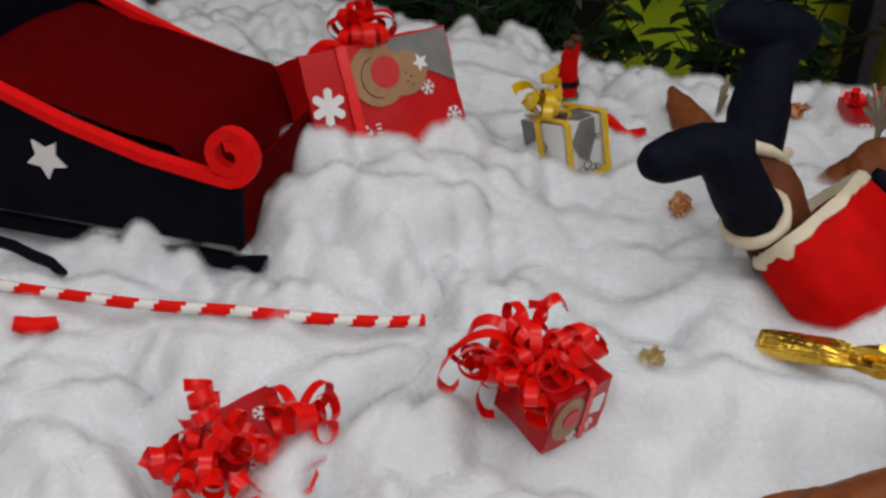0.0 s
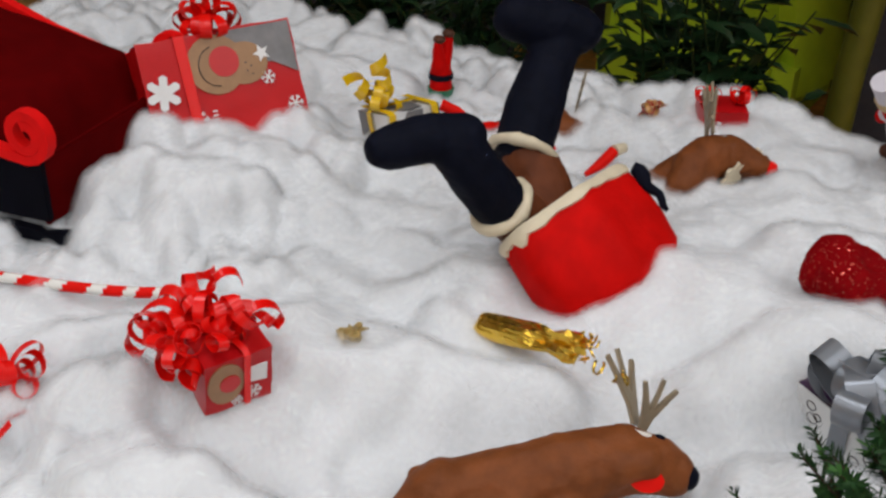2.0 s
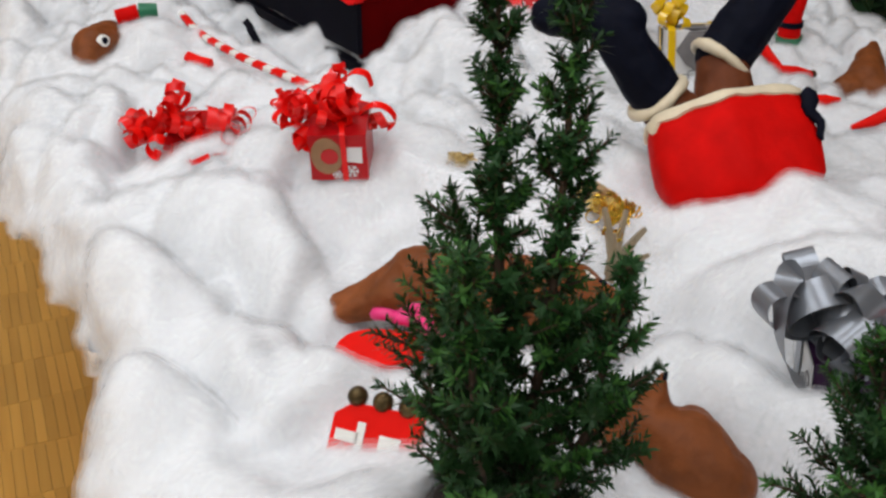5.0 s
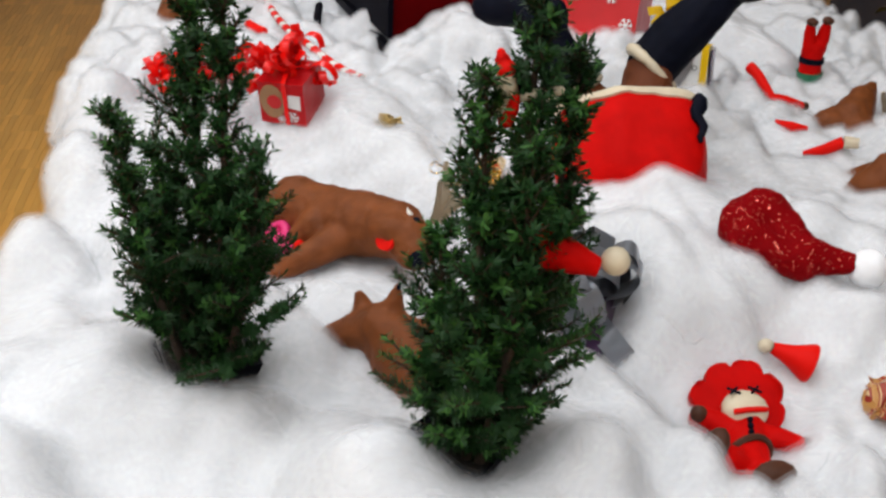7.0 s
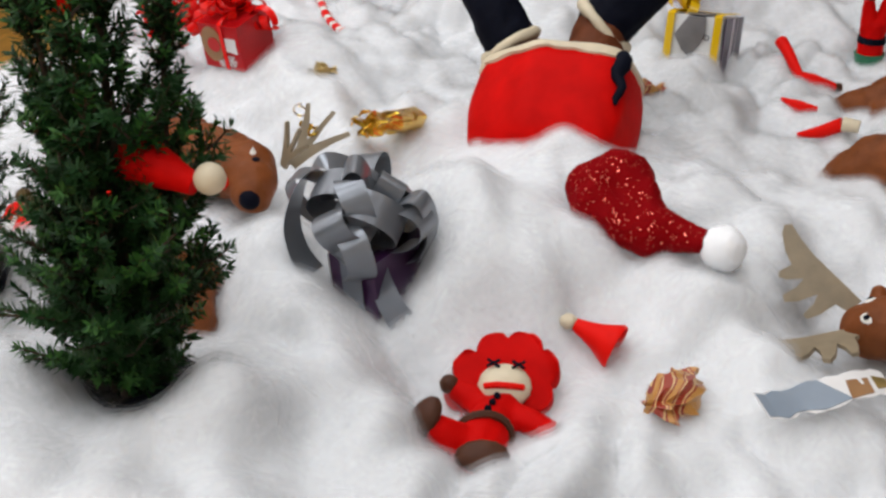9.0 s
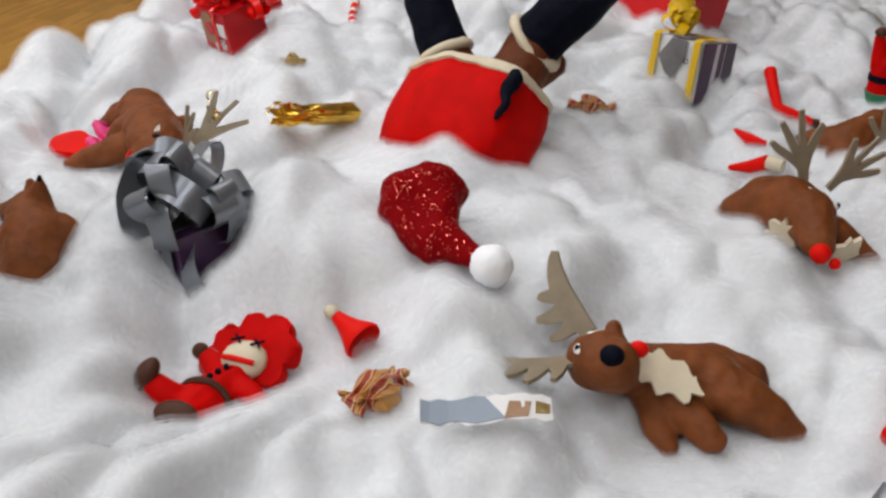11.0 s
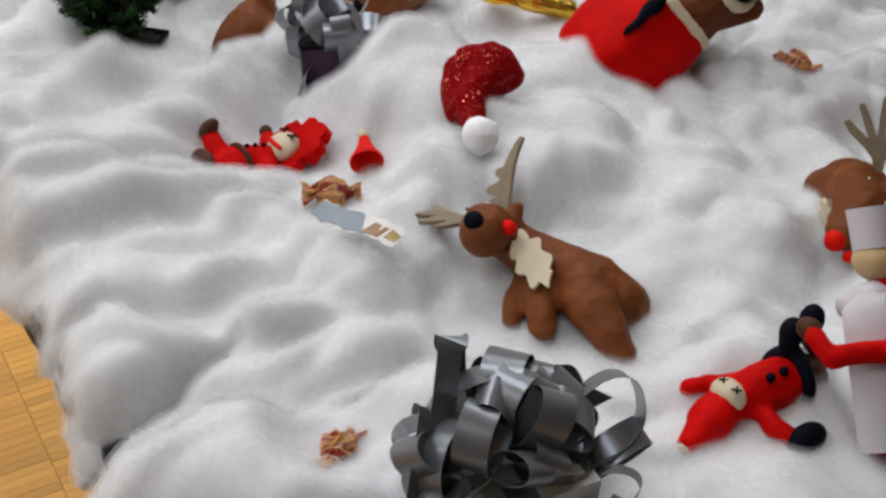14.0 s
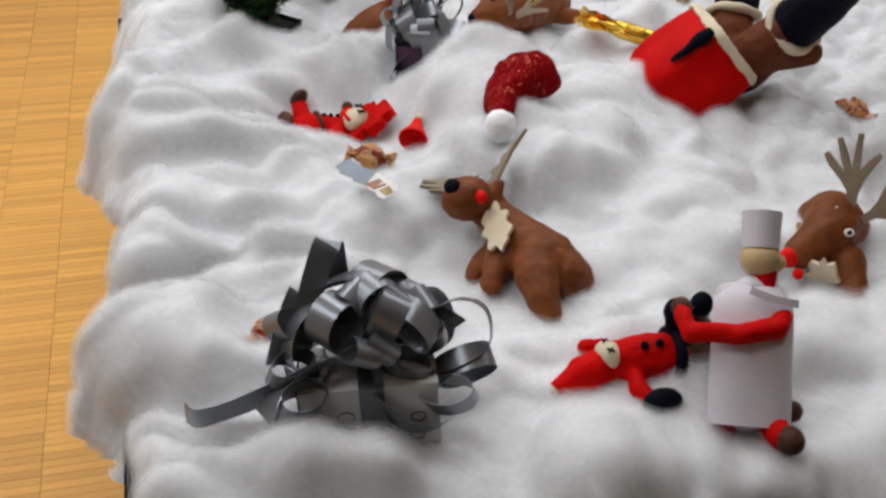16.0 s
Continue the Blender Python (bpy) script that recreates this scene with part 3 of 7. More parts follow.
def wadding():
    """A thick uneven sheet that bulges over the table's edges, under three thin layers of loose fibre."""
    nx, ny, brim = 310, 470, 0.05
    co, faces = np.zeros((nx + 1, ny + 1, 3)), []
    for i in range(nx + 1):
        for j in range(ny + 1):
            fx, fy = i / nx, j / ny
            x, y = TX0 + (TX1 - TX0) * fx, TY0 + (TY1 - TY0) * fy
            wx0, wx1 = max(0, 1 - fx / 0.12), max(0, 1 - (1 - fx) / 0.12)
            wy0, wy1 = max(0, 1 - fy / 0.08), max(0, 1 - (1 - fy) / 0.08)
            xx = x - wx0 * edge_shift(1, y) + wx1 * edge_shift(2, y)
            yy = y - wy0 * edge_shift(0, x) + wy1 * edge_shift(3, x)
            rise, edge = 1.0, 0.0
            for d, axis, way in ((x - TX0, 0, -1), (TX1 - x, 0, 1), (y - TY0, 1, -1), (TY1 - y, 1, 1)):
                if d < brim:
                    a = d / brim * math.pi / 2
                    shift = way * (d - brim * (1 - math.cos(a))) * 0.6
                    xx, yy = (xx + shift, yy) if axis == 0 else (xx, yy + shift)
                    rise *= math.sin(a)
                    edge = max(edge, math.cos(a))
            low = -0.034
            z = low + (ground(xx, yy) + 0.007 - low) * rise
            p = V((xx, yy, z))
            if edge > 0:
                p += edge * (0.017 * V(noise.noise_vector(p * 17)) + 0.011 * V(noise.noise_vector(p * 41 + V((9, 1, 4)))) + 0.005 * V(noise.noise_vector(p * 90)))
            co[i, j] = p
    for _ in range(2):
        mid = co.copy()
        mid[1:-1, 1:-1] = (co[:-2, 1:-1] + co[2:, 1:-1] + co[1:-1, :-2] + co[1:-1, 2:]) / 4
        co = 0.4 * co + 0.6 * mid
    sheet = [(i * (ny + 1) + j, (i + 1) * (ny + 1) + j, (i + 1) * (ny + 1) + j + 1, i * (ny + 1) + j + 1) for i in range(nx) for j in range(ny)]
    rim = [(i, 0) for i in range(nx)] + [(nx, j) for j in range(ny)] + [(i, ny) for i in range(nx, 0, -1)] + [(0, j) for j in range(ny, 0, -1)]
    flat = [tuple(c) for c in co.reshape(-1, 3)]
    under, first = [], len(flat)
    for i, j in rim:
        x, y, _ = co[i, j]
        under.append((min(max(x, TX0 + 0.02), TX1 - 0.02), min(max(y, TY0 + 0.02), TY1 - 0.02), TOP_Z + 0.003))
    n = len(rim)
    for k in range(n):
        a, b = rim[k], rim[(k + 1) % n]
        faces.append((b[0] * (ny + 1) + b[1], a[0] * (ny + 1) + a[1], first + k, first + (k + 1) % n))
    ob = sheet_object("cotton_snow", flat + under, sheet + faces, WADDING)
    tagged(ob, "thick fluffy white cotton wadding spread as snow over the table", "cotton wadding", kind="stuff")
    # outward normals of the sheet, for the loose layers
    du, dv = np.gradient(co, axis=0), np.gradient(co, axis=1)
    nrm = np.cross(du, dv)
    nrm /= np.linalg.norm(nrm, axis=2, keepdims=True) + 1e-9
    for lift, mat in FLUFF:
        veil = sheet_object("loose_fibre", [tuple(c) for c in (co + nrm * lift).reshape(-1, 3)], sheet, mat)
        veil.parent, veil.location = ob, (0, 0, 0)
        tagged(veil, kind="stuff")


def sheet_object(name, co, faces, mat):
    me = bpy.data.meshes.new(name)
    me.from_pydata([(x, y, z - TOP_Z) for x, y, z in co], [], faces)
    me.polygons.foreach_set("use_smooth", [True] * len(me.polygons))
    me.materials.append(mat)
    ob = new(name, me)
    ob.location = (0, 0, TOP_Z)
    return ob


wadding()

# the table under it
BX0 = TX0 + 0.05
table = thing("display_table", ((BX0 + TX1) / 2, (TY0 + TY1) / 2, FLOOR_Z), "long table under a black cloth, carrying the cotton snow", "table")
b = bmesh.new()
box(b, (TX1 - BX0, TY1 - TY0, 0.028), Matrix.Translation(((BX0 + TX1) / 2, (TY0 + TY1) / 2, TOP_Z - 0.032)), bevel=0.004)
part("tabletop", b, WOOD_LEG, table)
b = bmesh.new()
m = 0.006
ring = [(BX0 - m, TY0 - m), (TX1 + m, TY0 - m), (TX1 + m, TY1 + m), (BX0 - m, TY1 + m)]
box(b, (TX1 - BX0 + 2 * m, TY1 - TY0 + 2 * m, 0.003), Matrix.Translation(((BX0 + TX1) / 2, (TY0 + TY1) / 2, TOP_Z - 0.003)), bevel=0)
for (xa, ya), (xb, yb) in zip(ring, ring[1:] + ring[:1]):
    nseg = 60
    d = V((xb - xa, yb - ya, 0))
    nrm = V((d.y, -d.x, 0)).normalized()
    rows = []
    for i in range(nseg + 1):
        p = V((xa, ya, 0)) + d * (i / nseg)
        wave = 0.5 + 0.5 * math.sin(i * 0.9 + 2 * noise.noise(p * 3))
        rows.append([b.verts.new(p + nrm * (0.001 + 0.004 * wave * f * min(1, i / 4, (nseg - i) / 4)) + V((0, 0, TOP_Z - 0.002 - 0.035 * f))) for f in (0, 0.3, 0.65, 1)])
    for ra, rb in zip(rows, rows[1:]):
        for k in range(3):
            b.faces.new((ra[k], ra[k + 1], rb[k + 1], rb[k]))
single("tablecloth", b, CLOTH_BLACK, ((BX0 + TX1) / 2, (TY0 + TY1) / 2, TOP_Z - 0.003), "black tablecloth with a narrow edge below the cotton snow", "tablecloth")
for lx, ly in ((BX0 + 0.2, TY0 + 0.25), (TX1 - 0.2, TY0 + 0.25), (BX0 + 0.2, TY1 - 0.25), (TX1 - 0.2, TY1 - 0.25)):
    b = bmesh.new()
    box(b, (0.045, 0.045, TOP_Z - 0.032 - FLOOR_Z), Matrix.Translation((lx, ly, FLOOR_Z)), bevel=0.003)
    part("leg", b, WOOD_LEG, table)

# bodies of the unseen ceiling panels, the added one among them
def unseen_ceiling_light(px, py):
    t = thing("unseen_ceiling_light", (px, py, CEIL_Z), "unseen square white ceiling light panel in a thin frame", "ceiling light", "light panels in the ceiling")
    b = bmesh.new()
    for dx, dy, sx, sy in ((0, 0.305, 0.64, 0.03), (0, -0.305, 0.64, 0.03), (0.305, 0, 0.03, 0.58), (-0.305, 0, 0.03, 0.58)):
        box(b, (sx, sy, 0.02), Matrix.Translation((px + dx, py + dy, CEIL_Z - 0.021)), bevel=0.002)
    part("frame", b, PAPER_WHITE, t)
    b = bmesh.new()
    box(b, (0.58, 0.58, 0.004), Matrix.Translation((px, py, CEIL_Z - 0.008)), bevel=0)
    part("diffuser", b, PAPER_WHITE, t)
    return t


for px, py in PANELS:
    unseen_ceiling_light(px, py)


# ---- potted yews ----
def yew(base, height, width, tops, seed, taper, lop):
    rng = random.Random(seed)
    x, y = base
    stem = 0.066 if x < 0.2 else 0.068
    px, py, z, rim = POTS[0] if x < 0.2 else POTS[1]
    z, foot = z - 0.024, rim * 0.85
    t = thing("potted_yew", (px, py, z - 0.05), "small dark green yew in a black pot sunk in snow", "potted tree", "small potted yews on the table")
    b = bmesh.new()
    for k, (za, ra, zb, rb) in enumerate(((-0.06, foot, 0.014, rim), (0.014, rim, 0.024, rim + 0.003), (0.024, rim + 0.003, 0.024, rim - 0.001), (0.024, rim - 0.001, -0.004, rim - 0.006))):
        ca = [V((px + ra * sx, py + ra * sy, z + za)) for sx, sy in ((-1, -1), (1, -1), (1, 1), (-1, 1))]
        cb = [V((px + rb * sx, py + rb * sy, z + zb + (0.008 * rng.random() if k in (1,) else 0))) for sx, sy in ((-1, -1), (1, -1), (1, 1), (-1, 1))]
        va, vb = [b.verts.new(c) for c in ca], [b.verts.new(c) for c in cb]
        for i in range(4):
            b.faces.new((va[i], va[(i + 1) % 4], vb[(i + 1) % 4], vb[i]))
    bmesh.ops.remove_doubles(b, verts=b.verts, dist=0.0005)
    turn = rng.uniform(0.2, 1.2) + (0.7 if x > 0.2 else 0)
    bmesh.ops.rotate(b, verts=b.verts, cent=(px, py, z), matrix=Matrix.Rotation(turn, 3, "Z"))
    pot = part("pot", b, POT_BLACK, t, "black plastic pot with flared rim", smooth=False)
    b = bmesh.new()
    e = rim - 0.004
    slab(b, [(-e, -e), (0, -e), (e, -e), (e, 0), (e, e), (0, e), (-e, e), (-e, 0)], 0.016, Matrix.Translation((px, py, z + 0.0145)) @ Matrix.Rotation(turn, 4, "Z"), warp=lambda u, v: 0.004 * noise.noise(V((u * 60, v * 60, 2))))
    part("soil", b, SOIL, pot)
    wood, green = bmesh.new(), bmesh.new()

    def needles(a, c, young, count):
        d = (c - a)
        n = d.normalized()
        s0 = n.orthogonal().normalized()
        for i in range(count):
            f = (i + rng.random()) / count
            p = a + d * f
            s = Matrix.Rotation(rng.uniform(0, math.tau), 3, n) @ s0
            out = (s + n * rng.uniform(0.35, 0.9)).normalized()
            ln = rng.uniform(0.006, 0.0105) * (1.1 - 0.4 * f)
            w = out.cross(n).normalized() * 0.00092
            tip = p + out * ln
            mid = p + out * ln * 0.55
            vs = [green.verts.new(q) for q in (p - w * 0.5, mid - w, tip, mid + w, p + w * 0.5)]
            green.faces.new(vs).material_index = 1 if young and rng.random() < 0.7 else 0

    def twig(a, d, ln, depth):
        c = a + d * ln
        bend = a + d * ln * 0.5 + V((0, 0, -0.004 + 0.006 * rng.random()))
        tube(wood, [a, bend, c], [0.0011, 0.0009, 0.0005], 0, 5, False)
        young = rng.random() < 0.3
        needles(a, bend, False, int(ln * 1050))
        needles(bend, c + d * 0.004, young, int(ln * 1100))
        if depth:
            for f in (0.28, 0.5, 0.72):
                for s in (-1, 1):
                    if rng.random() < 0.6:
                        side = d.cross(V((0, 0, 1)))
                        side = side.normalized() if side.length > 0.05 else V((1, 0, 0))
                        dd = (d * 0.8 + side * s * rng.uniform(0.5, 0.9) + V((0, 0, rng.uniform(-0.1, 0.35)))).normalized()
                        twig(a + d * ln * f, dd, ln * rng.uniform(0.35, 0.55), depth - 1)

    for tx, ty, th in tops:
        p0 = V((0.6 * px + 0.4 * x + 0.25 * tx, 0.45 * py + 0.55 * y + 0.25 * ty, stem))
        p1 = V((x + 0.7 * tx, y + 0.7 * ty, stem + th * 0.45))
        p2 = V((x + tx, y + ty, stem + th))
        tube(wood, [p0, p1, p2], [0.0042, 0.003, 0.001], 0, 7)
        needles(p1.lerp(p2, 0.4), p2 + V((0, 0, 0.006)), True, 90)
        n = int(45 * th / height)
        for i in range(n):
            f = (i + rng.random()) / n
            hgt = 0.03 + 0.95 * f
            p = p0.lerp(p1, hgt / 0.45) if hgt < 0.45 else p1.lerp(p2, (hgt - 0.45) / 0.55)
            a = i * 2.4 + rng.uniform(-0.5, 0.5)
            rise = rng.uniform(0.3, 1.2) + 1.1 * f
            d = V((math.cos(a) * lop[0], math.sin(a) * lop[1], rise))
            girth = math.hypot(d.x, d.y)
            d.normalize()
            reach = girth * width * (0.1 + 0.58 * (1 - f) ** taper) * rng.uniform(0.35, 1.6) * min(1, 0.45 + 2.6 * f)
            twig(p, d, max(0.018, reach), 1)
    part("trunk", wood, BARK, t, "thin brown stems and twigs")
    part("crown", green, [NEEDLE, NEEDLE_TIP], t, "dense dark green needles with lighter tips", smooth=False)
    return t


yew((0.154, 0.348), 0.34, 0.108, [(-0.002, 0.04, 0.355), (0.024, 0.004, 0.34), (0.042, -0.03, 0.2), (-0.048, -0.026, 0.225), (-0.03, 0.026, 0.19)], 4, 1.65, (0.85, 1.2))
yew((0.332, 0.228), 0.34, 0.105, [(0.017, -0.006, 0.36), (0.046, 0.012, 0.285), (-0.014, -0.02, 0.28), (0.012, -0.036, 0.25), (-0.03, 0.02, 0.17)], 9, 1.2, (1.0, 1.0))


# ---- modelled figures ----
ANTLER = [(0, -0.006), (0.012, -0.007), (0.016, -0.02), (0.021, -0.028), (0.025, -0.027), (0.024, -0.016), (0.026, -0.009), (0.034, -0.022), (0.041, -0.028), (0.045, -0.025), (0.041, -0.014), (0.041, -0.006), (0.05, -0.014), (0.056, -0.016), (0.058, -0.012),
          (0.054, -0.003), (0.064, 0.002), (0.074, 0.011), (0.077, 0.017), (0.073, 0.021), (0.06, 0.016), (0.045, 0.012), (0.03, 0.01), (0.014, 0.008), (0, 0.006)]


HAND = [(0, -0.004), (0.016, -0.0045), (0.026, -0.011), (0.04, -0.024), (0.05, -0.029), (0.0525, -0.025), (0.043, -0.0165), (0.033, -0.0075), (0.05, -0.0125), (0.066, -0.0165), (0.0675, -0.012), (0.051, -0.0055), (0.036, -0.0008), (0.054, 0.0012),
        (0.073, 0.004), (0.073, 0.0085), (0.054, 0.0072), (0.036, 0.0062), (0.047, 0.015), (0.056, 0.0245), (0.052, 0.0275), (0.04, 0.0195), (0.027, 0.011), (0.014, 0.006), (0, 0.004)]


FORK = [(0, -0.005), (0.014, -0.0075), (0.022, -0.0125), (0.036, -0.0205), (0.0465, -0.0275), (0.049, -0.0252), (0.0395, -0.0165), (0.0245, -0.0052), (0.042, -0.0068), (0.0575, -0.0078), (0.0585, -0.0045), (0.042, -0.0028), (0.0245, 0.0005), (0.042, 0.0082),
        (0.0545, 0.0145), (0.053, 0.0178), (0.038, 0.0122), (0.024, 0.0085), (0.014, 0.0065), (0, 0.005)]


def antler(bm, base, out, across, size, mat, flip=1, bow=0.0, shape=HAND):
    slab(bm, [(px * size, py * size * flip) for px, py in (shape if flip > 0 else shape[::-1])], 0.0032, frame_of(base, out, across), mat, warp=lambda u, v: bow * (u / (0.06 * size)) ** 2)


def eye(bm, c, toward, white, black, r=0.0042):
    d = V(toward).normalized()
    m = along((0, 0, 0), d)
    ball(bm, V(c), (r * 1.25, r, r * 0.5), white, 10, m)
    ball(bm, V(c) + d * r * 0.35, (r * 0.6, r * 0.6, r * 0.4), black, 8, m)


DEER_MATS = [CLAY_BROWN, CLAY_TAN, CLAY_BLACK, CLAY_SCARLET, CLAY_WHITE, CLAY_CREAM]


def deer_lying():
    b = bmesh.new()
    chain(b, [((0.158, 0.702, 0.036), 0.008), ((0.19, 0.69, 0.045), 0.017), ((0.222, 0.676, 0.056), 0.029), ((0.255, 0.64, 0.06), 0.031), ((0.285, 0.606, 0.068), 0.032), ((0.312, 0.575, 0.078), 0.027), ((0.322, 0.553, 0.077), 0.023), ((0.325, 0.54, 0.073), 0.0185)])
    chain(b, [((0.275, 0.6, 0.062), 0.019), ((0.246, 0.588, 0.055), 0.0155), ((0.215, 0.58, 0.042), 0.012), ((0.196, 0.576, 0.034), 0.0085)])
    chain(b, [((0.222, 0.674, 0.058), 0.031), ((0.2, 0.672, 0.05), 0.023), ((0.176, 0.682, 0.04), 0.014), ((0.156, 0.69, 0.03), 0.009)])
    chain(b, [((0.24, 0.625, 0.058), 0.022), ((0.225, 0.622, 0.05), 0.014)])
    chain(b, [((0.3, 0.57, 0.085), 0.018), ((0.308, 0.556, 0.088), 0.015)])
    chain(b, [((0.24, 0.66, 0.05), 0.02), ((0.262, 0.69, 0.045), 0.012), ((0.25, 0.715, 0.04), 0.008)])
    out = clay(b, 0.0026, 5)
    antler(out, (0.345, 0.573, 0.084), (0.3, -0.12, 0.9), (0.75, -0.6, -0.25), 0.74, 1, -1, 0.002, FORK)
    antler(out, (0.35, 0.58, 0.083), (0.6, 0.48, 0.56), (0.75, -0.2, -0.6), 1.05, 1, 1, 0.003, FORK)
    ball(out, (0.326, 0.526, 0.073), (0.0095, 0.0075, 0.0095), 2)
    slab(out, disc(0.011, 16, 1.1, 0.85, wob=0.06), 0.003, frame_of((0.2985, 0.5475, 0.0805), (0.45, -0.9, 0), (0.5, 0.25, 0.83)), 3)
    slab(out, disc(0.007, 12, 1.3, 0.4), 0.004, frame_of((0.321, 0.566, 0.1), (0.1, -1, 0), (-0.7, -0.1, 0.6)), 4)
    ball(out, (0.326, 0.552, 0.0985), (0.004, 0.0045, 0.002), 2)
    return single("reindeer_figure", out, DEER_MATS, (0.25, 0.63, 0.02), "brown marzipan reindeer sprawled on snow, flat beige antlers, red cheek", "reindeer figure", "marzipan reindeer")


def deer_on_back():
    b = bmesh.new()
    chain(b, [((0.808, 0.392, 0.062), 0.021), ((0.816, 0.386, 0.068), 0.023), ((0.828, 0.375, 0.073), 0.0195)])
    chain(b, [((0.815, 0.402, 0.056), 0.02), ((0.838, 0.418, 0.046), 0.02), ((0.862, 0.428, 0.04), 0.026), ((0.888, 0.444, 0.032), 0.03), ((0.908, 0.46, 0.022), 0.026)])
    chain(b, [((0.892, 0.434, 0.036), 0.026), ((0.915, 0.425, 0.034), 0.021), ((0.938, 0.424, 0.026), 0.016), ((0.955, 0.427, 0.016), 0.011)])
    chain(b, [((0.862, 0.412, 0.038), 0.018), ((0.884, 0.396, 0.03), 0.0135), ((0.902, 0.386, 0.022), 0.011)])
    chain(b, [((0.85, 0.408, 0.03), 0.015), ((0.862, 0.388, 0.02), 0.0115), ((0.872, 0.376, 0.014), 0.009)])
    chain(b, [((0.82, 0.41, 0.07), 0.01), ((0.816, 0.416, 0.08), 0.006)])
    out = clay(b, 0.0025, 4)
    antler(out, (0.802, 0.414, 0.068), (-0.057, 0.036, 0.028), (0.0, 0.5, 0.8), 1.0, 1, 1, 0.004, ANTLER)
    antler(out, (0.803, 0.386, 0.066), (-0.056, -0.019, -0.014), (0.1, -0.8, 0.1), 1.0, 1, -1, 0.004, ANTLER)
    ball(out, (0.827, 0.366, 0.0885), (0.009, 0.0085, 0.008), 2)
    ball(out, (0.841, 0.391, 0.082), (0.0075, 0.006, 0.0065), 3)
    eye(out, (0.8, 0.378, 0.08), (-0.5, -0.4, 0.75), 4, 2)
    eye(out, (0.806, 0.396, 0.084), (-0.4, 0.5, 0.75), 4, 2)
    rag = [(0.027 * math.cos(a) * (1 + 0.16 * math.sin(7 * a)), 0.014 * math.sin(a) * (1 + 0.2 * math.cos(9 * a)) + 0.003 * math.cos(a)) for a in [i * math.tau / 44 for i in range(44)]]
    along_patch = V((0.043, -0.011, -0.019))
    slab(out, rag, 0.004, frame_of((0.861, 0.401, 0.059), along_patch, V((0.35, -0.6, 0.7)).cross(along_patch)), 5, warp=lambda u, v: -7 * v * v)
    return single("reindeer_figure", out, DEER_MATS, (0.88, 0.41, 0.0), "brown marzipan reindeer on its back, cream chest patch, wide antlers", "reindeer figure", "marzipan reindeer")


def deer_red_nose():
    b = bmesh.new()
    chain(b, [((0.852, 0.748, 0.018), 0.014), ((0.868, 0.742, 0.034), 0.02), ((0.89, 0.74, 0.048), 0.026), ((0.912, 0.732, 0.056), 0.027), ((0.932, 0.712, 0.056), 0.026), ((0.942, 0.688, 0.049), 0.0195), ((0.946, 0.677, 0.046), 0.016)])
    chain(b, [((0.9, 0.738, 0.042), 0.028), ((0.885, 0.765, 0.03), 0.024), ((0.868, 0.792, 0.015), 0.014)])
    chain(b, [((0.958, 0.722, 0.036), 0.018), ((0.985, 0.715, 0.02), 0.014), ((1.01, 0.7, 0.012), 0.009)])
    out = clay(b, 0.0026, 5)
    antler(out, (0.922, 0.738, 0.075), (-0.25, 0.0, 0.95), (0.8, 0.55, 0.25), 1.0, 1)
    antler(out, (0.944, 0.738, 0.074), (0.6, 0.35, 0.7), (0.8, 0.5, 0.1), 0.9, 1, -1)
    ball(out, (0.949, 0.663, 0.044), 0.0098, 3)
    ball(out, (0.963, 0.667, 0.034), 0.0055, 3)
    eye(out, (0.927, 0.716, 0.079), (-0.4, -0.3, 0.8), 4, 2)
    eye(out, (0.955, 0.718, 0.068), (0.8, -0.35, 0.5), 4, 2)
    rag = [(0.014 * math.cos(a) * (1 + 0.25 * math.sin(7 * a)), 0.02 * math.sin(a) * (1 + 0.2 * math.cos(9 * a))) for a in [i * math.tau / 36 for i in range(36)]]
    slab(out, rag, 0.004, frame_of((0.911, 0.697, 0.038), (0.75, -0.2, -0.5), (0.2, -0.3, 0.9)), 5)
    slab(out, rag, 0.004, frame_of((0.968, 0.69, 0.034), (0.6, 0.6, -0.3), (0.2, -0.3, 0.9)), 5)
    return single("reindeer_figure", out, DEER_MATS, (0.92, 0.72, 0.0), "brown marzipan reindeer with red ball nose, half buried, antlers upright", "reindeer figure", "marzipan reindeer")


def deer_buried_rump():
    b = bmesh.new()
    chain(b, [((0.89, 0.966, 0.018), 0.008), ((0.92, 0.962, 0.026), 0.018), ((0.955, 0.965, 0.03), 0.028), ((0.98, 0.992, 0.045), 0.02), ((1.0, 1.012, 0.06), 0.007)])
    chain(b, [((0.955, 0.955, 0.025), 0.026), ((0.958, 0.925, 0.02), 0.02), ((0.957, 0.895, 0.012), 0.01)])
    out = clay(b, 0.0026, 5)
    antler(out, (0.985, 0.945, 0.03), (0.2, -0.1, 0.95), (0.85, 0.3, 0), 0.9, 1)
    return single("reindeer_figure", out, DEER_MATS, (0.95, 0.96, 0.0), "brown marzipan reindeer buried so that a pointed rump stands out", "reindeer figure", "marzipan reindeer")


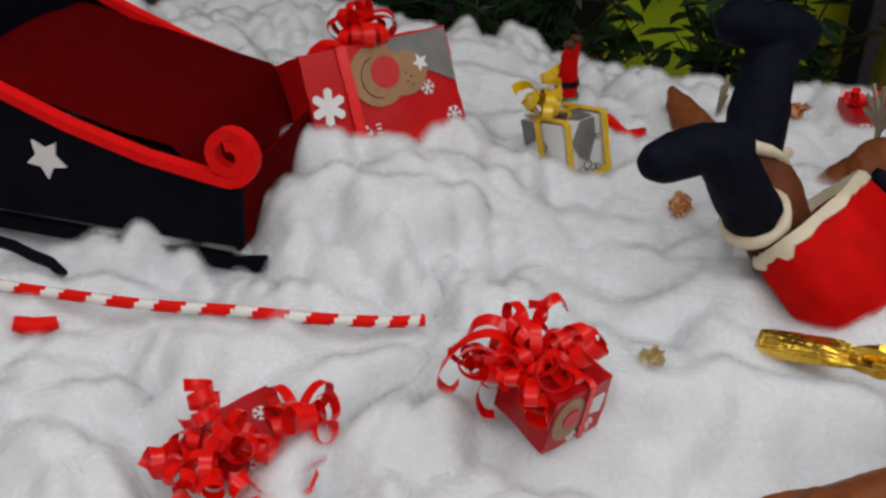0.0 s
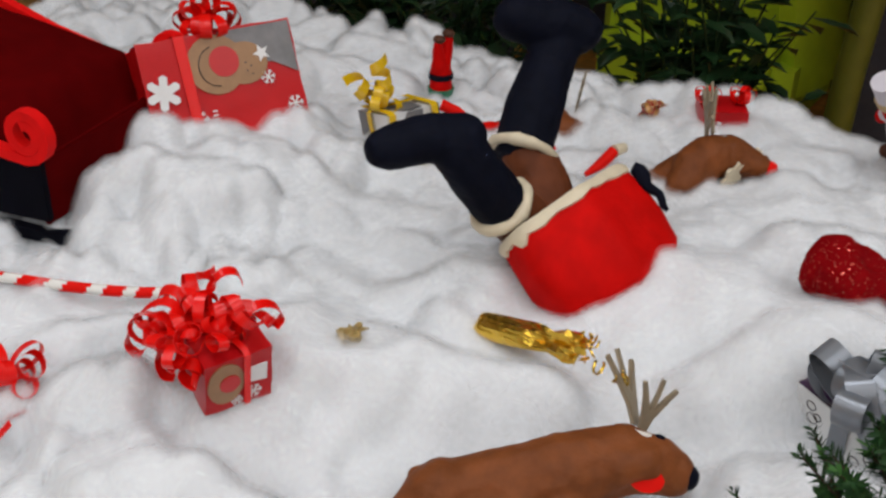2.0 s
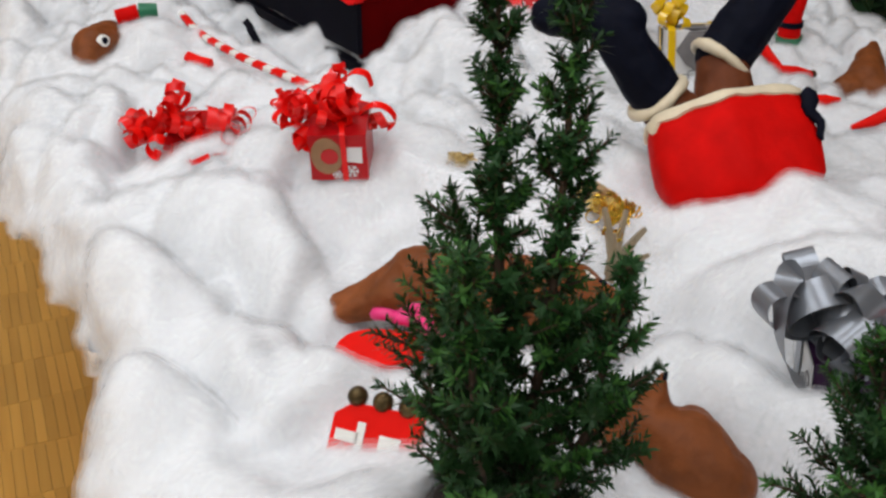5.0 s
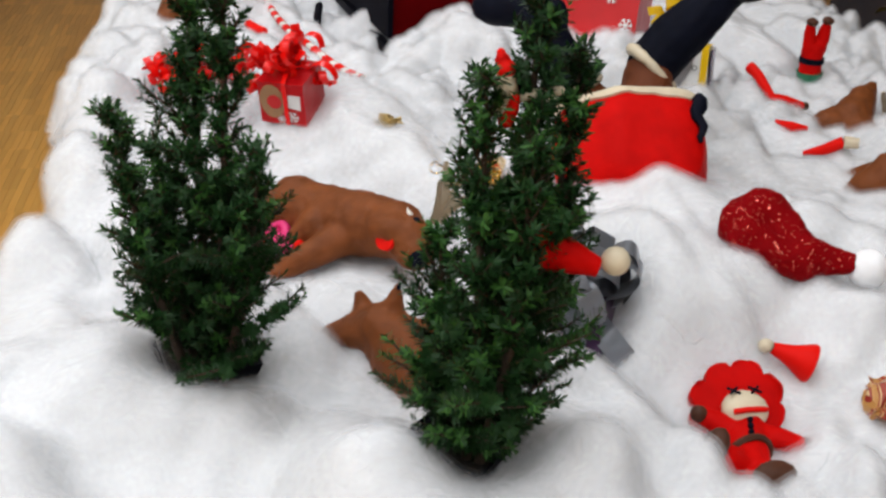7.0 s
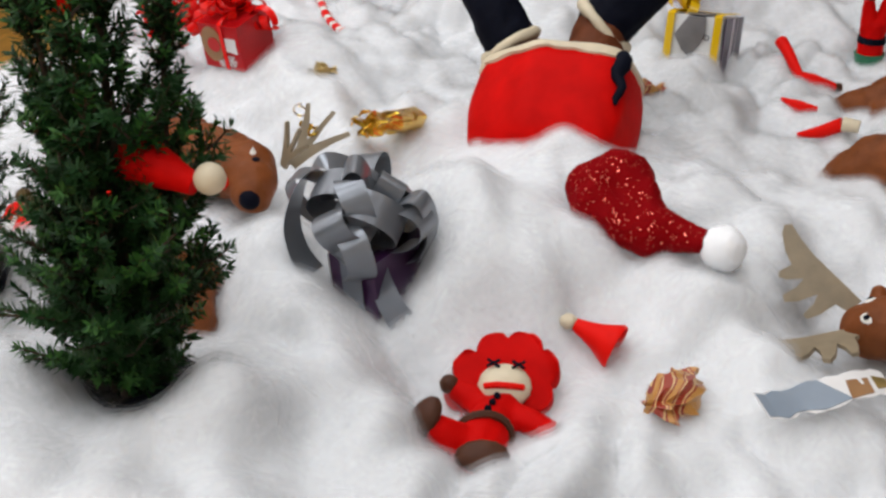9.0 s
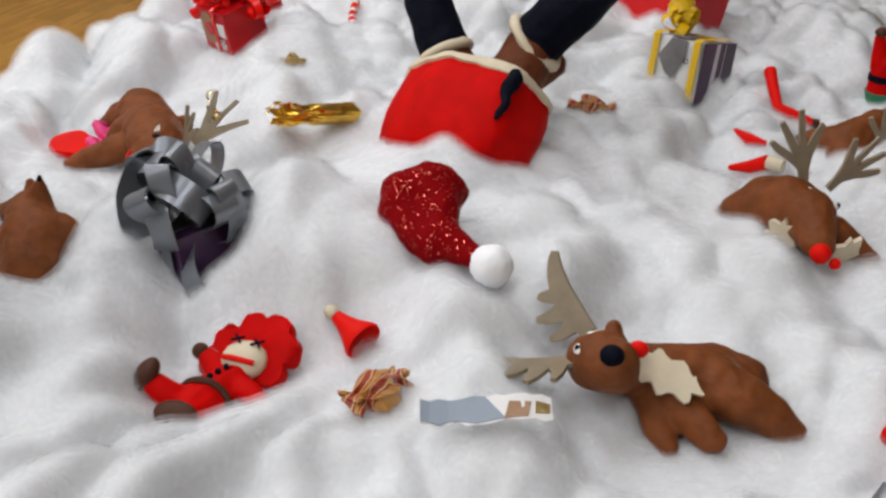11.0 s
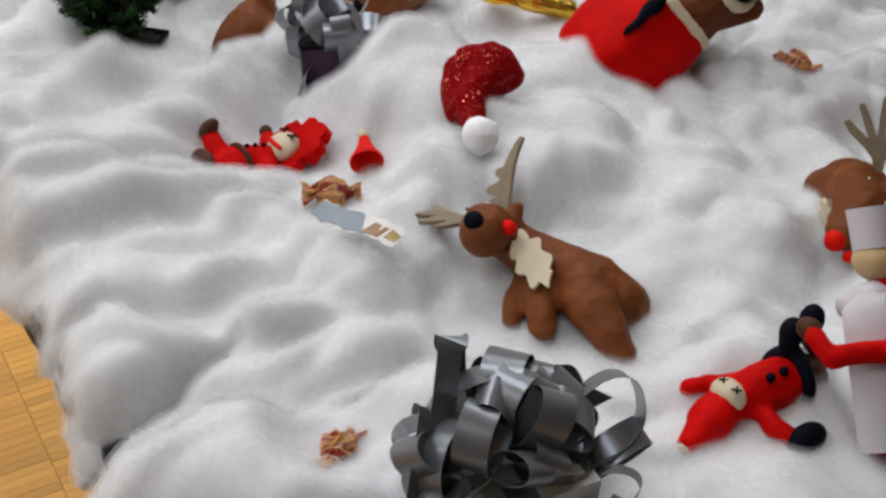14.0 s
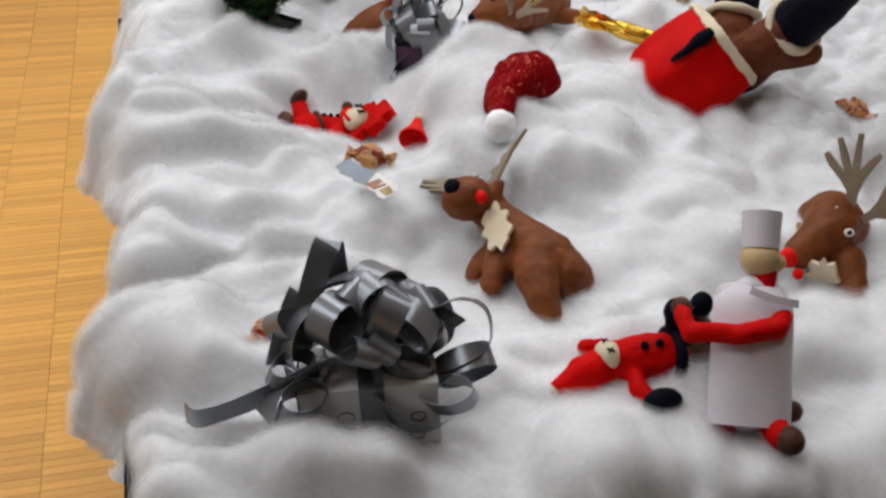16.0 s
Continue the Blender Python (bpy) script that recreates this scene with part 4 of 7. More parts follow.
def deer_between_trees():
    b = bmesh.new()
    chain(b, [((0.244, 0.424, 0.06), 0.009), ((0.262, 0.422, 0.064), 0.014), ((0.284, 0.416, 0.068), 0.023), ((0.303, 0.392, 0.058), 0.031), ((0.314, 0.37, 0.044), 0.028)])
    chain(b, [((0.292, 0.418, 0.08), 0.013), ((0.295, 0.418, 0.095), 0.007), ((0.297, 0.418, 0.107), 0.0025)])
    chain(b, [((0.272, 0.432, 0.075), 0.011), ((0.268, 0.438, 0.087), 0.005)])
    chain(b, [((0.302, 0.358, 0.03), 0.016), ((0.298, 0.344, 0.016), 0.01)])
    chain(b, [((0.32, 0.36, 0.03), 0.016), ((0.323, 0.346, 0.016), 0.01)])
    chain(b, [((0.3, 0.41, 0.06), 0.02), ((0.318, 0.41, 0.06), 0.019)])
    out = clay(b, 0.0024, 4)
    tube(out, [(0.297, 0.418, 0.104), (0.298, 0.418, 0.109)], [0.0022, 0.0014], 2)
    return single("reindeer_figure", out, DEER_MATS, (0.3, 0.38, 0.02), "small brown marzipan reindeer sitting hunched between the yews, pointed ear", "reindeer figure", "marzipan reindeer")


def deer_far_head():
    b = bmesh.new()
    chain(b, [((0.035, 1.42, 0.035), 0.02), ((0.048, 1.45, 0.045), 0.027), ((0.075, 1.49, 0.04), 0.026), ((0.09, 1.53, 0.03), 0.018)])
    out = clay(b, 0.003, 4)
    eye(out, (0.062, 1.43, 0.056), (0.5, -0.75, 0.35), 4, 2, 0.009)
    return single("reindeer_figure", out, DEER_MATS, (0.06, 1.46, 0.01), "brown marzipan reindeer head with one big white eye in the snow", "reindeer figure", "marzipan reindeer")


for build in (deer_lying, deer_on_back, deer_red_nose, deer_buried_rump, deer_between_trees, deer_far_head):
    build()


def upturned_santa():
    """A coat with white hem stuck head down in the snow, two booted legs in the air."""
    mats = [CLAY_RED, CLAY_CREAM, CLAY_LEG, CLAY_BLACK]
    b = bmesh.new()
    rim_mid, across = V((0.5785, 0.7615, 0.121)), V((0.157, -0.055, 0.04)).normalized()
    axis = V((0.106, 0.763, 0.627))
    axis = (axis - across * axis.dot(across)).normalized()
    back = axis.cross(across).normalized()
    axis = axis * 0.082
    c = rim_mid - axis
    rings, n = [], 64
    for h, s in ((-0.34, 0.3), (-0.3, 0.62), (-0.2, 0.86), (-0.08, 0.97), (0.1, 1.0), (0.3, 1.03), (0.5, 1.03), (0.72, 1.01), (0.88, 0.98), (1.0, 0.95)):
        ring = []
        for k in range(n):
            a = k * math.tau / n
            ca, sa = math.cos(a), math.sin(a)
            r = (abs(ca) ** 4.2 + abs(sa) ** 4.2) ** (-1 / 4.2)
            deep = 0.029 if sa < 0 else 0.026 + 0.042 * ease(-0.4, 0.9, ca)
            x, y = 0.0785 * s * r * ca, deep * s * r * sa
            if sa < 0:
                y -= 0.023 * max(0.0, 1 - abs(ca + 0.05) / 0.85) * s
            p = c + axis * h + across * x + back * y
            ring.append(b.verts.new(p + 0.002 * noise.noise_vector(p * 30)))
        rings.append(ring)
    for ra, rb in zip(rings, rings[1:]):
        for k in range(n):
            b.faces.new((ra[k], ra[(k + 1) % n], rb[(k + 1) % n], rb[k]))
    b.faces.new(rings[0][::-1])
    low = b.faces.new(rings[-1])
    bmesh.ops.inset_individual(b, faces=[low], thickness=0.01)
    bmesh.ops.translate(b, verts=low.verts, vec=-axis * 0.2)
    low.material_index = 2
    # the cream hem: a band of uneven depth round the rim
    an = axis.normalized()
    outer, inner, lip = [], [], []
    for k in range(n):
        p = rings[-1][k].co.copy()
        out = (p - rim_mid - an * (p - rim_mid).dot(an)).normalized()
        drop = 0.0085 + 0.0045 * noise.noise(V((k * 0.42, 2, 0))) + 0.004 * noise.noise(V((k * 0.15, 8, 0)))
        if k in (38, 39):
            drop += 0.009
        lip.append(b.verts.new(p + an * (0.004 + 0.002 * noise.noise(V((k * 0.6, 5, 0)))) - out * 0.001))
        outer.append(b.verts.new(p + out * 0.0042 - an * drop * 0.15))
        inner.append([b.verts.new(p + out * 0.0044 - an * drop * 0.8), b.verts.new(p - out * 0.0006 - an * drop), b.verts.new(p - out * 0.007 - an * 0.006)])
    for k in range(n):
        k2 = (k + 1) % n
        chainv = [[inner[q][2], lip[q], outer[q], inner[q][0], inner[q][1]] for q in (k, k2)]
        for i in range(4):
            b.faces.new((chainv[0][i], chainv[1][i], chainv[1][i + 1], chainv[0][i + 1])).material_index = 1
    edge = c + axis * 0.9 + across * 0.076 - back * 0.026
    belt = [edge - an * 0.006 * k + across * (0.003 * math.sin(k * 1.3) + 0.0004 * k) for k in range(10)]
    tube(b, belt, [0.006, 0.008, 0.0085, 0.0078, 0.006, 0.005, 0.0045, 0.004, 0.0036, 0.002], 3, 10)

    lump = bmesh.new()
    chain(lump, [((0.565, 0.78, 0.09), 0.03), ((0.55, 0.79, 0.11), 0.029), ((0.532, 0.8, 0.128), 0.026)])
    chain(lump, [((0.6, 0.785, 0.09), 0.032), ((0.612, 0.805, 0.12), 0.031), ((0.622, 0.828, 0.145), 0.027)])
    chain(lump, [((0.6, 0.79, 0.1), 0.022), ((0.622, 0.822, 0.112), 0.02), ((0.64, 0.85, 0.118), 0.014)])
    merge(b, clay(lump, 0.003, 4), 2)
    lump = bmesh.new()
    chain(lump, [((0.526, 0.806, 0.138), 0.0285), ((0.508, 0.818, 0.168), 0.027), ((0.49, 0.832, 0.198), 0.0245)])
    chain(lump, [((0.502, 0.83, 0.208), 0.0215), ((0.478, 0.848, 0.21), 0.022), ((0.452, 0.868, 0.207), 0.0215), ((0.443, 0.876, 0.204), 0.02)])
    chain(lump, [((0.627, 0.833, 0.152), 0.031), ((0.65, 0.836, 0.178), 0.031), ((0.678, 0.839, 0.208), 0.028), ((0.7, 0.84, 0.234), 0.026)])
    chain(lump, [((0.722, 0.825, 0.248), 0.026), ((0.704, 0.846, 0.256), 0.027), ((0.676, 0.876, 0.264), 0.024)])
    merge(b, clay(lump, 0.003, 4), 3)
    for cc, dd, rr in (((0.529, 0.803, 0.132), (-0.5, 0.3, 0.8), 0.0285), ((0.623, 0.83, 0.147), (0.68, 0.1, 0.72), 0.0315)):
        d = V(dd).normalized()
        e1 = d.orthogonal().normalized()
        e2 = d.cross(e1)
        ring = [V(cc) + rr * (math.cos(a) * e1 + math.sin(a) * e2) + d * 0.004 * noise.noise(V((a, cc[0] * 50, 1))) for a in [i * math.tau / 24 for i in range(25)]]
        tube(b, ring, [0.0062 + 0.0026 * noise.noise(p * 80) for p in ring], 1, 8)
    return single("upturned_santa_figure", b, mats, (0.588, 0.738, 0.02), "red-coated marzipan santa stuck head first in snow, black boots up", "santa figure")


upturned_santa()


def red_haired_clown():
    mats = [CLAY_RED, CLAY_CREAM, CLAY_DARK, CLAY_BLACK, CLAY_SCARLET]
    lump = bmesh.new()
    chain(lump, [((0.553, 0.312, 0.036), 0.013), ((0.546, 0.293, 0.033), 0.0165), ((0.54, 0.27, 0.028), 0.0175)])
    chain(lump, [((0.54, 0.274, 0.03), 0.012), ((0.524, 0.268, 0.041), 0.0105), ((0.513, 0.267, 0.049), 0.01)])
    chain(lump, [((0.543, 0.266, 0.028), 0.013), ((0.5445, 0.254, 0.034), 0.012), ((0.5445, 0.249, 0.037), 0.0115)])
    chain(lump, [((0.561, 0.307, 0.035), 0.0095), ((0.576, 0.299, 0.034), 0.0088), ((0.586, 0.294, 0.032), 0.008)])
    chain(lump, [((0.543, 0.312, 0.036), 0.0095), ((0.523, 0.321, 0.041), 0.008)])
    b = clay(lump, 0.0022, 3)
    lobe = [(i * math.tau / 72, 0.0325 + 0.0065 * abs(math.sin(4 * i * math.tau / 72)) ** 0.6 + 0.003 * math.sin(2 * i * math.tau / 72)) for i in range(72)]
    hair = [(q * math.cos(a), q * math.sin(a)) for a, q in lobe]
    slab(b, hair, 0.011, frame_of((0.5525, 0.337, 0.038), (1, -0.1, 0.05), (0.1, 0.8, 0.5)), 0, warp=lambda u, v: 0.006 * noise.noise(V((u * 110, v * 110, 0))))
    ball(b, (0.5545, 0.325, 0.044), (0.0185, 0.0165, 0.012), 1, 16, pose(0, 0, 0, 25, 0, 0))
    for ex in (0.546, 0.563):
        for s in (-1, 1):
            tube(b, [(ex - 0.004, 0.332 - 0.004 * s, 0.0575), (ex + 0.004, 0.332 + 0.004 * s, 0.0575)], 0.0011, 3, 5)
    tube(b, [(0.5415, 0.316, 0.0495), (0.5495, 0.313, 0.053), (0.5595, 0.313, 0.053), (0.5675, 0.317, 0.0495)], 0.0022, 4, 6)
    for fc, d, wide in (((0.507, 0.267, 0.0555), (-0.7, -0.4, 0.6), 0), ((0.5455, 0.2455, 0.0455), (0.1, -0.75, 0.65), 1)):
        ball(b, fc, (0.0175, 0.0105, 0.008) if wide else (0.0105, 0.016, 0.008), 2, 12, along((0, 0, 0), d))
    ball(b, (0.592, 0.292, 0.032), (0.0085, 0.0068, 0.0068), 2)
    ball(b, (0.517, 0.323, 0.044), (0.0068, 0.0068, 0.0068), 2)
    belt = [V((0.543, 0.284, 0.031)) + 0.0185 * V((math.cos(a), 0.2 * math.cos(a), math.sin(a))) for a in [i * math.tau / 20 for i in range(21)]]
    tube(b, belt, 0.0028, 2, 6)
    for k in range(3):
        ball(b, (0.5505 - 0.0025 * k, 0.306 - 0.0075 * k, 0.0492), 0.0025, 3, 8)
    bmesh.ops.translate(b, verts=b.verts, vec=(0.001, -0.005, -0.001))
    return single("clown_doll", b, mats, (0.55, 0.3, 0.01), "red marzipan doll with frilly red hair, crossed-out eyes, brown shoes", "doll")


red_haired_clown()


def handstand_elf():
    x, y = 0.98, 1.155
    mats = [CLAY_RED, CLAY_GREEN, CLAY_BLACK, CLAY_DARK]
    lump = bmesh.new()
    chain(lump, [((x, y, 0.03), 0.0175), ((x, y, 0.05), 0.0165), ((x, y, 0.066), 0.014)])
    chain(lump, [((x - 0.008, y, 0.062), 0.0105), ((x - 0.011, y - 0.002, 0.09), 0.0085), ((x - 0.012, y - 0.003, 0.098), 0.0075)])
    chain(lump, [((x + 0.008, y, 0.062), 0.0105), ((x + 0.011, y - 0.002, 0.092), 0.0085), ((x + 0.012, y - 0.003, 0.1), 0.0075)])
    b = clay(lump, 0.002, 3)
    ball(b, (x - 0.012, y - 0.004, 0.107), (0.0085, 0.0095, 0.006), 3)
    ball(b, (x + 0.012, y - 0.004, 0.109), (0.0085, 0.0095, 0.006), 3)
    tube(b, [(x, y, 0.005), (x, y, 0.032)], [0.013, 0.0195], 1, 14)
    tube(b, [(x, y, 0.046), (x, y, 0.054)], [0.0182, 0.0176], 2, 16)
    return single("handstand_elf_figure", b, mats, (x, y, 0.004), "red marzipan elf upside down with green cap in the snow", "elf figure")


handstand_elf()


def fallen_santa():
    mats = [CLAY_RED, CLAY_CREAM, CLAY_BLACK, CLAY_DARK]
    lump = bmesh.new()
    chain(lump, [((1.052, 0.45, 0.032), 0.02), ((1.056, 0.475, 0.034), 0.023), ((1.058, 0.495, 0.034), 0.021)])
    chain(lump, [((1.046, 0.445, 0.03), 0.017), ((1.058, 0.41, 0.026), 0.019), ((1.064, 0.385, 0.02), 0.01)])
    chain(lump, [((1.035, 0.458, 0.03), 0.009), ((1.022, 0.44, 0.028), 0.008), ((1.015, 0.425, 0.025), 0.007)])
    chain(lump, [((1.07, 0.456, 0.03), 0.0095), ((1.092, 0.45, 0.026), 0.0085), ((1.104, 0.457, 0.024), 0.008)])
    b = clay(lump, 0.0024, 3)
    ball(b, (1.051, 0.435, 0.039), (0.017, 0.013, 0.0125), 1, 16)
    for ex in (1.045, 1.06):
        for s in (-1, 1):
            tube(b, [(ex - 0.003, 0.433 - 0.003 * s, 0.0505), (ex + 0.003, 0.433 + 0.003 * s, 0.0505)], 0.0009, 2, 5)
    ring = [V((1.0575, 0.497, 0.033)) + 0.0235 * V((math.cos(a), 0.1 * math.sin(a), math.sin(a))) for a in [i * math.tau / 24 for i in range(25)]]
    tube(b, ring, 0.0062, 2, 8)
    ball(b, (1.066, 0.464, 0.055), 0.0042, 2, 8)
    ball(b, (1.066, 0.479, 0.0555), 0.0042, 2, 8)
    ball(b, (1.058, 0.517, 0.03), (0.021, 0.022, 0.019), 3, 14)
    ball(b, (1.112, 0.466, 0.025), (0.0115, 0.0195, 0.0135), 2, 14)
    ball(b, (1.064, 0.379, 0.018), 0.006, 1, 8)
    for bx, by in ((1.05, 0.499), (1.045, 0.528)):
        tube(b, [(bx + 0.008, by + 0.016, 0.04), (bx, by, 0.06), (bx, by, 0.07)], [0.009, 0.009, 0.0095], 3 if by > 0.51 else 2, 10)
        ball(b, (bx, by, 0.076), (0.0105, 0.0115, 0.0135), 2, 12)
    bmesh.ops.scale(b, vec=(0.87, 0.87, 0.93), verts=b.verts, space=Matrix.Translation((-1.05, -0.49, -0.03)))
    return single("fallen_santa_figure", b, mats, (1.055, 0.46, 0.006), "red marzipan santa lying on its back, black belt and boots", "santa figure")


fallen_santa()


def cook():
    mats = [PAPER_LILAC, CLAY_SKIN, CLAY_RED, CLAY_DARK, PAPER_LILAC]
    base, top = V((1.135, 0.528, 0.008)), V((1.068, 0.552, 0.102))
    up = (top - base).normalized()
    side = V((0.32, 0.95, 0)).normalized()
    side = (side - up * side.dot(up)).normalized()
    fwd = side.cross(up).normalized()
    if fwd.x < 0:
        fwd = -fwd
    lump = bmesh.new()
    chain(lump, [(base + up * 0.02, 0.02), (base + up * 0.07, 0.02), (top - up * 0.008, 0.016)])
    chain(lump, [(top - up * 0.008 - side * 0.018, 0.011), (top - up * 0.008 + side * 0.018, 0.011)])
    b = clay(lump, 0.0024, 3)
    lump = bmesh.new()
    chain(lump, [(base + up * 0.03 - side * 0.012, 0.011), (base - side * 0.014 - up * 0.002, 0.0095)])
    chain(lump, [(base + up * 0.02 + side * 0.012, 0.011), (base + side * 0.022 + fwd * 0.026 - up * 0.001, 0.0095)])
    chain(lump, [(top - up * 0.016 + side * 0.024, 0.0105), (top - up * 0.034 + side * 0.018 + fwd * 0.026, 0.009), (top - up * 0.042 - side * 0.012 + fwd * 0.034, 0.0082), (V((1.092, 0.49, 0.082)), 0.0078), (V((1.072, 0.492, 0.087)), 0.0075)])
    merge(b, clay(lump, 0.0024, 3), 2)
    rows = []
    for h, w, off in ((0.006, 0.033, 0.027), (0.05, 0.032, 0.026), (0.09, 0.032, 0.025), (0.106, 0.031, 0.022), (0.117, 0.017, 0.013)):
        rows.append([base + up * h + side * (w * math.sin(a) / 0.976) + fwd * (off * (0.35 + 0.65 * math.cos(a))) for a in [-1.35 + 2.7 * i / 10 for i in range(11)]])
    vs = [[b.verts.new(p) for p in row] for row in rows]
    vi = [[b.verts.new(p - fwd * 0.0022) for p in row] for row in rows]
    for ra, rb in list(zip(vs, vs[1:])) + list(zip(vi, vi[1:])) + [(vi[0], vs[0]), (vs[-1], vi[-1])]:
        for i in range(10):
            b.faces.new((ra[i], ra[i + 1], rb[i + 1], rb[i])).material_index = 0
    head = top + up * 0.022 + side * 0.006
    ball(b, head, (0.0165, 0.0165, 0.0155), 1, 16)
    tube(b, [top + side * 0.008 - up * 0.004, head + side * 0.006 - up * 0.004], [0.011, 0.009], 2, 12)
    ball(b, head + side * 0.012 - up * 0.002, (0.009, 0.009, 0.008), 1, 12)
    tube(b, [head + up * 0.008, head + up * 0.028, head + up * 0.038], [0.0148, 0.0155, 0.0162], 4, 20)
    ball(b, V((1.066, 0.494, 0.088)), (0.0095, 0.0085, 0.0085), 3, 12)
    ball(b, base + side * 0.028 + fwd * 0.03 - up * 0.002, (0.0125, 0.0115, 0.011), 3, 14)
    ball(b, base + side * 0.036 + up * 0.02, (0.009, 0.009, 0.009), 3, 12)
    strip(b, [top + side * 0.034 + fwd * 0.016 - up * 0.014, top + side * 0.012 + fwd * 0.026 - up * 0.012, top - side * 0.006 + fwd * 0.025 - up * 0.006], up, 0.006, 0.001, 0)
    return single("cook_figure", b, mats, (1.135, 0.528, 0.0), "marzipan cook in white apron and tall hat, red sleeves", "cook figure")


cook()
b = bmesh.new()
pts = [V((1.046 + 0.0075 * math.cos(a), 0.507 + 0.003 * a / 6, 0.076 - 0.0021 * a)) + V((0, 0.007 * math.sin(a), 0)) for a in [i * 0.4 for i in range(72)]]
tube(b, pts, 0.0008, 0, 5)
single("wire_spring", b, RIBBON_SILVER, (1.046, 0.507, 0.015), "thin coiled silver wire spring between the two figures", "spring")


# ---- gifts and ribbons ----
def curly_bow(parent, centre, count, spread, width, mat, seed, r=(0.006, 0.011), up=0.5, reach=0.03):
    """Each curled ribbon end is a part of the gift."""
    rng = random.Random(seed)
    for k in range(count):
        a = k * 2.4 + rng.uniform(-0.4, 0.4)
        d = V((math.cos(a), math.sin(a), rng.uniform(-0.2, 1) * up * 2)).normalized()
        b = bmesh.new()
        s = V(centre) + d * rng.uniform(0.0, spread)
        if k % 3 == 0:
            loop(b, s, d, rng.uniform(*r) * 1.4, d.cross(V((0.3, 0.2, 1))), width, squash=rng.uniform(0.5, 0.8))
        else:
            axis = (d + 0.6 * V((rng.uniform(-1, 1), rng.uniform(-1, 1), rng.uniform(-1, 1)))).normalized()
            curl(b, s, axis, rng.uniform(*r), rng.uniform(1.0, 2.1), rng.uniform(0.4, 1) * reach, width, rng)
        part("ribbon_curl", b, mat, parent)


def rounded(pts, steps=5):
    """A smooth line through the points."""
    key, out = [V(p) for p in pts], []
    for i in range(len(key) - 1):
        p0, p1, p2, p3 = key[max(i - 1, 0)], key[i], key[i + 1], key[min(i + 2, len(key) - 1)]
        for k in range(steps):
            f = k / steps
            out.append(0.5 * (2 * p1 + (p2 - p0) * f + (2 * p0 - 5 * p1 + 4 * p2 - p3) * f * f + (3 * p1 - p0 - 3 * p2 + p3) * f**3))
    return out + [key[-1]]


def flake_prints(body, m, spots):
    for cx, cy, r in spots:
        b = bmesh.new()
        snowflake(b, (cx, cy), r, m)
        part("snowflake_print", b, PRINT_WHITE, body, "white snowflake printed on the paper", smooth=False)


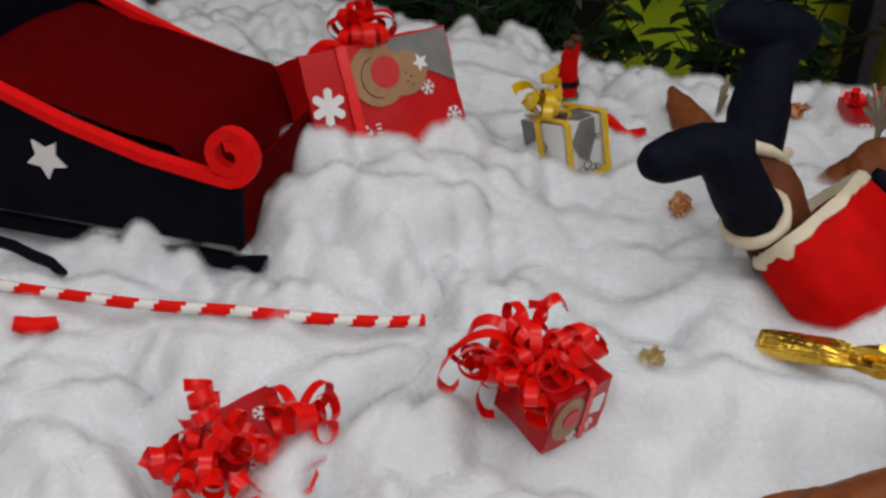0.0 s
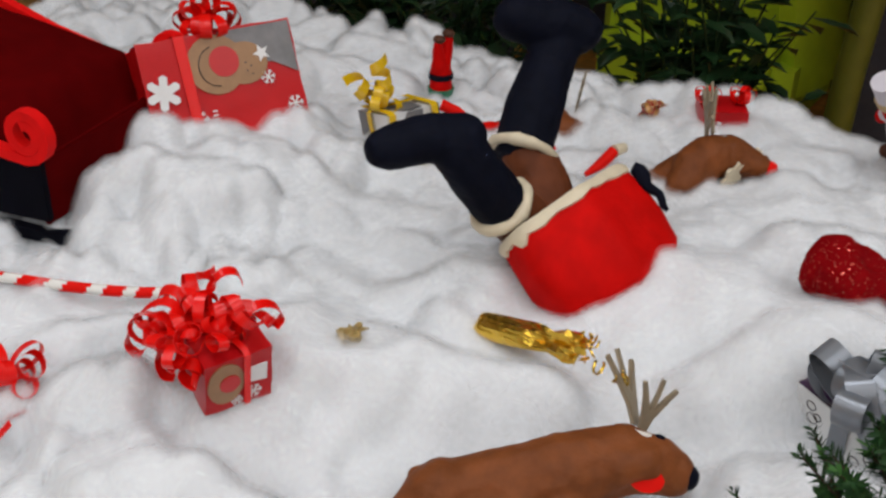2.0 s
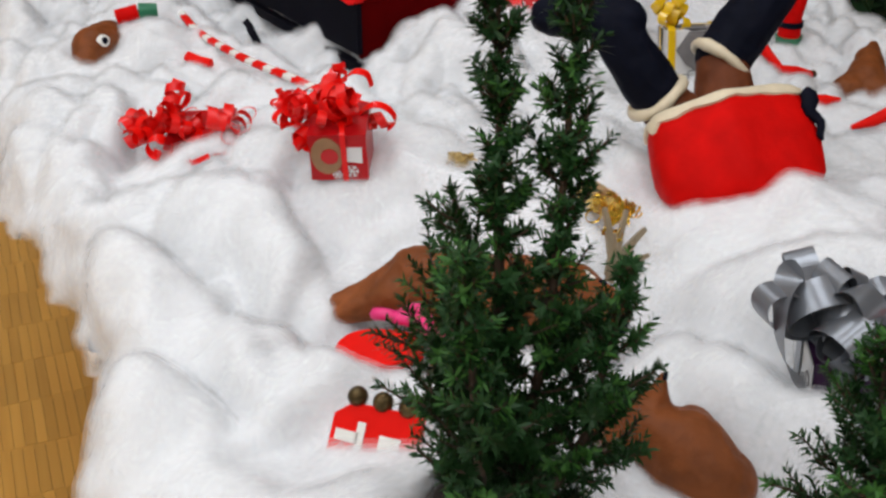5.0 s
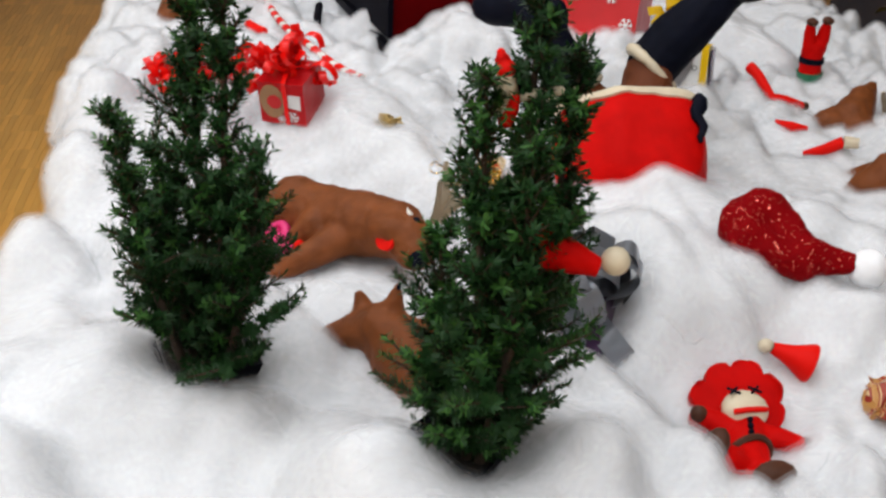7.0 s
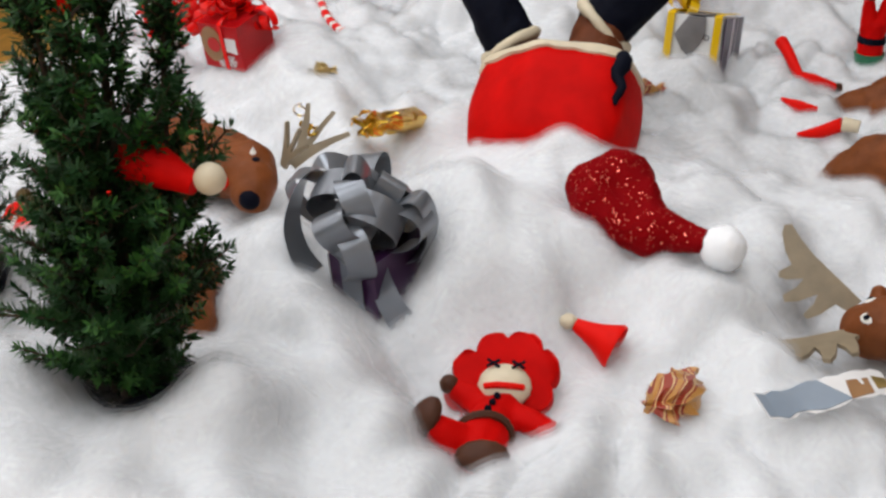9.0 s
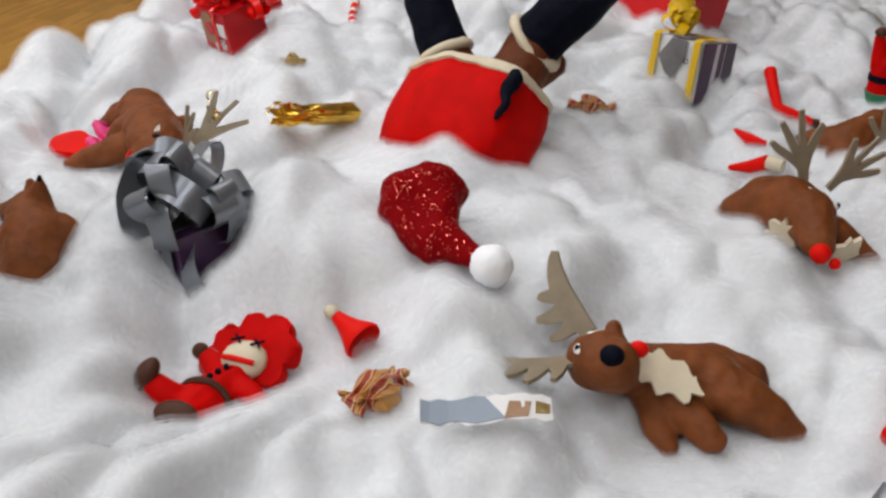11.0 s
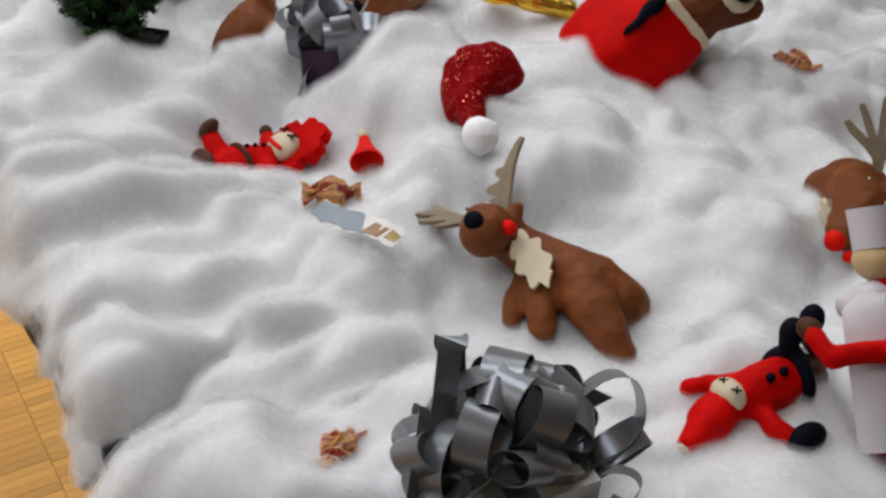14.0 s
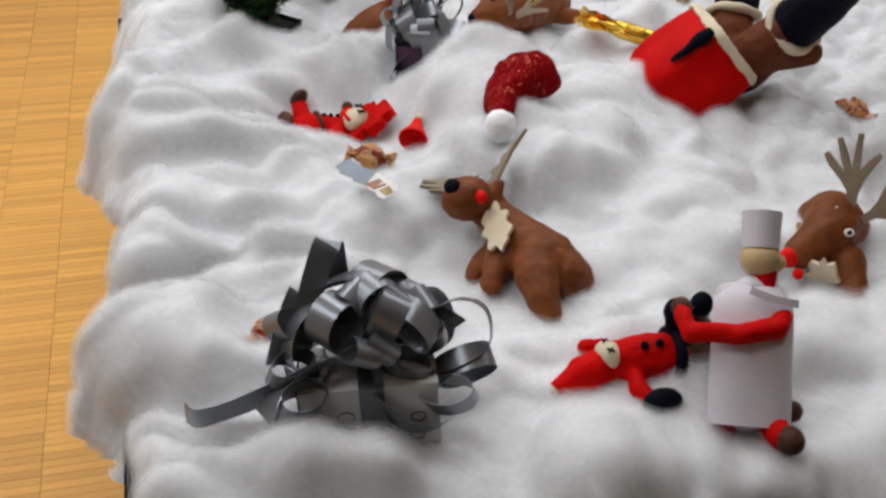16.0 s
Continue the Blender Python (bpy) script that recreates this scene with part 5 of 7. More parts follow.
def small_red_gift():
    t = thing("gift_box", (0.222, 0.884, 0.066), "small cube gift in red reindeer paper topped with red curled ribbon", "gift", "wrapped gifts")
    m = frame_of((0.223, 0.882, 0.08), (0.9, -0.42, 0.02), (0.42, 0.88, 0.2))
    b = bmesh.new()
    box(b, (0.056, 0.056, 0.052), m, crumple=0.0016, cuts=5)
    body = part("box", b, PAPER_WINE, t)
    face = m @ Matrix.Translation((0, -0.0285, 0.026)) @ pose(0, 0, 0, 90, 0, 0)
    b = bmesh.new()
    slab(b, disc(0.019, 26, 0.8, 1.1), 0.0012, face @ Matrix.Translation((-0.011, 0.002, 0.0)), 0)
    slab(b, disc(0.0085, 18), 0.0016, face @ Matrix.Translation((-0.008, 0.002, 0.0008)), 1)
    part("reindeer_print", b, [PRINT_TAN, PRINT_RED], body, "tan reindeer face printed on the paper", smooth=False)
    b = bmesh.new()
    slab(b, [(0.008, -0.004), (0.023, -0.006), (0.0235, 0.012), (0.009, 0.012)], 0.0014, face)
    part("white_print", b, PRINT_WHITE, body, "white printed square on the paper", smooth=False)
    flake_prints(body, face, ((0.012, -0.016, 0.007), (-0.002, -0.02, 0.005)))
    b = bmesh.new()
    strip(b, [face @ V((0.006, -0.026, 0.002)), face @ V((0.006, 0.0275, 0.002)), face @ V((0.006, 0.03, -0.003)), face @ V((0.0, 0.031, -0.028)), face @ V((0.0, 0.031, -0.056))], m.to_3x3() @ V((1, 0, 0)), 0.0055)
    part("ribbon_band", b, RIBBON_RED, t)
    curly_bow(t, (0.204, 0.886, 0.134), 28, 0.03, 0.009, RIBBON_RED, 3, (0.006, 0.011), 0.45, 0.036)
    b = bmesh.new()
    curl(b, (0.188, 0.885, 0.122), (-0.9, -0.2, -0.35), 0.0085, 1.6, 0.02, 0.011, random.Random(5))
    part("ribbon_curl", b, RIBBON_RED, t)
    curly_bow(t, (0.208, 0.925, 0.118), 8, 0.014, 0.01, RIBBON_RED, 17, (0.007, 0.01), 0.2, 0.02)
    for key, sd in (([(0.214, 0.9, 0.132), (0.212, 0.922, 0.146), (0.206, 0.942, 0.138), (0.2, 0.955, 0.12), (0.196, 0.96, 0.102), (0.2, 0.952, 0.092), (0.204, 0.946, 0.1)], (0.9, 0.3, 0.2)),
                    ([(0.22, 0.9, 0.138), (0.222, 0.925, 0.15), (0.222, 0.942, 0.144), (0.22, 0.948, 0.13)], (0.8, 0.3, 0.5)),
                    ([(0.21, 0.905, 0.13), (0.204, 0.92, 0.118), (0.198, 0.928, 0.1), (0.196, 0.922, 0.086), (0.2, 0.914, 0.084)], (0.9, 0.2, 0.1)),
                    ([(0.222, 0.892, 0.14), (0.23, 0.898, 0.156), (0.24, 0.893, 0.168), (0.252, 0.888, 0.166), (0.256, 0.885, 0.154)], (0.5, 0.6, 0.2)),
                    ([(0.235, 0.875, 0.13), (0.25, 0.868, 0.142), (0.264, 0.862, 0.138), (0.27, 0.858, 0.126), (0.262, 0.86, 0.118)], (0.5, 0.8, 0.3))):
        b = bmesh.new()
        strip(b, rounded(key), V(sd), 0.0095)
        part("ribbon_curl", b, RIBBON_RED, t)
    b = bmesh.new()
    curl(b, (0.24, 0.87, 0.128), (0.85, -0.3, 0.2), 0.008, 1.5, 0.024, 0.009, random.Random(8))
    part("ribbon_curl", b, RIBBON_RED, t)
    b = bmesh.new()
    curl(b, (0.22, 0.89, 0.145), (0.1, 0.1, 1), 0.007, 2.2, 0.034, 0.006, random.Random(9))
    part("ribbon_curl", b, RIBBON_RED, t)


small_red_gift()


def flat_red_gift():
    t = thing("gift_box", (0.125, 1.085, 0.03), "dark red wrapped gift lying half covered by snow, red curled ribbon", "gift", "wrapped gifts")
    m = frame_of((0.124, 1.08, 0.014), (0.9, -0.4, 0.1), (0.4, 0.88, 0.25))
    b = bmesh.new()
    box(b, (0.072, 0.085, 0.042), m, crumple=0.002, cuts=5)
    body = part("box", b, PAPER_WINE, t)
    flake_prints(body, m @ Matrix.Translation((0, 0, 0.0432)), ((-0.008, -0.02, 0.008), (0.018, 0.02, 0.007)))
    curly_bow(t, (0.082, 1.085, 0.06), 24, 0.03, 0.0095, RIBBON_RED, 12, (0.007, 0.011), 0.4, 0.036)
    curly_bow(t, (0.142, 1.05, 0.066), 8, 0.012, 0.011, RIBBON_RED, 13, (0.008, 0.011), 0.4, 0.025)
    b = bmesh.new()
    strip(b, [V((0.085, 1.06, 0.05)), V((0.078, 1.04, 0.046)), V((0.08, 1.022, 0.045)), V((0.098, 1.012, 0.047)), V((0.115, 1.016, 0.05))], V((0, 0.2, 1)), 0.006)
    part("ribbon_curl", b, RIBBON_RED, t)


flat_red_gift()


def big_red_gift():
    t = thing("gift_box", (0.64, 1.25, 0.06), "large gift in red paper with reindeer face and snowflakes, red bow", "gift", "wrapped gifts")
    m = frame_of((0.548, 1.276, 0.06), (0.172, -0.1, 0.008), (0.03, 0.042, 0.105))
    w, h, d = 0.192, 0.128, 0.085
    b = bmesh.new()
    box(b, (w, h, d), m @ Matrix.Translation((w / 2, h / 2, -d)), crumple=0.0025, cuts=7)
    body = part("box", b, PAPER_RED, t)
    f = m @ Matrix.Translation((0, 0, 0.0022))
    b = bmesh.new()
    at = f @ Matrix.Translation((0.09, 0.088, 0))
    slab(b, disc(0.036, 36, 1.0, 1.0), 0.0012, at, 0)
    slab(b, [(x + 0.034, y - 0.004) for x, y in disc(0.026, 28, 1.15, 1.0)], 0.0010, at, 0)
    ring = [at @ V((0.022 * math.cos(a), 0.024 * math.sin(a) - 0.002, 0.0012)) for a in [math.pi * 0.55 + math.pi * 0.95 * i / 24 for i in range(25)]]
    tube(b, ring, 0.0006, 2, 5)
    slab(b, disc(0.0185, 26), 0.0016, at @ Matrix.Translation((0.01, 0.002, 0.0006)), 1)
    for k in range(4):
        slab(b, disc(0.0012, 8), 0.0014, at @ Matrix.Translation((0.036 + 0.006 * (k % 2), -0.004 - 0.005 * k, 0.0006)), 2)
    part("reindeer_print", b, [PRINT_TAN, PRINT_RED, PRINT_DARK], body, "tan reindeer face with red nose printed on the paper", smooth=False)
    b = bmesh.new()
    for k, (ax, ay, ang) in enumerate(((0.02, 0.066, 20), (0.02, 0.066, 80), (0.02, 0.066, 140))):
        mm = f @ Matrix.Translation((ax, ay, 0.0002 * k)) @ pose(0, 0, 0, 0, 0, ang)
        slab(b, [(-0.019, -0.005), (0.019, -0.0048), (0.022, 0.0), (0.019, 0.005), (-0.019, 0.005), (-0.022, 0)], 0.001, mm)
    part("snowflake_print", b, PRINT_WHITE, body, "bold white snowflake printed on the paper", smooth=False)
    for cx, cy, sx in ((0.012, 0.03, 0.9), (0.014, 0.012, 1.3)):
        b = bmesh.new()
        slab(b, disc(0.0065, 12, sx, 0.85), 0.001, f @ Matrix.Translation((cx, cy, 0)))
        part("dot_print", b, PRINT_WHITE, body, smooth=False)
    flake_prints(body, f, ((0.055, 0.026, 0.011), (0.177, 0.024, 0.01), (0.15, 0.062, 0.009)))
    b = bmesh.new()
    star = [(0.011 * (1 if k % 2 else 0.45) * math.cos(k * math.pi / 5), 0.011 * (1 if k % 2 else 0.45) * math.sin(k * math.pi / 5)) for k in range(10)]
    slab(b, star, 0.0018, f @ Matrix.Translation((0.148, 0.092, 0.0004)))
    part("star_print", b, PRINT_WHITE, body, "white star printed on the paper", smooth=False)
    for k in range(4):
        b = bmesh.new()
        slab(b, [(0, 0), (0.006, 0), (0.006, 0.0016), (0, 0.0016)], 0.001, f @ Matrix.Translation((0.072, 0.018 + 0.005 * k, 0)))
        part("bar_print", b, PRINT_WHITE, body, smooth=False)
    b = bmesh.new()
    slab(b, [(0.1, 0.1), (0.128, 0.084), (0.16, 0.08), (0.19, 0.062), (0.19, 0.126), (0.1, 0.126)], 0.0008, f)
    part("grey_print", b, PAPER_GREY, body, "grey printed patch on the paper", smooth=False)
    b = bmesh.new()
    c = m @ V((0.095, h + 0.006, -0.03))
    strip(b, [f @ V((0.052, 0.0, 0.001)), f @ V((0.052, h + 0.001, 0.001)), m @ V((0.052, h + 0.003, -0.003)), m @ V((0.052, h + 0.003, -d))], m.to_3x3() @ V((1, 0, 0)), 0.013)
    part("ribbon_band", b, RIBBON_RED, t)
    rng = random.Random(31)
    for k in range(11):
        a = k * math.tau / 11 + rng.uniform(-0.2, 0.2)
        b = bmesh.new()
        dd = V((math.cos(a), math.sin(a), rng.uniform(0.05, 0.7)))
        loop(b, c + V((0, 0, 0.006)), dd, rng.uniform(0.017, 0.024), dd.cross(V((0, 0, 1))), 0.014, squash=0.65)
        part("bow_loop", b, RIBBON_RED, t)
    for k in range(3):
        b = bmesh.new()
        loop(b, c + V((0.01 * (k - 1), 0, 0.018)), V((0.6 * (k - 1), 0.3, 0.8)), 0.014, V((0.2, 1, 0)), 0.014, squash=0.7)
        part("bow_loop", b, RIBBON_RED, t)


big_red_gift()


def yellow_ribbon_gift():
    t = thing("gift_box", (0.753, 1.061, 0.025), "white doodled gift with dark purple striped end, shiny yellow ribbon", "gift", "wrapped gifts")
    m = frame_of((0.752, 1.062, 0.024), (0.9, -0.42, 0.04), (0.42, 0.88, -0.2))
    sx, sy, sz = 0.07, 0.07, 0.072
    b = bmesh.new()
    box(b, (sx, sy, sz), m, crumple=0.003, cuts=5)
    body = part("box", b, PAPER_WHITE, t)
    fr = m @ Matrix.Translation((0, -sy / 2 - 0.0025, 0)) @ pose(0, 0, 0, 90, 0, 0)
    rt = m @ Matrix.Translation((sx / 2 + 0.0025, 0, 0)) @ pose(0, 0, 0, 90, 0, 90)
    tp = m @ Matrix.Translation((0, 0, sz + 0.0022))
    lf = m @ Matrix.Translation((-sx / 2 - 0.0025, 0, 0)) @ pose(0, 0, 0, 90, 0, -90)
    b = bmesh.new()
    slab(b, [(-sy / 2, -0.001), (sy / 2, -0.001), (sy / 2, sz + 0.001), (-sy / 2, sz + 0.001)], 0.0012, rt)
    part("purple_side", b, PAPER_PURPLE, body, "dark purple end of the paper", smooth=False)
    for x0, x1 in ((-0.012, -0.003), (0.008, 0.0095)):
        b = bmesh.new()
        slab(b, [(x0, 0.0), (x1, 0.0), (x1 + 0.002, sz), (x0 + 0.003, sz)], 0.0018, rt)
        part("white_stripe", b, PAPER_LILAC, body, "pale stripe on the purple end", smooth=False)
    for ff, outline in ((fr, [(-0.024, sz - 0.024), (-0.012, 0.03), (0.0, 0.022), (0.014, 0.05), (0.013, sz), (-0.008, sz)]), (tp, [(-0.012, -0.034), (0.014, -0.034), (0.018, 0.01), (-0.004, 0.026), (-0.018, 0.0)]), (lf, [(-0.03, 0.04), (-0.012, 0.05), (-0.01, sz), (-0.034, sz)])):
        b = bmesh.new()
        slab(b, outline, 0.0012, ff)
        part("grey_print", b, PAPER_GREY, body, "grey leaf shape printed on the paper", smooth=False)
    for ff, cx, cy, r in ((fr, -0.012, 0.014, 0.005), (fr, -0.003, 0.018, 0.006), (fr, 0.006, 0.013, 0.005), (fr, -0.02, 0.012, 0.004), (fr, 0.013, 0.012, 0.004), (fr, 0.017, 0.048, 0.0035), (fr, -0.006, 0.009, 0.004), (lf, -0.005, 0.02, 0.005), (lf, 0.012, 0.03, 0.006), (lf, 0.004, 0.044, 0.005), (lf, 0.02, 0.015, 0.004)):
        b = bmesh.new()
        tube(b, [ff @ V((cx + r * math.cos(a), cy + 0.8 * r * math.sin(a), 0.001)) for a in [i * math.tau / 14 for i in range(15)]], 0.0006, 0, 4)
        part("ring_print", b, PRINT_DARK, body, "black ring doodle on the paper")
    for x0 in (-0.03, 0.029):
        b = bmesh.new()
        strip(b, [fr @ V((x0, 0, 0.0018)), fr @ V((x0, sz + 0.001, 0.0018)), fr @ V((x0, sz + 0.004, -0.004)), fr @ V((x0, sz + 0.004, -sy))], m.to_3x3() @ V((1, 0, 0)), 0.0095)
        part("ribbon_band", b, RIBBON_YELLOW, t)
    b = bmesh.new()
    strip(b, [fr @ V((-0.026, 0.006, 0.0022)), fr @ V((0.0, 0.003, 0.0024)), fr @ V((0.025, 0.006, 0.0022))], m.to_3x3() @ V((0, 0, 1)), 0.009)
    part("ribbon_band", b, RIBBON_YELLOW, t)
    b = bmesh.new()
    strip(b, [lf @ V((0.004, 0, 0.0018)), lf @ V((-0.004, sz + 0.001, 0.0018)), lf @ V((-0.004, sz + 0.004, -0.005)), lf @ V((-0.004, sz + 0.004, -sx))], m.to_3x3() @ V((0, 1, 0)), 0.0105)
    part("ribbon_band", b, RIBBON_YELLOW, t)
    c = m @ V((-0.022, 0.006, sz + 0.006))
    rng = random.Random(5)
    for k in range(9):
        b = bmesh.new()
        d = V((rng.uniform(-1, 0.6), rng.uniform(-0.8, 0.8), rng.uniform(0.1, 1)))
        loop(b, c + V((0, 0, 0.004 * (k % 3))), d, rng.uniform(0.011, 0.016), d.cross(V((0.4, 0.1, 1))), 0.012, squash=0.65)
        part("bow_loop", b, RIBBON_YELLOW, t)
    for lead, ax in ((0.02, (-0.1, 0.3, 1)), (0.01, (-0.4, 0.3, 0.8))):
        b = bmesh.new()
        curl(b, c + V((-0.004, 0, lead)), ax, 0.011, 1.5, 0.038, 0.012, rng)
        part("ribbon_curl", b, RIBBON_YELLOW, t)


yellow_ribbon_gift()


def far_red_gift():
    t = thing("gift_box", (1.06, 0.768, 0.03), "small red gift with white print and red ribbon loops", "gift", "wrapped gifts")
    m = frame_of((1.06, 0.768, 0.028), (0.55, -0.83, 0), (0.83, 0.55, 0.1))
    b = bmesh.new()
    box(b, (0.06, 0.05, 0.042), m, crumple=0.0016, cuts=4)
    body = part("box", b, PAPER_WINE, t)
    f = m @ Matrix.Translation((0, -0.0265, 0.02)) @ pose(0, 0, 0, 90, 0, 0)
    flake_prints(body, f, ((-0.012, 0.0, 0.01),))
    b = bmesh.new()
    slab(b, disc(0.008, 12), 0.001, f @ Matrix.Translation((0.008, -0.004, 0)))
    part("dot_print", b, PRINT_WHITE, body, smooth=False)
    for dx in (-0.022, 0.024):
        c = m @ V((dx, 0, 0.046))
        for k in range(5):
            a = k * 1.3
            b = bmesh.new()
            d = V((math.cos(a), math.sin(a), 0.9))
            loop(b, c, d, 0.011, d.cross(V((0.3, 0.1, 1))), 0.008, squash=0.7)
            part("bow_loop", b, RIBBON_RED, t)


far_red_gift()


def silver_gift(centre, size, turn, loops, seed, paper, side, label, heap, extra=(), bows=()):
    t = thing("gift_box", centre, label, "gift", "wrapped gifts")
    m = Matrix.Translation(centre) @ pose(0, 0, 0, 3, -4, turn)
    b = bmesh.new()
    box(b, size, m, crumple=0.0012, cuts=4)
    body = part("box", b, paper, t)
    lf = m @ Matrix.Translation((-size[0] / 2 - 0.0012, 0, 0)) @ pose(0, 0, 0, 90, 0, -90)
    b = bmesh.new()
    slab(b, [(-size[1] / 2, 0), (size[1] / 2, 0), (size[1] / 2, size[2]), (-size[1] / 2, size[2])], 0.001, lf)
    part("side_paper", b, side, body, smooth=False)
    fr = m @ Matrix.Translation((0, -size[1] / 2 - 0.0013, 0)) @ pose(0, 0, 0, 90, 0, 0)
    rng = random.Random(seed)
    doodled, half = (fr, size[0]) if paper == PAPER_WHITE else (lf, size[1])
    for k in range(14):
        cx, cy, r = rng.uniform(-0.4, 0.4) * half, rng.uniform(0.12, 0.88) * size[2], rng.uniform(0.003, 0.007)
        b = bmesh.new()
        tube(b, [doodled @ V((cx + r * math.cos(a), cy + 0.8 * r * math.sin(a), 0.0008)) for a in [i * math.tau / 12 for i in range(13)]], 0.0005, 0, 4)
        part("ring_print", b, PRINT_DARK, body, "black ring doodle on the paper")
    b = bmesh.new()
    x0 = size[0] * 0.02
    strip(b, [fr @ V((x0, 0, 0.001)), fr @ V((x0, size[2], 0.001)), fr @ V((x0, size[2] + 0.002, -0.004)), fr @ V((x0, size[2] + 0.002, -size[1]))], m.to_3x3() @ V((1, 0, 0)), 0.019)
    part("ribbon_band", b, RIBBON_SILVER, t)
    if paper != PAPER_WHITE:
        b = bmesh.new()
        strip(b, [lf @ V((0.004, 0, 0.0022)), lf @ V((0.004, size[2], 0.0022))], m.to_3x3() @ V((0, 1, 0)), 0.017)
        part("ribbon_band", b, RIBBON_SILVER, t)
    mid = V(centre) + V((heap[4], heap[5], size[2] + heap[3]))
    for k in range(loops):
        # rings of ribbon on a dome over the box, their broad face outwards
        a, f = k * 2.4 + rng.uniform(-0.3, 0.3), (k + 0.5) / loops
        lift = math.asin(min(1, f * 1.08 - 0.06))
        n = V((math.cos(a) * math.cos(lift), math.sin(a) * math.cos(lift), math.sin(lift)))
        p = mid + V((n.x * heap[0], n.y * heap[1], n.z * heap[2]))
        axis = n.cross(V((rng.uniform(-0.8, 0.8), rng.uniform(-0.8, 0.8), 1))).normalized()
        e2 = axis.cross(n).normalized()
        b = bmesh.new()
        width = rng.uniform(0.021, 0.026)
        if k % 2:
            loop(b, mid + V((n.x * heap[0], n.y * heap[1], n.z * heap[2])) * 0.35, n, rng.uniform(0.019, 0.028), axis, width, squash=rng.uniform(0.45, 0.65))
        else:
            r, squash, sweep = rng.uniform(0.017, 0.026), rng.uniform(0.55, 0.9), rng.uniform(0.72, 1.05)
            a0 = rng.uniform(2.2, 4.0)
            pts = [p + r * (math.cos(a0 + q) * n * squash + math.sin(a0 + q) * e2) * (1 + 0.12 * q / 6) + axis * 0.0012 * q for q in [i * math.tau * sweep / 24 for i in range(25)]]
            strip(b, pts, axis + n * rng.uniform(-0.25, 0.25), width)
        # no loop hangs over the doodled side
        if n.z > 0.5 or (n.x < 0.4 if paper == PAPER_WHITE else n.x > -0.4):
            part("ribbon_loop", b, RIBBON_SILVER, t)
    for start, out, r, sd in bows:
        b = bmesh.new()
        loop(b, V(start), V(out), r, V(sd), 0.021, squash=0.6)
        part("ribbon_loop", b, RIBBON_SILVER, t)
    for pts, sd in extra:
        b = bmesh.new()
        strip(b, rounded(pts), V(sd), 0.021)
        part("ribbon_end", b, RIBBON_SILVER, t)
    return t


silver_gift(V((0.463, 0.44, 0.032)), (0.042, 0.09, 0.06), -29, 16, 21, PAPER_PURPLE, PAPER_WHITE, "small gift buried under a heap of wide silver ribbon loops", (0.028, 0.026, 0.034, 0.005, -0.024, -0.007),
            [([(0.43, 0.45, 0.14), (0.41, 0.44, 0.148), (0.396, 0.43, 0.135), (0.39, 0.418, 0.11), (0.396, 0.41, 0.088), (0.408, 0.404, 0.075)], (0.3, 0.9, 0.2)),
             ([(0.43, 0.43, 0.1), (0.43, 0.402, 0.118), (0.442, 0.386, 0.11), (0.448, 0.384, 0.088), (0.44, 0.395, 0.075)], (1, 0.15, 0.1)),
             ([(0.44, 0.44, 0.115), (0.435, 0.412, 0.145), (0.437, 0.4, 0.15), (0.445, 0.392, 0.135), (0.448, 0.398, 0.118)], (1, 0.1, 0)),
             ([(0.45, 0.42, 0.08), (0.462, 0.392, 0.07), (0.474, 0.38, 0.056), (0.48, 0.386, 0.046)], (0.6, 0.1, 0.8)),
             ([(0.45, 0.44, 0.1), (0.475, 0.425, 0.13), (0.488, 0.42, 0.13), (0.494, 0.424, 0.105), (0.486, 0.43, 0.08)], (0.3, 1, 0.1))])
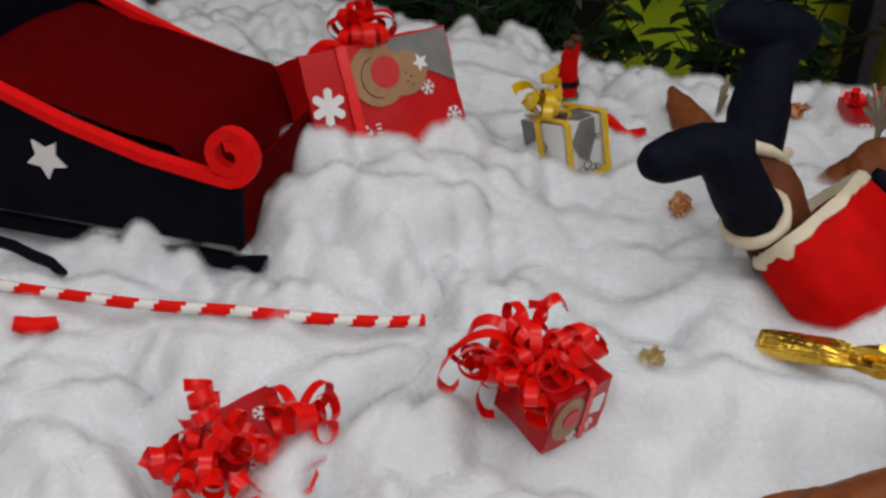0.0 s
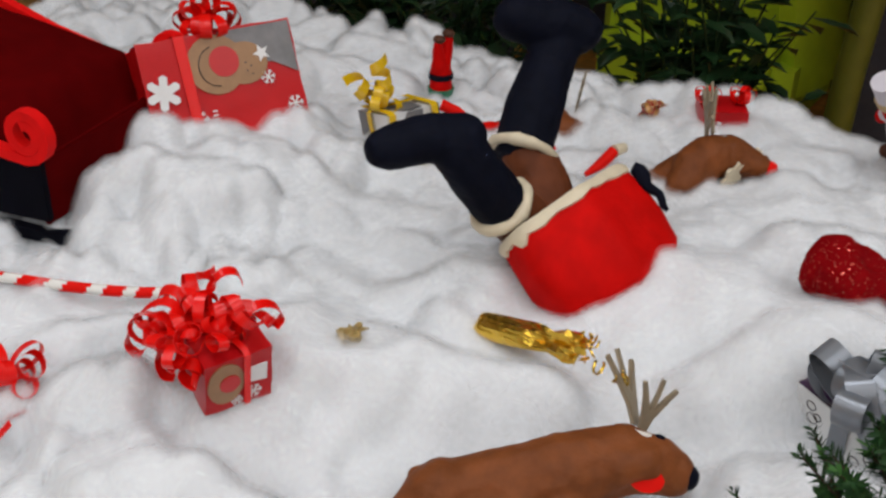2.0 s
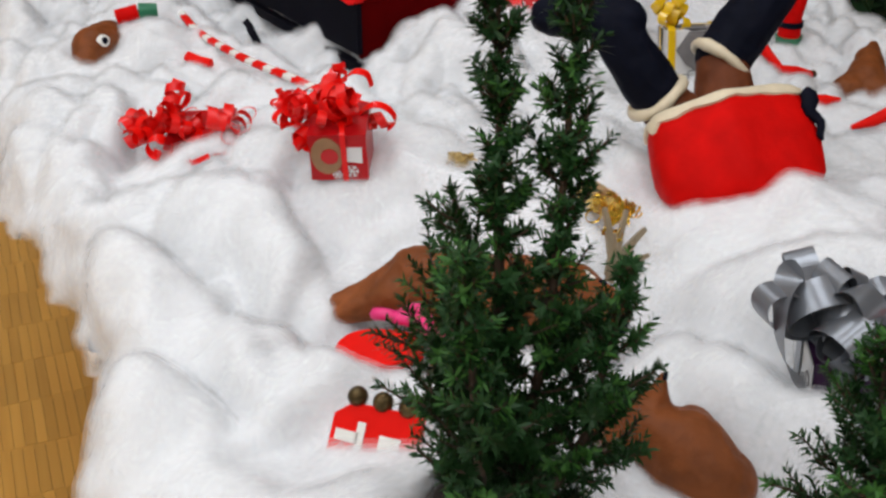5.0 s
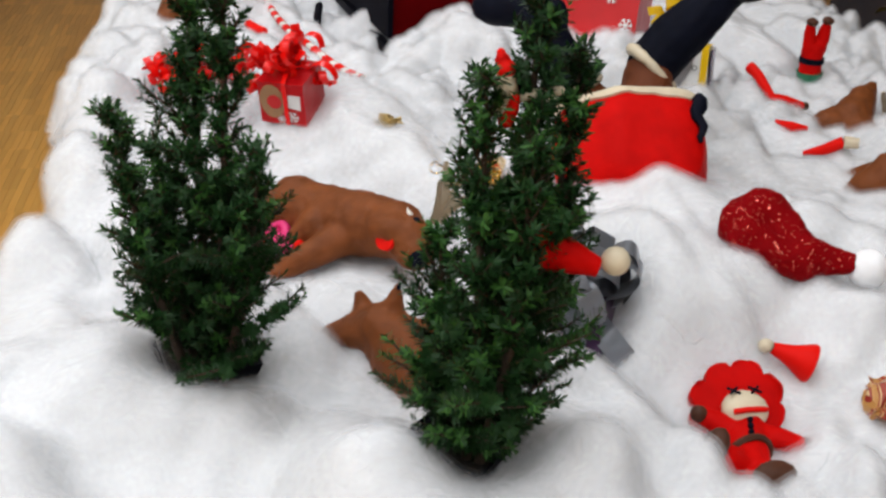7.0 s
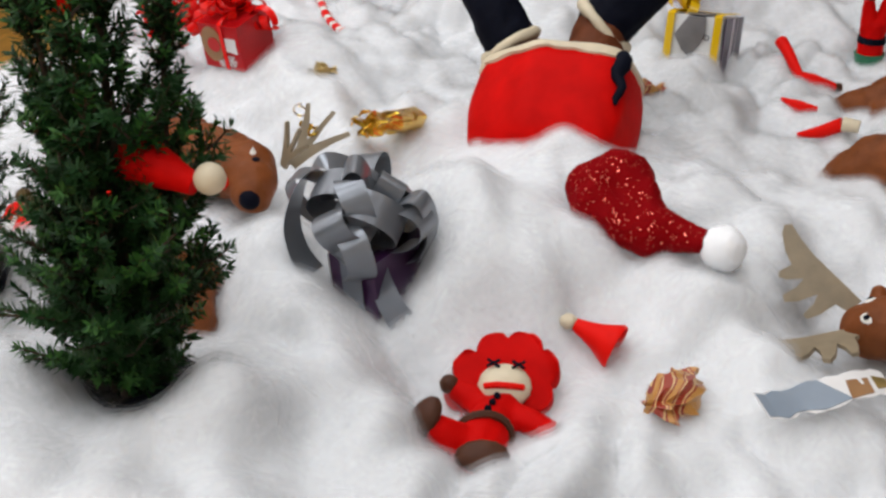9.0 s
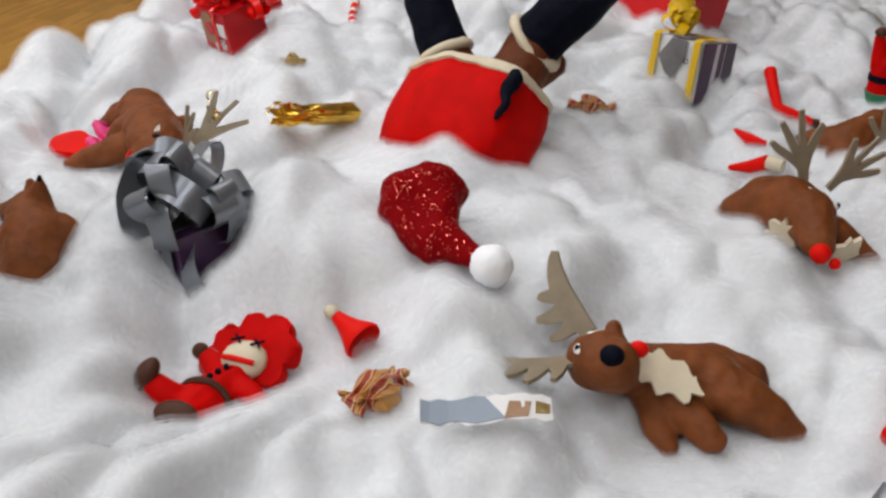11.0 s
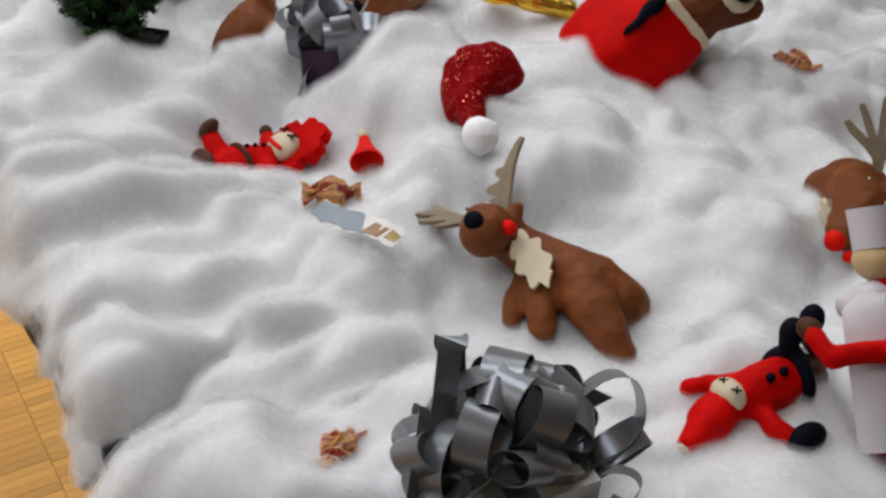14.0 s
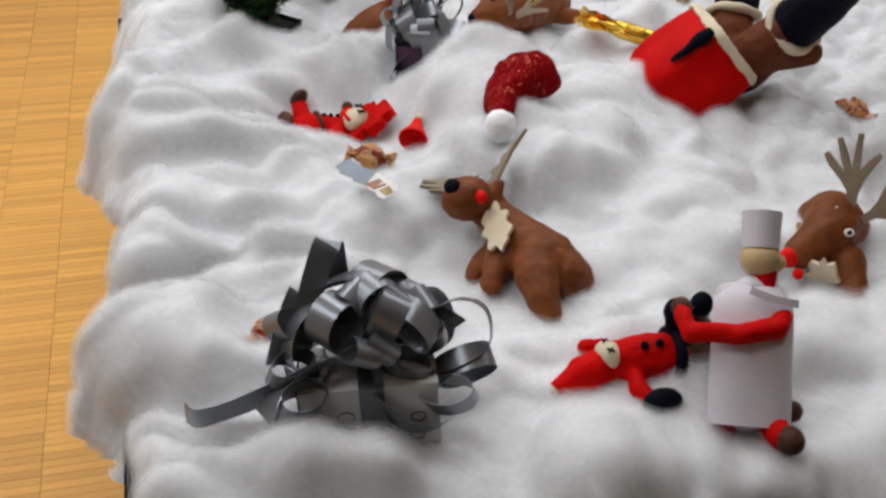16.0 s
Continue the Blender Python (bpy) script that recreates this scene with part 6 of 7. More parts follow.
silver_gift(V((1.058, 0.243, 0.004)), (0.104, 0.06, 0.066), 81, 25, 33, PAPER_WHITE, PAPER_PURPLE, "gift in white doodled paper under a large silver ribbon bow", (0.036, 0.052, 0.046, 0.012, 0, 0),
            [([(1.075, 0.2, 0.08), (1.08, 0.17, 0.072), (1.08, 0.14, 0.06), (1.078, 0.11, 0.052), (1.068, 0.1, 0.052)], (0.25, 0.1, 1)),
             ([(1.08, 0.21, 0.09), (1.085, 0.185, 0.085), (1.09, 0.165, 0.072), (1.092, 0.155, 0.056)], (0.35, 0.6, 0.7)),
             ([(1.065, 0.185, 0.09), (1.05, 0.2, 0.135), (1.036, 0.212, 0.16), (1.028, 0.218, 0.155), (1.026, 0.222, 0.12)], (-0.2, 1, -0.4)),
             ([(1.07, 0.17, 0.085), (1.062, 0.18, 0.115), (1.05, 0.19, 0.13), (1.04, 0.196, 0.12)], (-0.2, 0.9, -0.7)),
             ([(1.06, 0.225, 0.125), (1.058, 0.255, 0.122), (1.056, 0.285, 0.112), (1.062, 0.31, 0.095)], (0.5, 0.2, 0.85)),
             ([(1.065, 0.25, 0.09), (1.065, 0.3, 0.12), (1.068, 0.328, 0.112), (1.078, 0.33, 0.085), (1.082, 0.305, 0.072), (1.08, 0.28, 0.07)], (0.9, -0.4, 0.5)),
             ([(1.09, 0.235, 0.06), (1.1, 0.26, 0.035), (1.1, 0.285, 0.03), (1.095, 0.305, 0.045)], (0.6, 0.1, 0.8))],
            [((1.06, 0.25, 0.098), (-0.1, 0.8, 0.45), 0.023, (0.75, 0.3, -0.5)), ((1.062, 0.255, 0.09), (0.2, 0.9, 0.15), 0.022, (0.5, 0.1, 0.8)), ((1.06, 0.24, 0.1), (0.1, 0.5, 0.8), 0.021, (0.4, 0.75, -0.4)),
             ((1.07, 0.25, 0.08), (0.45, 0.8, -0.25), 0.018, (0.4, 0.2, 0.85)), ((1.06, 0.2, 0.095), (0.0, -0.75, 0.6), 0.021, (0.6, 0.5, 0.5)), ((1.07, 0.195, 0.085), (0.35, -0.85, 0.0), 0.018, (0.4, 0.3, 0.85)),
             ((1.075, 0.225, 0.095), (0.8, 0.2, 0.35), 0.017, (0.2, 0.9, -0.3)), ((1.088, 0.275, 0.052), (0.35, 0.85, 0.2), 0.021, (0.5, 0.1, 0.8)), ((1.075, 0.29, 0.06), (0.1, 0.9, 0.35), 0.023, (0.8, 0.1, -0.4)), ((1.08, 0.2, 0.06), (0.5, -0.8, 0.1), 0.02, (0.3, 0.3, 0.9))])


# ---- sleigh ----
def sleigh():
    t = thing("sleigh", (0.375, 1.258, 0.03), "black sleigh with dark red lining, scrolled red trim, white star", "sleigh")
    prof = [(1.262, 0.05), (1.262, 0.125), (1.3, 0.128), (1.36, 0.137), (1.44, 0.158), (1.52, 0.188), (1.6, 0.222), (1.68, 0.25), (1.7, 0.25), (1.7, 0.05)]
    for x, lab in ((0.37, "black side panel facing the snow"), (0.64, "black far side panel")):
        b = bmesh.new()
        slab(b, [(y, z) for y, z in prof][::-1], 0.008, frame_of((x, 0, 0), (0, 1, 0), (0, 0, 1)), 0)
        side = part("side_panel", b, PAINT_BLACK, t, lab, smooth=False)
        b = bmesh.new()
        path = [(1.24, 0.122), (1.275, 0.1225), (1.3, 0.126), (1.36, 0.136), (1.44, 0.158), (1.52, 0.188), (1.6, 0.222), (1.68, 0.25)]
        spiral = []
        for i in range(26):
            a = i / 25 * 1.55 * math.tau
            r = 0.028 * (1 - 0.62 * i / 25)
            spiral.append((1.27 - r * math.sin(a) * 0.95, 0.1505 - r * math.cos(a)))
        pts = [V((x - 0.004, y, z)) for y, z in path[1:][::-1]] + [V((x - 0.004, y, z)) for y, z in spiral]
        strip(b, pts, V((1, 0, 0)), 0.014, 0.0105)
        part("trim", b, FELT_TRIM, side, "bright red trim ending in a scroll")
        b = bmesh.new()
        strip(b, [V((x, y, z)) for y, z in ((1.24, 0.034), (1.262, 0.03), (1.4, 0.034), (1.55, 0.036), (1.7, 0.04))], V((1, 0, 0)), 0.012, 0.014)
        part("runner", b, PAINT_BLACK, side)
    b = bmesh.new()
    strip(b, [V((0.3, 1.425, 0.026)), V((0.304, 1.44, 0.036)), V((0.311, 1.465, 0.036)), V((0.319, 1.49, 0.038)), V((0.326, 1.515, 0.036))], V((1, -0.2, 0.6)), 0.01, 0.008)
    part("runner", b, PAINT_BLACK, t)
    b = bmesh.new()
    star = [(0.023 * (1 if k % 2 else 0.5) * math.cos(k * math.pi / 5 + 0.3), 0.023 * (1 if k % 2 else 0.5) * math.sin(k * math.pi / 5 + 0.3)) for k in range(10)]
    slab(b, star[::-1], 0.003, frame_of((0.3645, 1.47, 0.118), (0, 1, 0), (0, 0, 1)))
    part("star", b, PRINT_WHITE, t, "white cut-out star glued on the side", smooth=False)
    b = bmesh.new()
    box(b, (0.262, 0.008, 0.075), Matrix.Translation((0.505, 1.272, 0.04)), bevel=0.002)
    part("front_panel", b, FELT_RED, t, "dark red velvet front panel")
    b = bmesh.new()
    grid_v = []
    for i in range(17):
        row = []
        for j in range(21):
            fx, fy = i / 16, j / 20
            x, y = 0.378 + 0.254 * fx, 1.278 + 0.295 * fy
            puff = math.sin(math.pi * fx) ** 0.5 * (0.014 + 0.01 * math.sin(math.pi * fy))
            row.append(b.verts.new((x, y, 0.07 + 0.062 * min(1, max(0, fy - 0.06) * 9) + 0.06 * fy + puff * 0.6 + 0.003 * noise.noise(V((x * 20, y * 20, 0))))))
        grid_v.append(row)
    for ra, rb in zip(grid_v, grid_v[1:]):
        for k in range(20):
            b.faces.new((ra[k], rb[k], rb[k + 1], ra[k + 1]))
    part("lining", b, FELT_RED, t, "dark red velvet lining filling the sleigh")
    b = bmesh.new()
    box(b, (0.262, 0.01, 0.21), Matrix.Translation((0.505, 1.584, 0.04)), bevel=0.002)
    part("back_panel", b, PAINT_BLACK, t)
    t.rotation_euler = (0, 0, math.radians(12))


sleigh()


# ---- striped cord ----
CANDY = ((0.312, 1.03, 0.068), (0.298, 1.052, 0.067), (0.283, 1.085, 0.066), (0.266, 1.13, 0.065), (0.25, 1.185, 0.063), (0.234, 1.235, 0.06), (0.22, 1.285, 0.057), (0.209, 1.34, 0.054), (0.2, 1.395, 0.05), (0.192, 1.46, 0.047), (0.186, 1.53, 0.045))
b = bmesh.new()
key = [V((x, y, max(z, ground(x, y) + 0.013))) for x, y, z in CANDY]
cord = []
for i in range(len(key) - 1):
    p0, p1, p2, p3 = key[max(i - 1, 0)], key[i], key[i + 1], key[min(i + 2, len(key) - 1)]
    for k in range(14):
        f = k / 14
        cord.append(0.5 * (2 * p1 + (p2 - p0) * f + (2 * p0 - 5 * p1 + 4 * p2 - p3) * f * f + (3 * p1 - p0 - 3 * p2 + p3) * f**3))
tube(b, cord, 0.0052, 0, 12)
stick = thing("candy_stick", (0.25, 1.25, 0.05), "long curved candy stick with red and white stripes", "candy stick")
part("stick", b, CLAY_WHITE, stick, "white sugar stick")
rest = bmesh.new()
tube(rest, cord, 0.0055, 0, 12, False)
rest.faces.ensure_lookup_table()
bands = {}
for i, f in enumerate(rest.faces):
    row, col = divmod(i, 12)
    turn, along_turn = divmod(row + col / 2.2, 12)
    if along_turn < 7:
        bands.setdefault(int(turn), []).append([v.co.copy() for v in f.verts])
rest.free()
for quads in bands.values():
    b = bmesh.new()
    for quad in quads:
        b.faces.new([b.verts.new(c) for c in quad])
    bmesh.ops.remove_doubles(b, verts=b.verts, dist=0.00005)
    part("stripe", b, CLAY_SCARLET, stick, "red slanting stripe")


# ---- sweets ----
def wrapped_sweet(name, at, turn, length, mat, label, seed, fat=0.011, tilt=0, category="sweet", group="wrapped sweets"):
    rng = random.Random(seed)
    m = Matrix.Translation(at) @ pose(0, 0, 0, 0, tilt, turn)
    b = bmesh.new()
    n, rows = 18, []
    half = length / 2
    spec = [(-1, 0.8), (-0.85, 0.68), (-0.7, 0.5), (-0.6, 0.42), (-0.46, 0.85), (-0.2, 1.15), (0, 1.2), (0.2, 1.15), (0.46, 0.85), (0.6, 0.42), (0.7, 0.5), (0.85, 0.68), (1, 0.8)]
    for s, w in spec:
        row = []
        for k in range(n):
            a = k * math.tau / n
            end = abs(s) > 0.55
            fold = (1 + (0.4 if end else 0.14) * math.sin(k * (5 if end else 3) + seed) + 0.12 * rng.uniform(-1, 1))
            ry, rz = fat * w * fold * (1.0 if end else 1), fat * w * fold * (0.5 if end else 0.95)
            row.append(b.verts.new(m @ V((s * half + 0.003 * rng.uniform(-1, 1) * end, ry * math.cos(a), rz * math.sin(a)))))
        rows.append(row)
    for ra, rb in zip(rows, rows[1:]):
        for k in range(n):
            b.faces.new((ra[k], ra[(k + 1) % n], rb[(k + 1) % n], rb[k]))
    b.faces.new(rows[0][::-1])
    b.faces.new(rows[-1])
    for v in b.verts:
        v.co += 0.005 * noise.noise_vector(v.co * 55 + V((seed, 0, 0)))
    return single(name, b, mat, at, label, category, group, smooth=False)


def on(x, y, h=0.0):
    return V((x, y, ground(x, y) + 0.012 + h))


wrapped_sweet("toffee", on(0.668, 0.316, 0.008), 66, 0.05, TOFFEE, "toffee in cream and red-brown striped wrapper", 3, 0.0145)
wrapped_sweet("toffee", on(0.672, 0.905, 0.004), 10, 0.052, TOFFEE, "toffee in cream and red-brown wrapper with twisted ends", 5, 0.0105)
wrapped_sweet("toffee", on(1.022, 0.85, 0.006), 80, 0.036, TOFFEE, "small crumpled toffee wrapper far on the snow", 8, 0.01, 40)
wrapped_sweet("toffee", on(0.966, 0.172, 0.004), 120, 0.044, TOFFEE, "toffee with orange-brown twisted wrapper by the silver gift", 11, 0.0095)
wrapped_sweet("gold_sweet", on(0.325, 0.832, 0.002), 15, 0.026, DRY_GOLD, "crumpled dull gold sweet wrapper", 14, 0.009)


def gold_cracker():
    t = thing("gold_cracker", on(0.432, 0.7), "long sweet in shiny gold foil with twisted frayed end", "sweet", "wrapped sweets")
    m = frame_of((0.435, 0.763, 0.062), (-0.26, -0.94, 0.27), (0.95, -0.26, 0.1))
    b = bmesh.new()
    n, rows = 22, []
    rng = random.Random(2)
    for s, w, fl in ((0, 0.9, 0.1), (0.004, 1.0, 0.06), (0.03, 1.0, 0.06), (0.062, 0.98, 0.08), (0.072, 0.75, 0.25), (0.08, 0.62, 0.35), (0.09, 0.72, 0.4), (0.104, 0.85, 0.45), (0.116, 0.7, 0.5)):
        row = []
        for k in range(n):
            a = k * math.tau / n
            r = 0.0145 * w * (1 + fl * math.sin(5 * a + s * 60) + fl * 0.5 * rng.uniform(-1, 1))
            row.append(b.verts.new(m @ V((s, r * math.cos(a), 0.8 * r * math.sin(a)))))
        rows.append(row)
    for ra, rb in zip(rows, rows[1:]):
        for k in range(n):
            b.faces.new((ra[k], ra[(k + 1) % n], rb[(k + 1) % n], rb[k]))
    b.faces.new(rows[0][::-1])
    b.faces.new(rows[-1])
    part("foil_body", b, GOLD, t, smooth=False)
    b = bmesh.new()
    for k in range(16):
        a = rng.uniform(0, 6.28)
        r = 0.008 * math.sqrt(rng.random())
        p = m @ V((0.112, r * math.cos(a), r * math.sin(a)))
        d = m.to_3x3() @ V((1, 0.6 * math.cos(a), 0.7 * math.sin(a) + 0.3))
        curl(b, p, d, 0.003, rng.uniform(0.6, 1.2), rng.uniform(0.008, 0.018), 0.0018, rng)
    part("foil_fringe", b, GOLD, t, "fine curled gold foil threads")


gold_cracker()


# ---- small felt hats ----
def cone_between(bm, a, ra, bb, rb, mat=0, seg=24, wob=0.04):
    pts = [V(a).lerp(V(bb), f) for f in (0, 0.2, 0.4, 0.6, 0.8, 1)]
    tube(bm, pts, [ra + (rb - ra) * f * (1 + wob * math.sin(9 * f)) for f in (0, 0.2, 0.4, 0.6, 0.8, 1)], mat, seg)


def glitter_hat():
    t = thing("santa_hat", on(0.64, 0.51), "red glitter santa hat with white pompom lying bent on snow", "santa hat")
    lump = bmesh.new()
    chain(lump, [((0.614, 0.502, 0.104), 0.024), ((0.634, 0.512, 0.108), 0.025), ((0.646, 0.49, 0.098), 0.021), ((0.656, 0.472, 0.09), 0.0185), ((0.674, 0.461, 0.088), 0.0155), ((0.69, 0.452, 0.088), 0.012)])
    chain(lump, [((0.612, 0.488, 0.1), 0.02), ((0.634, 0.47, 0.09), 0.017), ((0.654, 0.458, 0.084), 0.013)])
    chain(lump, [((0.62, 0.515, 0.1), 0.024), ((0.642, 0.52, 0.104), 0.019)])
    b = clay(lump, 0.0028, 2)
    for v in b.verts:
        v.co.z += 0.007
        v.co += 0.003 * noise.noise_vector(v.co * 45)
    part("hat", b, GLITTER, t, "red glitter felt")
    b = bmesh.new()
    bmesh.ops.create_icosphere(b, subdivisions=4, radius=0.0175, matrix=Matrix.Translation((0.709, 0.449, 0.092)))
    for v in b.verts:
        n = (v.co - V((0.709, 0.449, 0.092))).normalized()
        v.co += n * (0.0012 * noise.noise(v.co * 260) + 0.0016 * noise.noise(v.co * 60))
    part("pompom", b, WADDING, t, "fluffy white pompom")


glitter_hat()

b = bmesh.new()
mouth, tip = V((0.632, 0.372, 0.047)), V((0.602, 0.385, 0.056))
tube(b, [mouth.lerp(tip, f) for f in (0, 0.08, 0.25, 0.5, 0.75, 1)], [0.0162, 0.0168, 0.0138, 0.0098, 0.007, 0.005], 0, 24, False)
tube(b, [mouth.lerp(tip, f) for f in (0, 0.2, 0.45, 0.6)], [0.0162, 0.0128, 0.0085, 0.0005], 0, 24, False)
ball(b, (0.597, 0.387, 0.057), (0.007, 0.006, 0.006), 1, 10)
single("cone_hat", b, [CLAY_SCARLET, CLAY_CREAM], (0.62, 0.38, 0.03), "small red marzipan cone hat with cream tip", "hat")

t = thing("santa_hat", (0.37, 0.225, 0.22), "tiny red santa hat with cream pompom caught in the yew", "santa hat")
b = bmesh.new()
cone_between(b, (0.354, 0.224, 0.242), 0.0155, (0.392, 0.212, 0.231), 0.006)
part("hat", b, CLAY_RED, t)
b = bmesh.new()
ball(b, (0.401, 0.21, 0.236), 0.0088, 0, 14)
part("pompom", b, CLAY_CREAM, t, "cream ball")

# ---- small elf stuck in the yew ----
b = bmesh.new()
chain(b, [((0.33, 0.219, 0.326), 0.0052), ((0.331, 0.219, 0.334), 0.0054), ((0.331, 0.218, 0.34), 0.0064), ((0.33, 0.218, 0.345), 0.0058)], 0)
chain(b, [((0.336, 0.219, 0.334), 0.0032), ((0.348, 0.22, 0.336), 0.0029), ((0.362, 0.222, 0.3365), 0.0026)], 0)
chain(b, [((0.3295, 0.218, 0.3505), 0.0058), ((0.328, 0.219, 0.355), 0.0043), ((0.327, 0.22, 0.359), 0.0024)], 1)
chain(b, [((0.331, 0.216, 0.322), 0.0044), ((0.334, 0.215, 0.329), 0.004), ((0.335, 0.214, 0.336), 0.0028)], 1)
single("elf_figure", b, [CLAY_CREAM, CLAY_SCARLET], (0.331, 0.219, 0.32), "small cream marzipan elf with red hat stuck in the yew", "elf figure")

# ---- gold ribbon hung on an antler ----
b = bmesh.new()
rng = random.Random(5)
ring = [V((0.352 + 0.0062 * math.sin(a), 0.612 + 0.001 * a, 0.121 + 0.0052 * math.cos(a))) for a in [k * 0.36 for k in range(19)]]
strip(b, ring, [V((0.15, 1, 0.1))] * len(ring), 0.0022)
for k in range(5):
    curl(b, V((0.357 + 0.003 * k, 0.602, 0.116 - 0.001 * k)), V((rng.uniform(-0.5, 0.5), -0.3, -1)), 0.0025, rng.uniform(0.7, 1.3), 0.01, 0.0024, rng)
single("gold_ribbon", b, GOLD, (0.356, 0.604, 0.108), "thin curled gold ribbon caught on a reindeer antler", "ribbon")

# ---- paper scrap ----
b = bmesh.new()
m = frame_of((0.758, 0.297, 0.07), (0.085, 0.035, -0.001), (-0.035, 0.085, 0.02))
top = [(-0.045 + 0.09 * i / 14, 0.0105 + 0.007 * noise.noise(V((i * 1.1, 1, 0)))) for i in range(15)]
low = [(x, -0.012 + 0.007 * noise.noise(V((i * 1.1, 5, 0)))) for i, (x, _) in enumerate(top)]
slab(b, low + top[::-1], 0.0006, m, 0, warp=lambda u, v: 0.004 * math.sin(u * 60) + 0.1 * abs(v))
inner = [(x * 0.985, y * 0.9 + 0.0015 * math.sin(9 * k)) for k, (x, y) in enumerate(low[0:10])] + [(x * 0.985, y * 0.95 + 0.0012 * math.sin(7 * k)) for k, (x, y) in enumerate(top[0:8][::-1])]
slab(b, inner, 0.0012, m @ Matrix.Translation((0, 0, 0.0006)), 1, warp=lambda u, v: 0.004 * math.sin(u * 60) + 0.1 * abs(v))
slab(b, [(0.012, -0.011), (0.028, -0.01), (0.031, 0.003), (0.016, 0.004)], 0.0012, m @ Matrix.Translation((0, 0, 0.0008)), 2, warp=lambda u, v: 0.004 * math.sin(u * 60) + 0.1 * abs(v))
slab(b, [(0.033, -0.007), (0.043, -0.006), (0.044, 0.002), (0.034, 0.004)], 0.0012, m @ Matrix.Translation((0, 0, 0.0008)), 3, warp=lambda u, v: 0.004 * math.sin(u * 60) + 0.1 * abs(v))
single("torn_paper", b, [PRINT_WHITE, PRINT_BLUE, PRINT_TAN, DRY_GOLD], (0.758, 0.297, 0.06), "torn scrap of grey-blue printed wrapping paper on snow", "paper scrap", smooth=False)

# ---- bits round the sprawling reindeer ----
b = bmesh.new()
slab(b, [(0.036 * math.cos(a), 0.022 * math.sin(a) * (1 + 0.12 * math.sin(3 * a))) for a in [i * math.tau / 32 for i in range(32)]], 0.008, frame_of((0.165, 0.62, 0.038), (0.85, -0.5, 0.05), (0.5, 0.84, 0.12)), warp=lambda u, v: -4 * (u * u + v * v))
single("red_lozenge", b, CLAY_SCARLET, (0.172, 0.622, 0.03), "flat red oval marzipan piece by the reindeer", "marzipan piece", "marzipan scraps")


def pink_loops():
    b = bmesh.new()
    for cx, cy, r in ((0.19, 0.655, 0.012), (0.199, 0.642, 0.0095), (0.21, 0.615, 0.011)):
        tube(b, [(cx + r * 1.2 * math.cos(a), cy + r * math.sin(a), 0.046 + 0.004 * math.sin(2 * a)) for a in [i * math.tau / 18 for i in range(19)]], 0.0055, 0, 8)
    tube(b, [(0.2, 0.66, 0.046), (0.212, 0.652, 0.056), (0.222, 0.642, 0.054)], 0.005, 0, 8)
    tube(b, [(0.203, 0.635, 0.045), (0.208, 0.622, 0.047)], 0.004, 0, 8)
    return single("pink_marzipan_coil", b, CLAY_PINK, (0.2, 0.64, 0.035), "bright pink marzipan coils beside the reindeer's belly", "marzipan piece", "marzipan scraps")


pink_loops()
b = bmesh.new()
ball(b, (0.222, 0.6, 0.046), (0.007, 0.005, 0.011), 0, 12)
single("red_tongue", b, CLAY_SCARLET, (0.222, 0.6, 0.035), "small red marzipan drop at the reindeer's leg", "marzipan piece", "marzipan scraps")


def bell_train():
    t = thing("biscuit_train", (0.142, 0.528, 0.04), "red iced biscuit train carrying three dark gold balls", "biscuit")
    m = frame_of((0.127, 0.516, 0.04), (0.72, -0.69, 0), (0.4, 0.42, 0.8))
    b = bmesh.new()
    outl = [(-0.034, -0.02), (0.03, -0.02), (0.034, -0.01), (0.032, 0.018), (-0.022, 0.016), (-0.034, 0.006)]
    slab(b, outl, 0.009, m)
    part("body", b, CLAY_SCARLET, t)
    b = bmesh.new()
    for x0, x1, y0, y1 in ((-0.03, -0.012, -0.012, -0.004), (-0.014, -0.008, -0.018, 0.004), (0.004, 0.02, -0.014, -0.002)):
        slab(b, [(x0, y0), (x1, y0), (x1, y1), (x0, y1)], 0.002, m @ Matrix.Translation((0, 0, 0.0048)))
    part("icing", b, CLAY_WHITE, t, "white icing windows", smooth=False)
    for k in range(3):
        b = bmesh.new()
        ball(b, m @ V((-0.02 + 0.02 * k, 0.021, 0.002)), 0.0078, 0, 14)
        part("ball", b, BELL, t, "dark gold ball")


bell_train()


def scrap(name, pts, radii, mats, split, label):
    b = bmesh.new()
    tube(b, pts, radii, 0, 10)
    if split:
        tube(b, split, [radii[-1] * 1.05, radii[-1] * 0.9], 1, 10)
    return single(name, b, mats, V(pts[0]) - V((0, 0, 0.008)), label, "marzipan piece", "marzipan scraps")


g = [on(x, y, h) for x, y, h in ((0.85, 1.072, 0.016), (0.856, 1.052, 0.01), (0.868, 1.03, 0.004), (0.884, 1.018, 0.002), (0.91, 1.02, 0.002))]
scrap("red_sleeve", g, [0.008, 0.007, 0.0065, 0.0065, 0.006], [CLAY_SCARLET, CLAY_DARK], [g[-1], g[-1] + V((0.008, 0.002, 0))], "bent red marzipan sleeve torn from an elf")
g = [on(*p, 0.003) for p in ((0.832, 0.93), (0.85, 0.918), (0.87, 0.915))]
scrap("red_sliver", g, [0.002, 0.007, 0.003], [CLAY_SCARLET, CLAY_CREAM], None, "thin red marzipan sliver on the snow")
g = [on(*p, 0.011) for p in ((0.84, 0.856), (0.862, 0.846), (0.88, 0.838))]
scrap("red_mitten", g, [0.003, 0.007, 0.0075], [CLAY_SCARLET, CLAY_CREAM], [g[-1], g[-1] + V((0.016, -0.006, 0))], "red marzipan leg with cream end")
